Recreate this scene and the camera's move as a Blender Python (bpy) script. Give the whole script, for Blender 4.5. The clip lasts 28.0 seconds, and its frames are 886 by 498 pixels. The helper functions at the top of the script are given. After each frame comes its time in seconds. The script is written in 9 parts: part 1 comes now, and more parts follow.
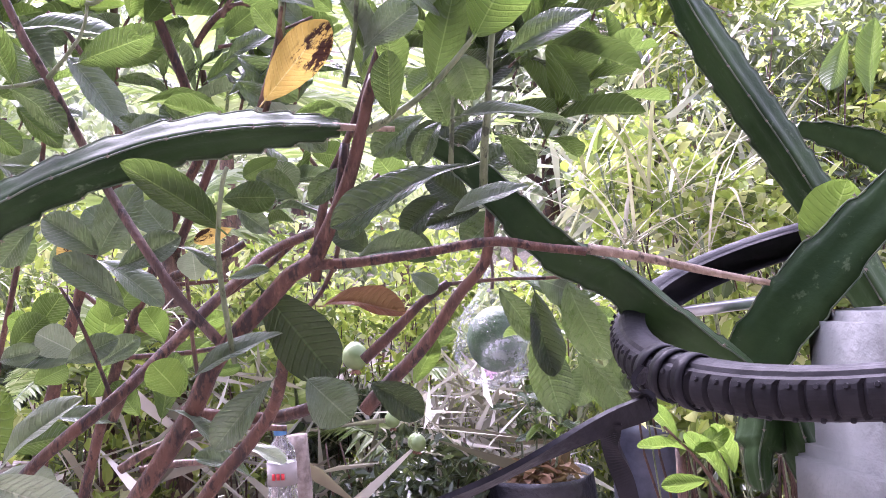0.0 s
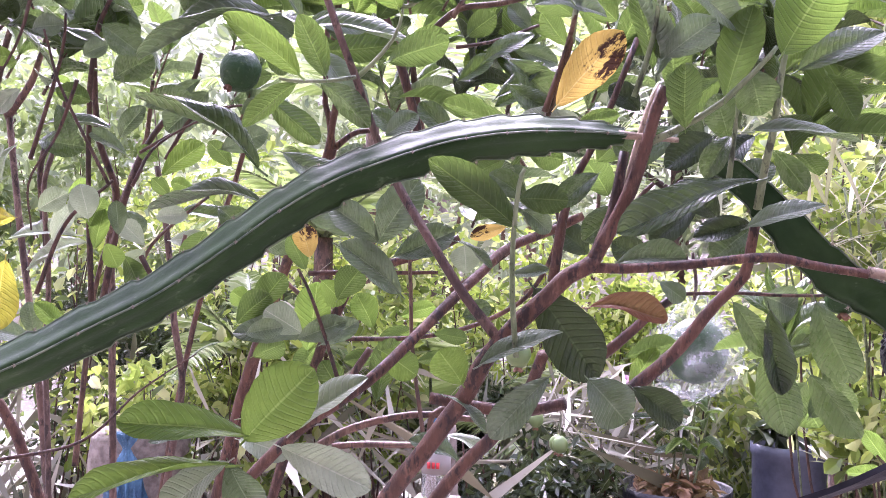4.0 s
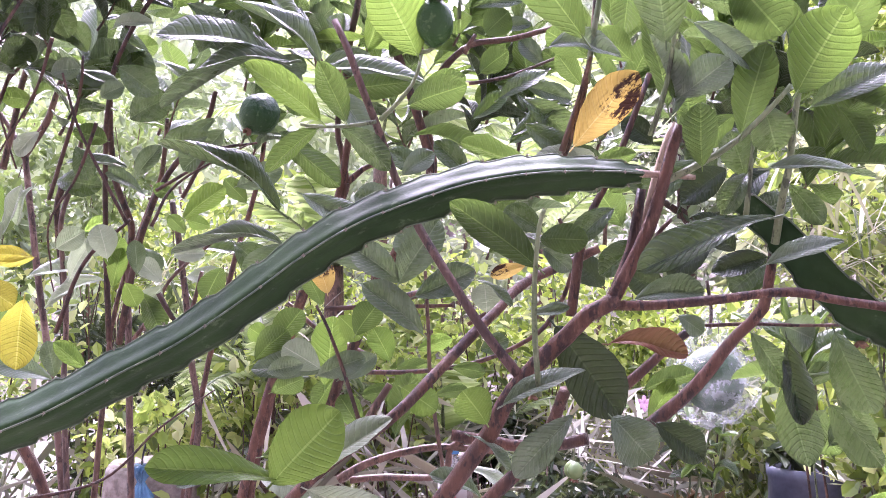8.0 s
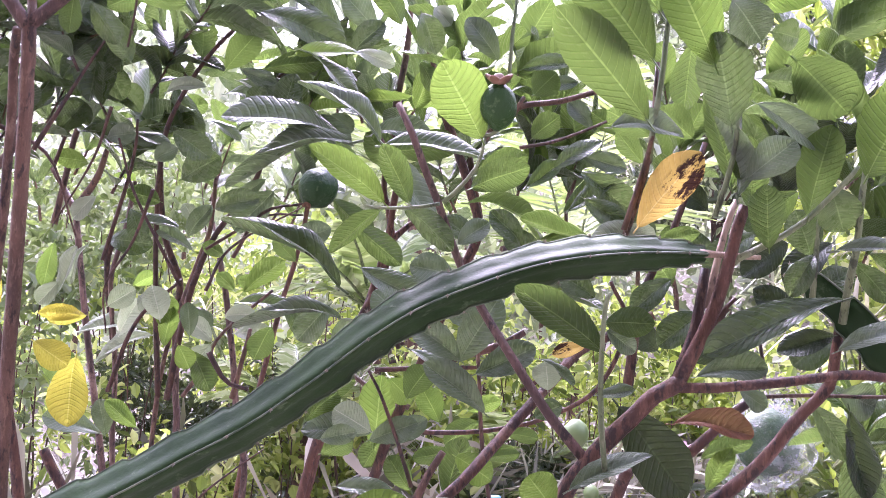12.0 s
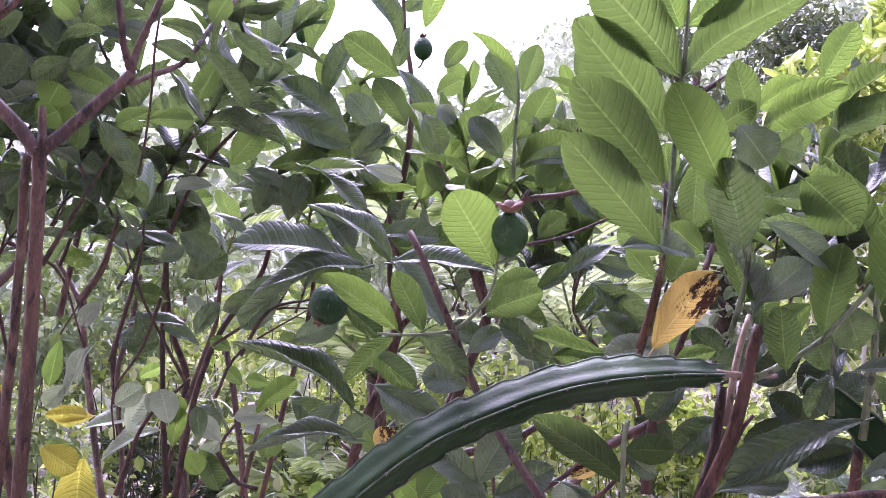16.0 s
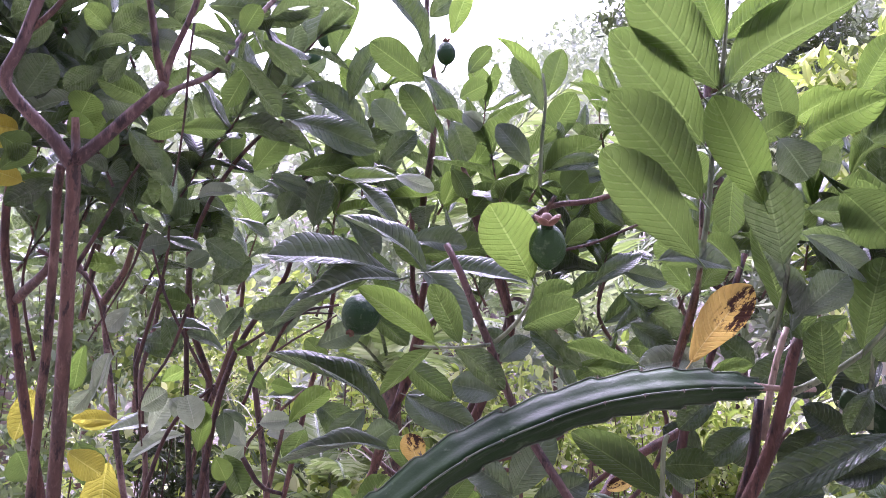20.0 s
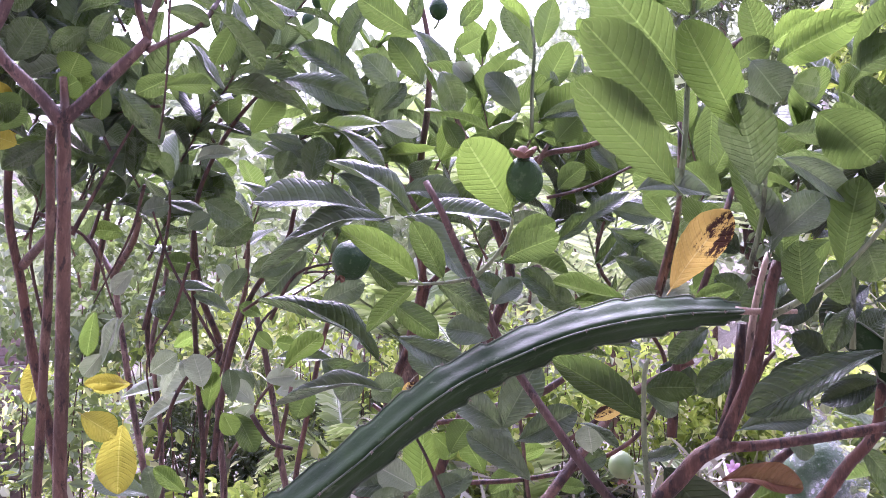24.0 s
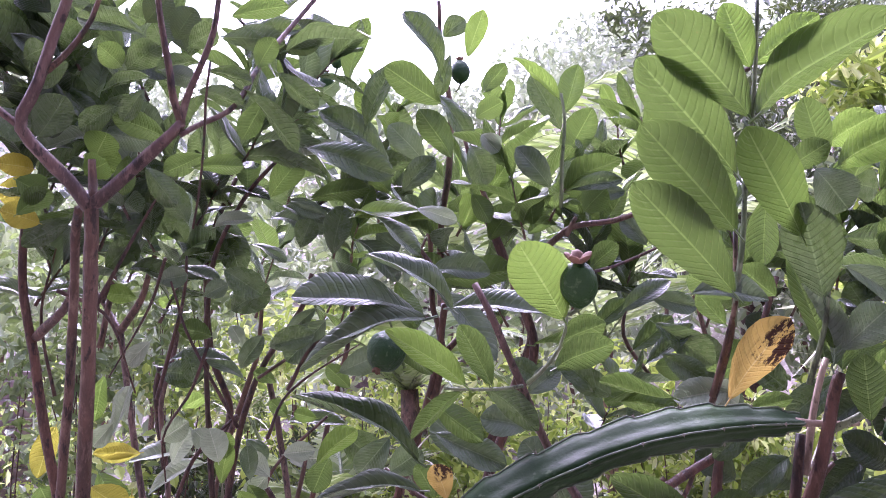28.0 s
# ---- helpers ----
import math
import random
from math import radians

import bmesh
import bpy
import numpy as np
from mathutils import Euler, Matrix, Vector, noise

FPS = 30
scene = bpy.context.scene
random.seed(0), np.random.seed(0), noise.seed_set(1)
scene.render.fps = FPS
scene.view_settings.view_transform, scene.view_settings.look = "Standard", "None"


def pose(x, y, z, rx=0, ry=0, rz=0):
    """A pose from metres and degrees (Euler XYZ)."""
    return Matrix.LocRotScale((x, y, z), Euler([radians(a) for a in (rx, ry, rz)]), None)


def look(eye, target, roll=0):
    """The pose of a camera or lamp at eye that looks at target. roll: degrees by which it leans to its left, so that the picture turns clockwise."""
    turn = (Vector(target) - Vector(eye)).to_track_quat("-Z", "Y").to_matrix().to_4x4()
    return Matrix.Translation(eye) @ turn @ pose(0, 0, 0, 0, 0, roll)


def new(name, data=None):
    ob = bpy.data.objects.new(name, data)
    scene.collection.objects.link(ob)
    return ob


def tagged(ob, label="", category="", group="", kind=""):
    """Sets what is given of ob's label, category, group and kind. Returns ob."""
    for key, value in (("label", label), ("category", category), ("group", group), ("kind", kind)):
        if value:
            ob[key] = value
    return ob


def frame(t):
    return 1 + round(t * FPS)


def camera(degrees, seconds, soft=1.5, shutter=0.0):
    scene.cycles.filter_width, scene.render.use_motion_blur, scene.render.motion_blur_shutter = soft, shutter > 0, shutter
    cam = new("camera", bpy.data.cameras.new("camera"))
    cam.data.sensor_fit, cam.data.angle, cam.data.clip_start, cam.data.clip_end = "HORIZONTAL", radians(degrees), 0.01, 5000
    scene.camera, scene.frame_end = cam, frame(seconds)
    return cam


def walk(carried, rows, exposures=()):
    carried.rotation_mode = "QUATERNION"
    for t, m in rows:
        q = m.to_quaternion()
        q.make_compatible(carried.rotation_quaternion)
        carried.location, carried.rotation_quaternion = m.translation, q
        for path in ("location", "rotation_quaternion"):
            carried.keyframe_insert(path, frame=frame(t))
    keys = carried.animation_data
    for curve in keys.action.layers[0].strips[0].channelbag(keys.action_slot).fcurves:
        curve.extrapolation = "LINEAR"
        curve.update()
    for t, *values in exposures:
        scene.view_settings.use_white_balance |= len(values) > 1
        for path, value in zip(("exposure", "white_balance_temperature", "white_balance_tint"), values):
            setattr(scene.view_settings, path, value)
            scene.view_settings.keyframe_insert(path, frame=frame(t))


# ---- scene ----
cam = camera(53.3, 28.0, soft=0.75)
PATH = [
    (0, (0.055, 0.048, 1.282), (-0.098, 2.041, 1.352), -2.9),
    (0.5, (0.064, 0.048, 1.28), (-0.047, 2.045, 1.327), -3.1),
    (1, (0.024, 0.033, 1.292), (-0.139, 2.026, 1.339), -2.5),
    (1.5, (-0.045, 0.028, 1.294), (-0.268, 2.015, 1.351), -0.8),
    (2, (-0.094, 0.028, 1.285), (-0.343, 2.012, 1.341), 0.4),
    (2.5, (-0.129, 0.024, 1.292), (-0.42, 2.002, 1.333), 1.5),
    (3, (-0.136, 0.025, 1.284), (-0.479, 1.995, 1.325), 1.8),
    (3.5, (-0.12, 0.013, 1.295), (-0.49, 1.978, 1.343), 1.7),
    (4, (-0.103, 0.002, 1.288), (-0.493, 1.962, 1.356), 1.4),
    (4.5, (-0.101, -0.009, 1.304), (-0.498, 1.95, 1.392), 0.9),
    (6.5, (-0.102, -0.004, 1.302), (-0.507, 1.951, 1.414), 0.5),
    (7, (-0.105, -0.007, 1.305), (-0.51, 1.948, 1.421), 0.4),
    (7.5, (-0.11, -0.008, 1.31), (-0.518, 1.946, 1.427), 0.4),
    (8, (-0.115, -0.011, 1.305), (-0.52, 1.944, 1.423), 0.4),
    (8.5, (-0.112, -0.012, 1.303), (-0.519, 1.942, 1.422), 0.4),
    (9, (-0.114, -0.022, 1.304), (-0.519, 1.933, 1.422), 0.4),
    (9.5, (-0.118, -0.018, 1.303), (-0.523, 1.937, 1.42), 0.4),
    (10, (-0.116, -0.022, 1.306), (-0.521, 1.933, 1.422), 0.4),
    (10.5, (-0.116, -0.013, 1.303), (-0.53, 1.94, 1.426), 0.3),
    (11, (-0.143, -0.007, 1.361), (-0.588, 1.938, 1.501), 0.3),
    (11.5, (-0.147, -0.02, 1.351), (-0.612, 1.917, 1.523), 0.5),
    (13.5, (-0.135, -0.025, 1.37), (-0.605, 1.909, 1.569), 0.2),
    (14, (-0.12, -0.026, 1.373), (-0.594, 1.906, 1.577), -0.7),
    (14.5, (-0.125, -0.026, 1.38), (-0.596, 1.901, 1.631), -1.0),
    (15, (-0.149, -0.03, 1.448), (-0.614, 1.897, 1.716), -1.1),
    (15.5, (-0.152, -0.03, 1.44), (-0.613, 1.894, 1.729), -1.2),
    (16, (-0.158, -0.034, 1.43), (-0.62, 1.89, 1.722), -1.1),
    (16.5, (-0.155, -0.019, 1.417), (-0.617, 1.905, 1.709), -1.3),
    (17, (-0.159, -0.022, 1.415), (-0.62, 1.902, 1.706), -1.3),
    (17.5, (-0.179, -0.033, 1.46), (-0.635, 1.894, 1.741), -1.3),
    (18, (-0.18, -0.036, 1.437), (-0.64, 1.889, 1.723), -1.3),
    (18.5, (-0.2, -0.034, 1.45), (-0.674, 1.889, 1.734), -1.1),
    (19, (-0.189, -0.042, 1.447), (-0.668, 1.878, 1.732), -1.0),
    (19.5, (-0.185, -0.036, 1.444), (-0.665, 1.885, 1.73), -1.0),
    (20, (-0.184, -0.042, 1.446), (-0.665, 1.879, 1.731), -1.0),
    (20.5, (-0.181, -0.043, 1.45), (-0.663, 1.877, 1.735), -1.0),
    (21, (-0.175, -0.041, 1.448), (-0.657, 1.878, 1.736), -0.9),
    (21.5, (-0.177, -0.026, 1.436), (-0.654, 1.899, 1.7), -2.0),
    (22, (-0.15, -0.027, 1.416), (-0.655, 1.892, 1.667), -2.8),
    (22.5, (-0.144, -0.034, 1.403), (-0.671, 1.881, 1.636), -3.3),
    (24.5, (-0.145, -0.039, 1.41), (-0.678, 1.875, 1.64), -2.9),
    (25, (-0.141, -0.04, 1.416), (-0.675, 1.874, 1.644), -2.9),
    (25.5, (-0.146, -0.026, 1.406), (-0.679, 1.888, 1.637), -2.9),
    (26, (-0.143, -0.033, 1.41), (-0.675, 1.881, 1.64), -2.9),
    (26.5, (-0.146, -0.026, 1.407), (-0.677, 1.889, 1.638), -2.9),
    (27, (-0.158, -0.025, 1.426), (-0.689, 1.89, 1.658), -2.7),
    (27.5, (-0.178, -0.022, 1.468), (-0.688, 1.894, 1.733), -2.4),
    (28, (-0.202, -0.032, 1.486), (-0.706, 1.882, 1.774), -2.5),
]
walk(cam, [(t, look(eye, target, roll)) for t, eye, target, roll in PATH], exposures=[(0, 3.1, 5620, 48), (8, 3.12, 5620, 48), (11, 3.05, 5620, 48), (14, 2.85, 5450, 53), (15, 2.42, 5420, 54), (20.5, 2.42, 5420, 54), (22, 2.56, 5420, 54), (25, 2.72, 5420, 54), (27, 2.62, 5420, 54), (28, 2.4, 5420, 54)])

# ---- light ----
SUN_UP, SUN_TURN = 50, -25
world = bpy.data.worlds.new("overcast_sky")
scene.world = world
world.use_nodes = True
wn = world.node_tree.nodes
wl = world.node_tree.links
sky = wn.new("ShaderNodeTexSky")
sky.sky_type = "NISHITA"
sky.sun_disc = False
sky.sun_elevation = radians(SUN_UP)
sky.sun_rotation = radians(SUN_TURN)
sky.air_density, sky.dust_density, sky.ozone_density = 1.0, 5.0, 1.0
veil = wn.new("ShaderNodeHueSaturation")
veil.inputs["Saturation"].default_value = 0.22
wl.new(sky.outputs[0], veil.inputs["Color"])
wl.new(veil.outputs[0], wn["Background"].inputs["Color"])
wn["Background"].inputs["Strength"].default_value = 0.15
sun = new("sun", bpy.data.lights.new("sun", "SUN"))
sun.data.energy, sun.data.angle, sun.data.color = 1.1, radians(36), (1.0, 0.95, 0.86)
sun.matrix_world = look(
    (20 * math.sin(radians(SUN_TURN)) * math.cos(radians(SUN_UP)), 20 * math.cos(radians(SUN_TURN)) * math.cos(radians(SUN_UP)), 20 * math.sin(radians(SUN_UP))),
    (0, 0, 0))


# ---- materials ----
class Nodes:
    """A small wrapper that builds one node material."""

    def __init__(self, name):
        self.mat = bpy.data.materials.new(name)
        self.mat.use_nodes = True
        self.n, self.l = self.mat.node_tree.nodes, self.mat.node_tree.links
        self.bsdf = self.n["Principled BSDF"]
        self.out = self.n["Material Output"]

    def put(self, socket, value):
        if isinstance(value, bpy.types.NodeSocket):
            self.l.new(value, socket)
        elif isinstance(value, (tuple, list)) and len(value) == 3 and socket.type == "RGBA":
            socket.default_value = (*value, 1)
        else:
            socket.default_value = value

    def add(self, kind, out=0, **inputs):
        node = self.n.new(kind)
        for key, value in inputs.items():
            self.put(node.inputs[key.replace("_", " ")], value)
        return node.outputs[out]

    def math(self, op, a, b=0.0, clamp=False):
        node = self.n.new("ShaderNodeMath")
        node.operation, node.use_clamp = op, clamp
        self.put(node.inputs[0], a)
        self.put(node.inputs[1], b)
        return node.outputs[0]

    def mix(self, fac, a, b):
        node = self.n.new("ShaderNodeMix")
        node.data_type = "RGBA"
        self.put(node.inputs[0], fac)
        self.put(node.inputs[6], a)
        self.put(node.inputs[7], b)
        return node.outputs[2]

    def ramp(self, fac, lo, hi):
        node = self.n.new("ShaderNodeMapRange")
        node.interpolation_type = "SMOOTHSTEP"
        self.put(node.inputs[0], fac)
        self.put(node.inputs[1], lo)
        self.put(node.inputs[2], hi)
        return node.outputs[0]

    def noise(self, scale, detail=4.0, rough=0.55, coords="Object", stretch=(1, 1, 1), shift=None):
        tc = self.n.new("ShaderNodeTexCoord")
        mp = self.n.new("ShaderNodeMapping")
        mp.inputs["Scale"].default_value = stretch
        self.l.new(tc.outputs[coords], mp.inputs[0])
        if shift is not None:
            self.l.new(shift, mp.inputs["Location"])
        t = self.n.new("ShaderNodeTexNoise")
        self.l.new(mp.outputs[0], t.inputs["Vector"])
        t.inputs["Scale"].default_value, t.inputs["Detail"].default_value, t.inputs["Roughness"].default_value = scale, detail, rough
        return t.outputs[0]

    def bump(self, height, strength, distance=0.01):
        return self.add("ShaderNodeBump", Strength=strength, Distance=distance, Height=height)

    def finish(self, **inputs):
        for key, value in inputs.items():
            self.put(self.bsdf.inputs[key.replace("_", " ")], value)
        return self.mat


def leaf_material(name, dark, light, vein, through_light, rough, spots=0.35, spot_colour=(0.10, 0.055, 0.02), veins=14.0, blotch=None, grey=(0.32, 0.36, 0.33), grey_mix=0.0):
    """A leaf blade: pinnate veins along its own length, blotches, light passing through."""
    m = Nodes(name)
    rnd = m.n.new("ShaderNodeObjectInfo").outputs["Random"]
    far = m.math("MULTIPLY", rnd, 60.0)
    uv = m.n.new("ShaderNodeUVMap")
    uv.uv_map = "blade"
    sep = m.n.new("ShaderNodeSeparateXYZ")
    m.l.new(uv.outputs[0], sep.inputs[0])
    across = m.math("ABSOLUTE", m.math("SUBTRACT", sep.outputs[0], 0.5))
    wob = m.math("MULTIPLY", m.math("SUBTRACT", m.noise(3.0, 2), 0.5), 0.5)
    run = m.math("ADD", m.math("SUBTRACT", m.math("MULTIPLY", sep.outputs[1], veins), m.math("MULTIPLY", m.math("POWER", across, 1.25), 5.5)), wob)
    tri = m.math("ABSOLUTE", m.math("SUBTRACT", m.math("FRACT", run), 0.5))
    side_vein = m.math("SUBTRACT", 1.0, m.ramp(tri, 0.012, 0.065))
    rib = m.math("SUBTRACT", 1.0, m.ramp(across, 0.009, 0.025))
    lines = m.math("MAXIMUM", m.math("MULTIPLY", side_vein, 0.45), rib)
    patch = m.ramp(m.noise(2.3, 4, shift=far), 0.3, 0.7)
    body = m.mix(m.math("ADD", m.math("MULTIPLY", rnd, 0.7), m.math("MULTIPLY", patch, 0.3)), dark, light)
    body = m.mix(m.math("MULTIPLY", lines, 0.62), body, vein)
    speck = m.math("MULTIPLY", m.ramp(m.noise(13.0, 3, 0.7, shift=far), 0.66, 0.74), spots)
    body = m.mix(speck, body, spot_colour)
    whole = body
    if blotch:
        big = m.math("MULTIPLY", m.ramp(m.noise(3.6, 6, 0.75), 0.47, 0.53), m.math("MULTIPLY", m.ramp(sep.outputs[1], 0.42, 0.55), m.math("SUBTRACT", 1.0, m.ramp(sep.outputs[0], 0.60, 0.76))))
        body = m.mix(big, body, blotch)
    if grey_mix:
        body = m.mix(m.math("MULTIPLY", m.ramp(m.noise(1.6, 3, shift=far), 0.35, 0.7), grey_mix), body, grey)
    quilt = m.math("ADD", m.math("MULTIPLY", m.ramp(tri, 0.0, 0.22), 0.8), m.math("MULTIPLY", m.noise(9.0, 4), 1.2))
    normal = m.bump(quilt, 0.40, 0.005)
    m.finish(Base_Color=body, Roughness=m.math("ADD", rough - 0.06, m.math("MULTIPLY", m.noise(5.0, 4, shift=far), 0.16)), Normal=normal, Specular_IOR_Level=0.36)
    warm = m.mix(0.24, whole, (0.38, 0.54, 0.10) if not blotch else (0.72, 0.52, 0.14))
    if blotch:
        warm = m.mix(big, warm, blotch)
    tl = m.n.new("ShaderNodeBsdfTranslucent")
    m.l.new(warm, tl.inputs[0])
    m.l.new(normal, tl.inputs["Normal"])
    mixer = m.n.new("ShaderNodeMixShader")
    mixer.inputs[0].default_value = through_light
    m.l.new(m.bsdf.outputs[0], mixer.inputs[1])
    m.l.new(tl.outputs[0], mixer.inputs[2])
    m.l.new(mixer.outputs[0], m.out.inputs[0])
    return m.mat


LEAF = {
    "t": leaf_material("guava_leaf_mature", (0.017, 0.039, 0.013), (0.048, 0.084, 0.028), (0.112, 0.161, 0.082), 0.26, 0.26, grey_mix=0.12),
    "u": leaf_material("guava_leaf_green", (0.021, 0.052, 0.008), (0.057, 0.107, 0.018), (0.148, 0.222, 0.068), 0.33, 0.33),
    "y": leaf_material("guava_leaf_young", (0.056, 0.118, 0.013), (0.112, 0.190, 0.023), (0.216, 0.312, 0.090), 0.42, 0.36, spots=0.15),
    "Y": leaf_material("guava_leaf_yellowed", (0.38, 0.26, 0.045), (0.52, 0.39, 0.11), (0.58, 0.48, 0.20), 0.34, 0.5, spots=0.6, blotch=(0.03, 0.012, 0.007)),
    "o": leaf_material("guava_leaf_dried", (0.15, 0.052, 0.028), (0.24, 0.092, 0.05), (0.30, 0.15, 0.09), 0.2, 0.55),
    # Pale leaf tone, lightened to carry the sky light on upturned leaves.
    "p": leaf_material("guava_leaf_pale_sky_tint", (0.15, 0.195, 0.12), (0.32, 0.37, 0.27), (0.42, 0.45, 0.36), 0.24, 0.33),
    # Darkened leaf copy: shadow put into the colour of shaded leaves.
    "d": leaf_material("guava_leaf_shade_tint", (0.008, 0.020, 0.008), (0.018, 0.036, 0.013), (0.04, 0.065, 0.03), 0.12, 0.32),
    "x": leaf_material("guava_leaf_turning", (0.24, 0.20, 0.015), (0.40, 0.31, 0.020), (0.46, 0.40, 0.10), 0.50, 0.5, spots=0.8),
    "g": leaf_material("guava_leaf_greyed", (0.032, 0.058, 0.028), (0.083, 0.125, 0.066), (0.168, 0.217, 0.140), 0.22, 0.28, grey_mix=0.25),
}


def bark_material(name, dark, light, flake, scale=1.0):
    """Smooth guava bark: peeling patches, fine lengthwise grain, scars and lichen."""
    m = Nodes(name)
    grain = m.noise(150 * scale, 5, 0.7, stretch=(1, 1, 0.22))
    patch = m.noise(26 * scale, 5, 0.65, stretch=(1, 1, 0.45))
    col = m.mix(m.ramp(patch, 0.36, 0.62), dark, light)
    col = m.mix(m.math("MULTIPLY", m.ramp(grain, 0.50, 0.68), 0.45), col, flake)
    col = m.mix(m.math("MULTIPLY", m.ramp(m.noise(75 * scale, 4, 0.7, stretch=(1, 1, 0.4)), 0.53, 0.63), 0.85), col, tuple(0.25 * c for c in dark))
    col = m.mix(m.math("MULTIPLY", m.ramp(m.noise(11 * scale, 5, 0.75), 0.60, 0.68), 0.5), col, flake)
    h = m.math("ADD", m.math("MULTIPLY", grain, 0.5), m.math("MULTIPLY", patch, 0.8))
    rough = m.math("ADD", 0.42, m.math("MULTIPLY", m.noise(40 * scale, 3), 0.3))
    return m.finish(Base_Color=col, Roughness=rough, Normal=m.bump(h, 0.9, 0.005))


BARK = {
    "red": bark_material("guava_bark_red", (0.044, 0.018, 0.010), (0.112, 0.048, 0.027), (0.240, 0.135, 0.085)),
    "brown": bark_material("guava_bark_brown", (0.058, 0.030, 0.018), (0.135, 0.072, 0.045), (0.275, 0.180, 0.122)),
    "dark": bark_material("guava_bark_dark", (0.032, 0.014, 0.008), (0.075, 0.034, 0.020), (0.171, 0.100, 0.063)),
    "green": bark_material("guava_shoot_green", (0.10, 0.14, 0.06), (0.18, 0.22, 0.11), (0.28, 0.30, 0.20)),
    "mauve": bark_material("guava_bark_mauve", (0.058, 0.034, 0.027), (0.137, 0.080, 0.062), (0.300, 0.210, 0.165)),
    "pale": bark_material("guava_bark_pale", (0.217, 0.155, 0.109), (0.353, 0.265, 0.189), (0.502, 0.400, 0.302)),
}


def plain(name, a, b, rough=0.6, scale=8.0, bumpy=0.3, metal=0.0, fine=60.0, depth=0.004):
    m = Nodes(name)
    col = m.mix(m.ramp(m.noise(scale, 5, 0.6), 0.3, 0.7), a, b)
    h = m.math("ADD", m.noise(fine, 4), m.math("MULTIPLY", m.noise(scale, 4), 0.6))
    r = m.math("ADD", m.math("MULTIPLY", m.noise(scale * 3, 3), 0.25), rough - 0.12)
    return m.finish(Base_Color=col, Roughness=r, Metallic=metal, Normal=m.bump(h, bumpy, depth))


def foliage_material(name, *tones, through_light=0.4, rough=0.45):
    """Many small leaves in one mesh, each its own tone."""
    m = Nodes(name)
    rnd = m.n.new("ShaderNodeNewGeometry").outputs["Random Per Island"]
    cr = m.n.new("ShaderNodeValToRGB")
    cr.color_ramp.interpolation = "LINEAR"
    while len(cr.color_ramp.elements) < len(tones):
        cr.color_ramp.elements.new(0.5)
    for i, c in enumerate(tones):
        cr.color_ramp.elements[i].position = i / max(1, len(tones) - 1)
        cr.color_ramp.elements[i].color = (*c, 1)
    m.l.new(rnd, cr.inputs[0])
    col = m.mix(m.math("MULTIPLY", m.noise(14.0, 3), 0.35), cr.outputs[0], (0.07, 0.10, 0.025))
    m.finish(Base_Color=col, Roughness=rough)
    tl = m.n.new("ShaderNodeBsdfTranslucent")
    m.l.new(m.mix(0.3, col, (0.5, 0.65, 0.12)), tl.inputs[0])
    mixer = m.n.new("ShaderNodeMixShader")
    mixer.inputs[0].default_value = through_light
    m.l.new(m.bsdf.outputs[0], mixer.inputs[1])
    m.l.new(tl.outputs[0], mixer.inputs[2])
    m.l.new(mixer.outputs[0], m.out.inputs[0])
    return m.mat


# Shrub tones raised, and spread to near-black, to put sun into the leaves.
FOL_SUN_TINT = foliage_material("shrub_leaves_sun_tint", (0.020, 0.040, 0.010), (0.20, 0.29, 0.035), (0.46, 0.54, 0.08), (0.78, 0.77, 0.46), through_light=0.52)
FOL_MID = foliage_material("shrub_leaves_mid", (0.035, 0.065, 0.028), (0.08, 0.125, 0.05), (0.15, 0.20, 0.09), (0.26, 0.31, 0.22))
# Near-black tones for dark bushes, and for shade deep in the foliage.
FOL_DARK = foliage_material("dark_leaves_and_shade", (0.012, 0.022, 0.013), (0.025, 0.042, 0.022), (0.06, 0.085, 0.05), through_light=0.15, rough=0.3)
# Haze over the hill is put into these pale grey-green leaf tones.
FOL_FAR_HAZE = foliage_material("hill_leaves_haze", (0.13, 0.165, 0.12), (0.26, 0.30, 0.23), (0.44, 0.47, 0.40), through_light=0.3)
FOL_PALE = foliage_material("dry_leaves_pale", (0.22, 0.23, 0.13), (0.40, 0.41, 0.30), (0.62, 0.62, 0.54), (0.42, 0.42, 0.24), through_light=0.3)
FOL_PALM = foliage_material("palm_leaflets", (0.10, 0.16, 0.05), (0.26, 0.34, 0.14), (0.54, 0.58, 0.40), through_light=0.4)
# Yellow-green leaves with backlight put into their colour.
FOL_LIT_TINT = foliage_material("shrub_leaves_lit_tint", (0.022, 0.042, 0.012), (0.18, 0.27, 0.035), (0.40, 0.48, 0.09), (0.66, 0.66, 0.36), through_light=0.42)
# Distance haze mixed into the leaf colour, greyer and paler.
FOL_HAZE = foliage_material("far_guava_leaves_haze", (0.09, 0.125, 0.075), (0.17, 0.21, 0.13), (0.27, 0.31, 0.22), (0.40, 0.43, 0.35), through_light=0.3, rough=0.3)
FOL_STRAW = foliage_material("straw_blades", (0.08, 0.075, 0.045), (0.40, 0.37, 0.28), (0.68, 0.65, 0.58), (0.26, 0.22, 0.14), through_light=0.15)
FOL_GRASS = foliage_material("grass_blades", (0.10, 0.16, 0.04), (0.22, 0.28, 0.10), (0.42, 0.44, 0.28), (0.58, 0.55, 0.44))

m = Nodes("soil_with_litter")
soil_col = m.mix(m.ramp(m.noise(1.4, 6), 0.35, 0.65), (0.16, 0.135, 0.11), (0.30, 0.265, 0.225))
soil_col = m.mix(m.math("MULTIPLY", m.ramp(m.noise(18, 5, 0.7), 0.52, 0.66), 0.7), soil_col, (0.52, 0.48, 0.43))
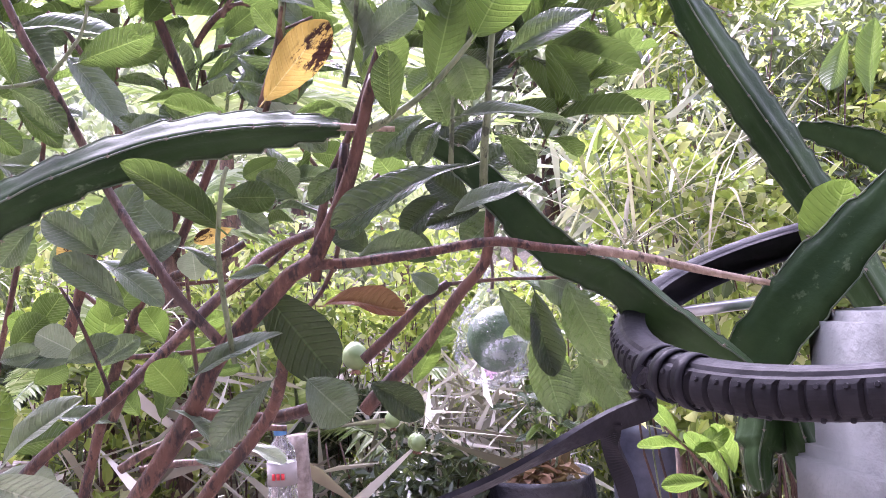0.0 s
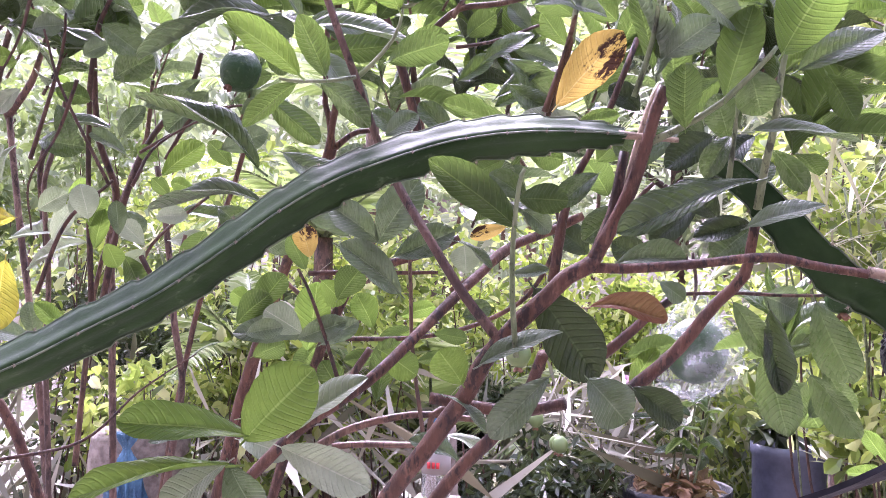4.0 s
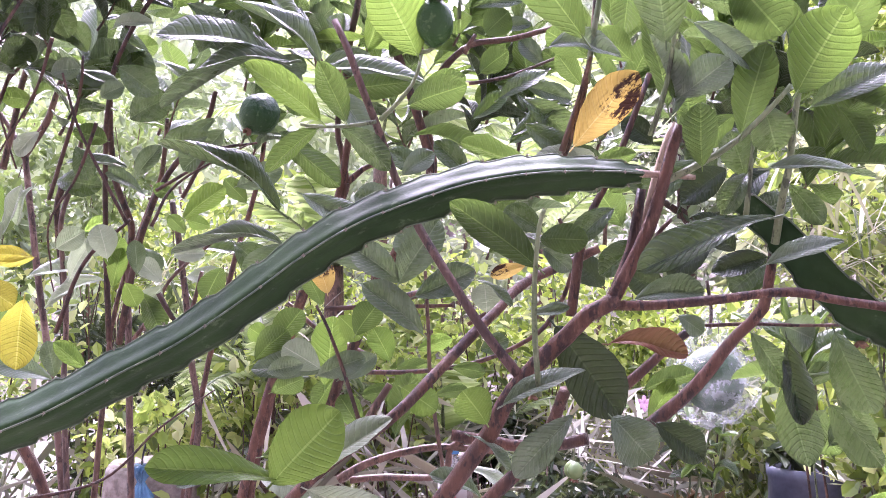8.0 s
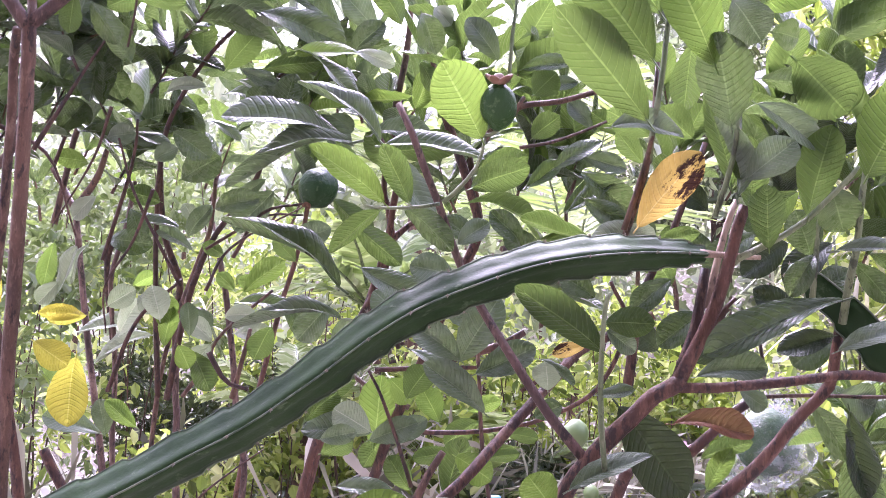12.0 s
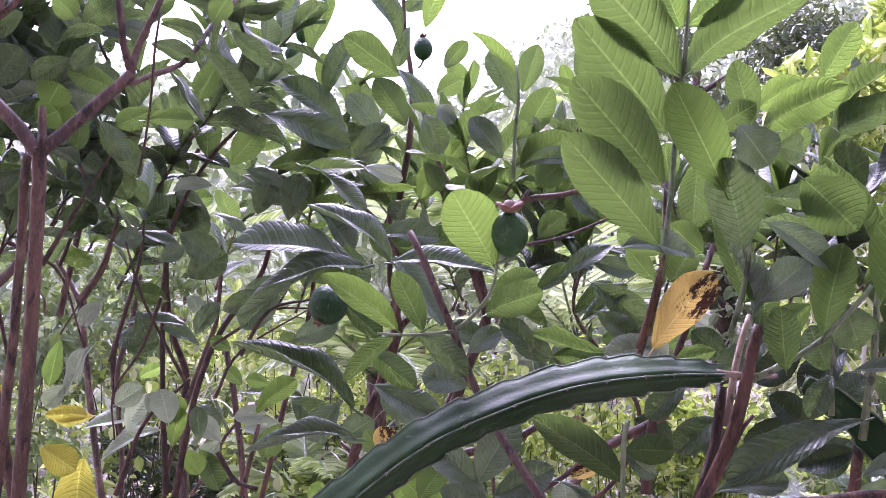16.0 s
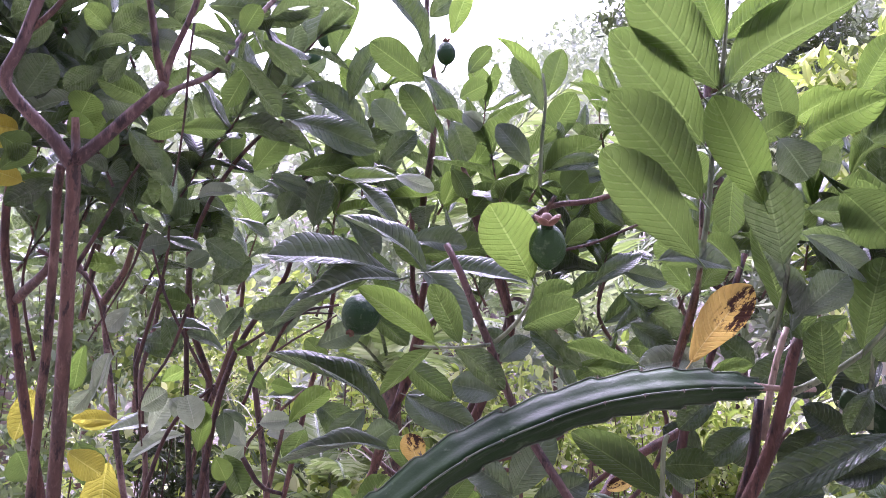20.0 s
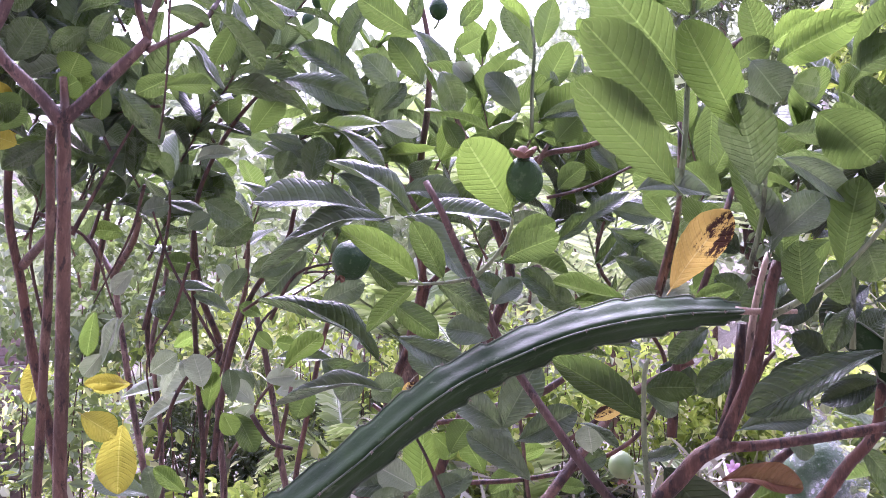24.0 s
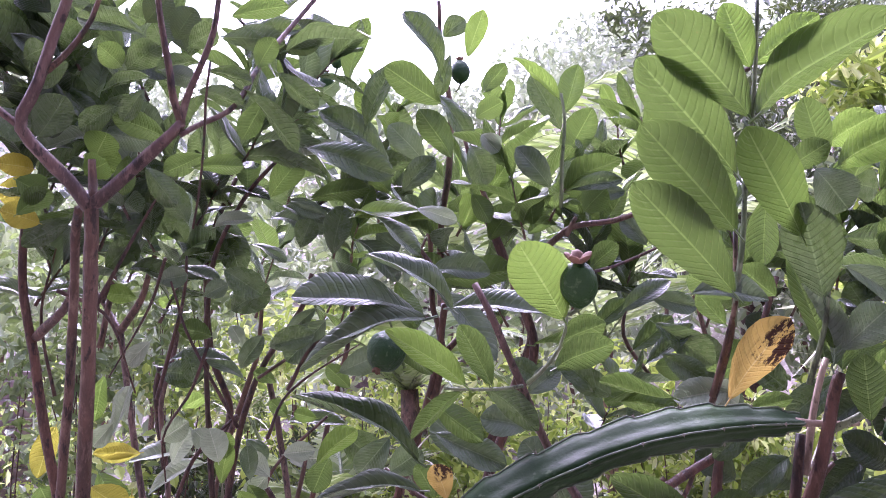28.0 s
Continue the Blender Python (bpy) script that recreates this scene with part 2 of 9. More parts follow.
SOIL = m.finish(Base_Color=soil_col, Roughness=0.92, Normal=m.bump(m.noise(26, 6, 0.7), 0.9, 0.05))

m = Nodes("cactus_skin")
skin = m.mix(m.ramp(m.noise(7, 5), 0.3, 0.7), (0.015, 0.038, 0.012), (0.036, 0.075, 0.024))
skin = m.mix(m.math("MULTIPLY", m.ramp(m.noise(45, 4, 0.7), 0.60, 0.72), 0.5), skin, (0.12, 0.17, 0.09))
skin = m.mix(m.ramp(m.noise(5.3, 4, 0.75), 0.71, 0.735), skin, (0.27, 0.19, 0.12))
SKIN = m.finish(Base_Color=skin, Specular_IOR_Level=0.13, Roughness=m.math("ADD", m.math("MULTIPLY", m.noise(30, 3), 0.3), 0.42), Normal=m.bump(m.math("ADD", m.noise(90, 3), m.math("MULTIPLY", m.noise(12, 3), 2.0)), 0.25, 0.004))
RIDGE = plain("cactus_ridge", (0.04, 0.07, 0.04), (0.13, 0.16, 0.10), 0.7, 40)
AREOLE = plain("cactus_areole", (0.12, 0.11, 0.08), (0.26, 0.23, 0.18), 0.9, 120)
RUBBER = plain("tyre_rubber", (0.006, 0.006, 0.0075), (0.015, 0.0145, 0.018), 0.62, 22, 0.35)
RUBBER.node_tree.nodes["Principled BSDF"].inputs["Specular IOR Level"].default_value = 0.22
STRAP = plain("black_strap_rubber", (0.005, 0.005, 0.007), (0.014, 0.014, 0.019), 0.5, 30, 0.3)
STRAP.node_tree.nodes["Principled BSDF"].inputs["Specular IOR Level"].default_value = 0.2
STEEL = plain("galvanised_steel", (0.42, 0.43, 0.43), (0.62, 0.63, 0.62), 0.38, 25, 0.2, 0.9)
POTBLACK = plain("black_grow_bag_plastic", (0.012, 0.012, 0.016), (0.035, 0.036, 0.044), 0.42, 7, 0.6, fine=22, depth=0.02)
DRUMBLUE = plain("dark_blue_drum_plastic", (0.022, 0.027, 0.045), (0.085, 0.095, 0.135), 0.42, 7, 0.3)
GREYBAG = plain("grey_sack_fabric", (0.15, 0.165, 0.16), (0.25, 0.265, 0.255), 0.7, 9, 0.6, fine=30, depth=0.01)
PINKROOF = plain("pink_roof_sheet", (0.20, 0.13, 0.135), (0.27, 0.19, 0.19), 0.6, 3, 0.2)
PALEFINISH = plain("pale_finish", (0.24, 0.22, 0.20), (0.33, 0.31, 0.29), 0.8, 2, 0.3)
BRICK = plain("purple_brown_brick", (0.11, 0.075, 0.075), (0.20, 0.14, 0.135), 0.85, 14, 0.5)
MORTAR = plain("grey_mortar", (0.24, 0.22, 0.21), (0.36, 0.34, 0.32), 0.95, 25, 0.5)
STONE = plain("pale_ground_stone", (0.34, 0.31, 0.28), (0.56, 0.53, 0.48), 0.85, 10, 0.7, depth=0.02)
WOODGREY = plain("weathered_post_wood", (0.13, 0.105, 0.085), (0.28, 0.24, 0.205), 0.85, 30, 0.7)
BLUEBAG = plain("blue_plastic_bag_film", (0.03, 0.09, 0.17), (0.09, 0.22, 0.34), 0.35, 14, 0.8, fine=35, depth=0.02)
BLUECAP = plain("blue_cap_plastic", (0.06, 0.20, 0.42), (0.10, 0.30, 0.55), 0.35, 30, 0.1)
PETAL = plain("pink_petal", (0.62, 0.30, 0.50), (0.78, 0.52, 0.68), 0.5, 40, 0.2)
SEPAL = plain("dried_sepal", (0.11, 0.05, 0.03), (0.24, 0.13, 0.08), 0.8, 50, 0.4)
m = Nodes("guava_skin")
fc = m.mix(m.ramp(m.noise(9, 4), 0.3, 0.7), (0.012, 0.048, 0.011), (0.032, 0.088, 0.020))
fc = m.mix(m.math("MULTIPLY", m.ramp(m.noise(140, 2), 0.6, 0.72), 0.4), fc, (0.14, 0.20, 0.09))
GUAVA = m.finish(Base_Color=fc, Roughness=0.48, Specular_IOR_Level=0.3, Normal=m.bump(m.noise(110, 5), 0.8, 0.004))
m = Nodes("guava_skin_pale")
fc = m.mix(m.ramp(m.noise(9, 4), 0.3, 0.7), (0.09, 0.15, 0.045), (0.16, 0.22, 0.08))
GUAVAPALE = m.finish(Base_Color=fc, Roughness=0.42, Normal=m.bump(m.noise(70, 4), 0.3, 0.003))
m = Nodes("clear_bag_film")
m.finish(Base_Color=(0.60, 0.63, 0.63), Roughness=0.14, Normal=m.bump(m.math("ADD", m.noise(26, 6, 0.7), m.noise(9, 4)), 1.0, 0.05))
tr = m.n.new("ShaderNodeBsdfTransparent")
tl = m.n.new("ShaderNodeBsdfTranslucent")
tl.inputs[0].default_value = (0.55, 0.60, 0.60, 1)
mx = m.n.new("ShaderNodeMixShader")
mx.inputs[0].default_value = 0.35
m.l.new(m.bsdf.outputs[0], mx.inputs[1])
m.l.new(tl.outputs[0], mx.inputs[2])
mx2 = m.n.new("ShaderNodeMixShader")
m.l.new(m.math("ADD", 0.05, m.math("MULTIPLY", m.ramp(m.noise(15, 7, 0.72), 0.44, 0.68), 0.62)), mx2.inputs[0])
m.l.new(tr.outputs[0], mx2.inputs[1])
m.l.new(mx.outputs[0], mx2.inputs[2])
m.l.new(mx2.outputs[0], m.out.inputs[0])
FILM = m.mat
m = Nodes("bottle_clear_plastic")
m.finish(Base_Color=(0.9, 0.92, 0.92), Roughness=0.08, Transmission_Weight=0.9, IOR=1.2)
PET = m.mat


# ---- building helpers ----
def mesh_of(name, verts, faces, material, smooth=True):
    me = bpy.data.meshes.new(name)
    me.from_pydata(verts, [], faces)
    me.materials.append(material)
    if smooth:
        me.polygons.foreach_set("use_smooth", [True] * len(me.polygons))
    me.update()
    return me


def thing(name, at, label, category, group="", kind=""):
    ob = new(name)
    ob.location = at
    ob.empty_display_size = 0.05
    bpy.context.view_layer.update()
    return tagged(ob, label, category, group, kind)


def under(name, me, parent, label="", kind=""):
    """One mesh, given in world coordinates, as a part of parent."""
    ob = new(name, me)
    ob.parent = parent
    root = Vector((0, 0, 0))
    up = parent
    while up:
        root += up.location
        up = up.parent
    ob.location = -root
    return tagged(ob, label=label, kind=kind)


def part(name, bm, material, parent, label=""):
    me = bpy.data.meshes.new(name)
    bmesh.ops.recalc_face_normals(bm, faces=bm.faces)
    bm.to_mesh(me)
    bm.free()
    me.materials.append(material)
    me.polygons.foreach_set("use_smooth", [True] * len(me.polygons))
    return under(name, me, parent, label)


def glide(pts, n):
    """A smooth line of n points through pts."""
    p = [Vector(q) for q in pts]
    p = [p[0] * 2 - p[1], *p, p[-1] * 2 - p[-2]]
    out, segs = [], len(p) - 3
    for i in range(n):
        s = i / (n - 1) * segs
        k = min(int(s), segs - 1)
        f = s - k
        a, b, c, d = p[k:k + 4]
        out.append(0.5 * (2 * b + (c - a) * f + (2 * a - 5 * b + 4 * c - d) * f * f + (3 * b - a - 3 * c + d) * f ** 3))
    return out


def sweep(line, radii, sides, ring=None, up=Vector((0, 0, 1)), caps=True):
    """Vertices and faces of a tube along line; ring(i, j) scales the radius at a point of it."""
    verts, faces = [], []
    n = len(line)
    side = None
    for i in range(n):
        t = (line[min(i + 1, n - 1)] - line[max(i - 1, 0)]).normalized()
        if side is None:
            side = t.cross(up)
            if side.length < 0.05:
                side = t.cross(Vector((0, 1, 0)))
        side = (side - t * side.dot(t)).normalized()
        other = t.cross(side)
        for j in range(sides):
            a = 2 * math.pi * j / sides
            r = radii[i] * (ring(i, j) if ring else 1.0)
            verts.append(line[i] + r * (math.cos(a) * side + math.sin(a) * other))
    for i in range(n - 1):
        for j in range(sides):
            k = (j + 1) % sides
            faces.append((i * sides + j, i * sides + k, (i + 1) * sides + k, (i + 1) * sides + j))
    if caps:
        faces.append(tuple(reversed(range(sides))))
        faces.append(tuple(range((n - 1) * sides, n * sides)))
    return verts, faces


def branch(tree, name, bark, r0, r1, *pts):
    """A tapered limb with swellings at its nodes, through pts."""
    r0, r1 = 0.88 * r0, 0.88 * r1
    length = sum((Vector(a) - Vector(b)).length for a, b in zip(pts, pts[1:]))
    n = max(6, min(60, int(length / 0.018)))
    line = glide(pts, n)
    ph = random.random() * 9
    radii = []
    for i in range(n):
        f = i / (n - 1)
        r = r0 + (r1 - r0) * f
        knob = max(0.0, math.sin(i * 0.018 * 75 + ph)) ** 8
        radii.append(r * (1 + 0.07 * knob + 0.04 * noise.noise((ph, i * 0.31, 0))))
    jit = [p + Vector((noise.noise((ph, i * 0.35, 1)), noise.noise((ph, i * 0.35, 2)), noise.noise((ph, i * 0.35, 3)))) * min(r0, 0.008) * 0.25 for i, p in enumerate(line)]
    v, f = sweep(jit, radii, 9 if r0 > 0.006 else 6, lambda i, j: 1 + 0.05 * noise.noise((i * 0.2, j * 1.3, ph)))
    return under(name, mesh_of(name, v, f, BARK[bark]), tree)


def blade(arch, fold, wave, twist, blunt, curl=0.0):
    """Unit leaf: base at the origin, tip at +Y 1, half width 0.5; stalk, rib ridge and blade in one sheet."""
    rows, cols = 18, 8
    rise, fall = 0.66, 1.5 + 1.3 * blunt
    peak = max((k / 50) ** rise * (1 - (k / 50) ** fall) ** 0.70 for k in range(1, 50))
    verts, uvs, faces = [], [], []
    for i in range(rows + 1):
        u = 0.5 - 0.5 * math.cos(math.pi * i / rows)
        w = 0.5 * u ** rise * (1 - u ** fall) ** 0.70 / peak if 0 < i < rows else 0.010
        w *= 1 + 0.018 * math.sin(u * 41)
        for j in range(cols + 1):
            v = j / cols * 2 - 1
            x = v * w
            z = arch * (4 * u * (1 - u) + 0.35 * math.sin(2 * math.pi * u)) + fold * abs(x) * (1 - 0.55 * abs(v)) + wave * math.sin(u * 15 + 2.2 * v) * v * v * 0.5 + twist * x * (u - 0.5) + curl * x * abs(v)
            if j == cols // 2:
                z -= 0.006
            verts.append((x, u, z))
            uvs.append((v * 0.5 + 0.5, u))
    for i in range(rows):
        for j in range(cols):
            a = i * (cols + 1) + j
            faces.append((a, a + 1, a + cols + 2, a + cols + 1))
    k = len(verts)
    for y, z in ((-0.085, -0.02), (0.03, 0.0)):
        for x, dz in ((-0.017, 0), (0.017, 0), (0, -0.02)):
            verts.append((x, y, z + dz - 0.004))
            uvs.append((0.5, 0.0))
    for j in range(3):
        faces.append((k + j, k + (j + 1) % 3, k + 3 + (j + 1) % 3, k + 3 + j))
    return verts, uvs, faces


SHAPES = [blade(0.05, 0.46, 0.020, 0.15, 0.90, 0.05), blade(0.09, 0.56, 0.030, -0.35, 0.96, -0.08), blade(0.04, 0.30, 0.018, 0.3, 1.10),
          blade(-0.05, 0.50, 0.034, -0.2, 0.92, 0.12), blade(0.11, 0.60, 0.024, 0.25, 0.88, -0.05), blade(0.08, 0.32, 0.036, -0.45, 1.04, 0.15)]
BLADES = {}


def blade_mesh(kind, shape):
    if (kind, shape) not in BLADES:
        v, uvs, f = SHAPES[shape]
        me = mesh_of("leaf", v, f, LEAF[kind])
        layer = me.uv_layers.new(name="blade")
        for loop in me.loops:
            layer.data[loop.index].uv = uvs[loop.vertex_index]
        BLADES[kind, shape] = me
    return BLADES[kind, shape]


def leaf(tree, kind, base, tip, width, normal, shape=None, label=""):
    """One leaf from its stalk to its tip, with its upper face towards normal."""
    b, t = Vector(base), Vector(tip)
    y = t - b
    ln = y.length
    y.normalize()
    n = Vector(normal)
    n = (n - y * n.dot(y)).normalized()
    x = y.cross(n)
    ob = new("leaf", blade_mesh(kind, random.randrange(6) if shape is None else shape))
    ob.parent = tree
    rot = Matrix((x, y, n)).transposed().to_4x4()
    ob.matrix_local = Matrix.Translation(b - tree.location) @ rot @ Matrix.Diagonal((0.95 * width, ln, ln, 1))
    return tagged(ob, label=label)


def shoot(tree, kinds, bark, length, droop, r, base, tip, pairs):
    """A twig with opposite pairs of leaves, each pair turned against the last."""
    b, t = Vector(base), Vector(tip)
    mid = (b + t) / 2 + Vector((random.uniform(-1, 1), random.uniform(-1, 1), random.uniform(-1, 1))) * 0.06 * (t - b).length
    branch(tree, "twig", bark, r, r * 0.45, b, mid, t)
    axis = (t - b).normalized()
    side = axis.cross(Vector((0, 0, 1)))
    if side.length < 0.2:
        side = axis.cross(Vector((0, 1, 0)))
    side.normalize()
    for i in range(pairs):
        f = (i + 0.6) / pairs
        p = b.lerp(mid, f * 2) if f < 0.5 else mid.lerp(t, f * 2 - 1)
        turn = Matrix.Rotation((i % 2) * math.pi / 2 + random.uniform(-0.5, 0.5), 3, axis)
        for s in (-1, 1):
            d = (turn @ side) * s
            lift = 0.35 + 0.75 * f
            way = (d + axis * lift + Vector((0, 0, -droop * (1.1 - f))) + Vector((random.uniform(-.25, .25), random.uniform(-.25, .25), random.uniform(-.25, .25)))).normalized()
            ln = length * random.uniform(0.7, 1.12) * (0.75 + 0.5 * math.sin(math.pi * min(1, f * 0.9)))
            nrm = axis - way * axis.dot(way) + Vector((0, 0, 0.6)) + Vector((random.uniform(-.3, .3), random.uniform(-.3, .3), 0))
            leaf(tree, random.choice(kinds), p, p + way * ln, ln * random.uniform(0.40, 0.52), nrm)
    way = (axis + Vector((random.uniform(-.4, .4), random.uniform(-.4, .4), 0.2))).normalized()
    leaf(tree, random.choice(kinds), t, t + way * length * 0.8, length * 0.34, way.cross(side))


def cloud(name, parent, material, spots, count, size, seed, flat=0.5, slim=0.45, label=""):
    """Many small folded leaves scattered through round masses: spots of (x, y, z, rx, ry, rz)."""
    rng = np.random.default_rng(seed)
    s = np.array(spots, float)
    vol = (s[:, 3] * s[:, 4] * s[:, 5]) ** 0.67
    pick = rng.choice(len(s), count, p=vol / vol.sum())
    d = rng.normal(size=(count, 3))
    d /= np.linalg.norm(d, axis=1)[:, None]
    c = s[pick, :3] + d * s[pick, 3:] * (rng.random((count, 1)) ** 0.42)
    way = d * 0.7 + rng.normal(size=(count, 3)) * 0.7
    way[:, 2] -= 0.25
    way /= np.linalg.norm(way, axis=1)[:, None]
    nrm = rng.normal(size=(count, 3)) * (1 - flat)
    nrm[:, 2] += flat * 1.6
    side = np.cross(way, nrm)
    side /= np.linalg.norm(side, axis=1)[:, None] + 1e-9
    up = np.cross(side, way)
    ln = size * rng.uniform(0.55, 1.3, (count, 1))
    w = ln * slim * rng.uniform(0.7, 1.2, (count, 1)) * 0.5
    verts = np.stack([c - way * ln * 0.5, c - way * ln * 0.12 - side * w + up * w * 0.35, c + way * ln * 0.22 - side * w * 0.85 + up * w * 0.3, c + way * ln * 0.5 - up * ln * 0.10,
                      c + way * ln * 0.22 + side * w * 0.85 + up * w * 0.3, c - way * ln * 0.12 + side * w + up * w * 0.35], 1).reshape(-1, 3)
    base = np.arange(count) * 6
    faces = np.concatenate([np.stack([base, base + 1, base + 2, base + 3], 1), np.stack([base, base + 3, base + 4, base + 5], 1)])
    me = mesh_of(name, verts.tolist(), faces.tolist(), material, smooth=False)
    return under(name, me, parent, label, kind="stuff") if parent else tagged(new(name, me), label, "foliage", kind="stuff")


# ---- ground, hill and sky edge ----
def height(x, y):
    """Garden level near the camera, a bank to the east and a wooded hill beyond."""
    h = 0.05 * noise.noise((x * 0.5, y * 0.5, 0))
    bank = max(0.0, min(1.0, (x - 1.1 + 0.25 * (y - 2.5)) / 3.0))
    h += 1.5 * bank * bank * (3 - 2 * bank) * max(0.0, min(1.0, (y - 1.2) / 1.5))
    r = math.hypot(x, y)
    if r > 9:
        f = min(1.0, (r - 9) / 55)
        h += 20.0 * f * f * (3 - 2 * f) * (1.0 + 0.25 * noise.noise((x * 0.03, y * 0.03, 4)))
    return h


rings = [0.0, 0.4, 0.8, 1.2, 1.6, 2.0, 2.5, 3.0, 3.6, 4.3, 5.2, 6.3, 7.6, 9, 11, 14, 18, 24, 32, 44, 60, 80, 120, 300, 900, 2500]
gv, gf = [], []
SEG = 96
for i, r in enumerate(rings):
    for j in range(SEG):
        a = 2 * math.pi * j / SEG
        x, y = r * math.cos(a), r * math.sin(a)
        gv.append((x, y, height(x, y)))
for i in range(len(rings) - 1):
    for j in range(SEG):
        k = (j + 1) % SEG
        gf.append((i * SEG + j, i * SEG + k, (i + 1) * SEG + k, (i + 1) * SEG + j))
tagged(new("ground", mesh_of("ground", gv, gf, SOIL)), "brown garden soil with pale litter rising to a hill", "ground", kind="structure")


def crowns(cx, cy, cz, r, n, squash=0.8):
    """Uneven masses that make up one crown."""
    out = []
    for _ in range(n):
        a, b = random.uniform(0, 6.28), random.uniform(-0.6, 1)
        k = random.uniform(0.35, 0.75) * r
        out.append((cx + math.cos(a) * r * 0.6, cy + math.sin(a) * r * 0.6, cz + b * r * squash * 0.7, k, k, k * squash))
    return out


# unseen wall and overhead slab added behind the camera to block sky light
bm = bmesh.new()
bmesh.ops.create_cube(bm, size=1, matrix=Matrix.Translation((0, -1.3, 1.5)) @ Matrix.Diagonal((12, 0.2, 3.2, 1)))
me = bpy.data.meshes.new("wall_south")
bm.to_mesh(me)
bm.free()
me.materials.append(PALEFINISH)
tagged(new("wall_south", me), "plain unseen wall added behind the camera to block sky light", "wall", kind="structure")
bm = bmesh.new()
bmesh.ops.create_cube(bm, size=1, matrix=Matrix.Translation((0, -0.75, 2.95)) @ Matrix.Rotation(-0.2, 4, "X") @ Matrix.Diagonal((12, 1.7, 0.08, 1)))
me = bpy.data.meshes.new("roof_eave")
bm.to_mesh(me)
bm.free()
me.materials.append(WOODGREY)
tagged(new("roof_eave", me), "unseen slab added over the camera to block sky light", "roof", kind="structure")

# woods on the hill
hill = thing("hill_woods", (0, 40, 0), "pale green woods on the far hillside, haze put into leaf colour", "woods", kind="stuff")
spots = []
for _ in range(420):
    a, r = random.uniform(-1.25, 1.25), random.uniform(13, 62)
    x, y = math.sin(a) * r, math.cos(a) * r
    k = random.uniform(0.9, 2.2) * (0.5 + r / 50)
    spots.append((x, y, height(x, y) + k * 0.6, k, k, k * 0.9))
cloud("woods_leaves", hill, FOL_FAR_HAZE, spots, 60000, 0.42, 11, flat=0.35, slim=0.6)
belt = thing("far_trees", (-1, 11, height(-1, 11)), "row of trees beyond the garden, haze put into their pale green", "trees", kind="stuff")
spots = []
for _ in range(90):
    a, r = random.uniform(-0.85, 0.55), random.uniform(8.5, 15)
    x, y = math.sin(a) * r, math.cos(a) * r
    top = 1.45 + r * random.uniform(0.02, 0.26)
    k = random.uniform(0.5, 1.0)
    spots.append((x, y, top, k, k, k * 0.9))
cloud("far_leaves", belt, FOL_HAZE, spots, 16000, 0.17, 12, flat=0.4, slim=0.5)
for k in range(26):
    a, r = -0.8 + 0.05 * k, 9.5 + (k * 7 % 5)
    x, y = math.sin(a) * r, math.cos(a) * r
    z0 = height(x, y)
    v, f = sweep(glide([(x, y, z0 - 0.1), (x + 0.1, y, z0 + 1.2), (x + random.uniform(-.4, .4), y, z0 + 2.6)], 9), [0.05 - 0.004 * i for i in range(9)], 6)
    under("trunk", mesh_of("trunk", v, f, BARK["brown"]), belt)

# pale trodden path behind the trees
pv, pf = [], []
for i in range(13):
    for j in range(7):
        x, y = -5.6 + i * 0.5 + 0.05 * math.sin(j * 3.1), 4.3 + j * 0.9 + 0.2 * math.sin(i * 1.3)
        edge = 0.03 if 0 < j < 6 and 0 < i < 12 else -0.03
        pv.append((x, y, height(x, y) + edge + 0.012 * noise.noise((x * 4, y * 4, 2))))
for i in range(12):
    for j in range(6):
        pf.append((i * 7 + j, i * 7 + 7 + j, i * 7 + 8 + j, i * 7 + 1 + j))
tagged(new("path", mesh_of("path", pv, pf, STONE)), "pale trodden stony path through the garden", "path", kind="structure")

# shrubs behind the guava trees
SHRUBS = thing("shrub_row", (-0.5, 4.0, 0), "dense row of yellow-green shrubs, sun and shade put into leaf tones", "shrub", kind="stuff")
sh = []
for _ in range(120):
    a, r = random.uniform(-0.95, 0.75), random.uniform(3.7, 8.0)
    x, y = math.sin(a) * r, math.cos(a) * r
    k = random.uniform(0.18, 0.42) * (0.55 + r / 7)
    if -0.75 < a < -0.02 and r < 6.6 and random.random() < 0.93:
        continue
    top = random.uniform(0.15, 0.95 + 0.06 * r)
    sh.append((x, y, height(x, y) + top, k, k, k * 0.75))
cloud("shrub_leaves", SHRUBS, FOL_SUN_TINT, sh, 15000, 0.075, 21, flat=0.6)
sh2 = [(x + random.uniform(-.3, .3), y + 0.35, z * random.uniform(0.5, 1.05), a, b, c) for x, y, z, a, b, c in sh]
cloud("shrub_leaves", SHRUBS, FOL_MID, sh2, 4000, 0.08, 22, flat=0.5)
cloud("pale_leaves", SHRUBS, FOL_PALE, sh, 2200, 0.05, 24, flat=0.5, slim=0.6)
# Darker copy set lower and further back, shade put into leaf colour.
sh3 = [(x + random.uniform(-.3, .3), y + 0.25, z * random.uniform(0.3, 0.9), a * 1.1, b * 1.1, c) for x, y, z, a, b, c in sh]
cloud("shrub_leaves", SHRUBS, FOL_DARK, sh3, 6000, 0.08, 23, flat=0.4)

dark_bush = thing("dark_bush", (-0.35, 3.3, 0), "low dark green bush with small glossy leaves", "bush")
for k in range(7):
    bx = -0.65 + 0.1 * k
    v, f = sweep(glide([(bx, 3.3, -0.02), (bx + 0.03, 3.25, 0.3), (bx + random.uniform(-.15, .15), 3.3, 0.7)], 9), [0.008 - 0.0006 * i for i in range(9)], 6)
    under("stem", mesh_of("stem", v, f, BARK["dark"]), dark_bush)
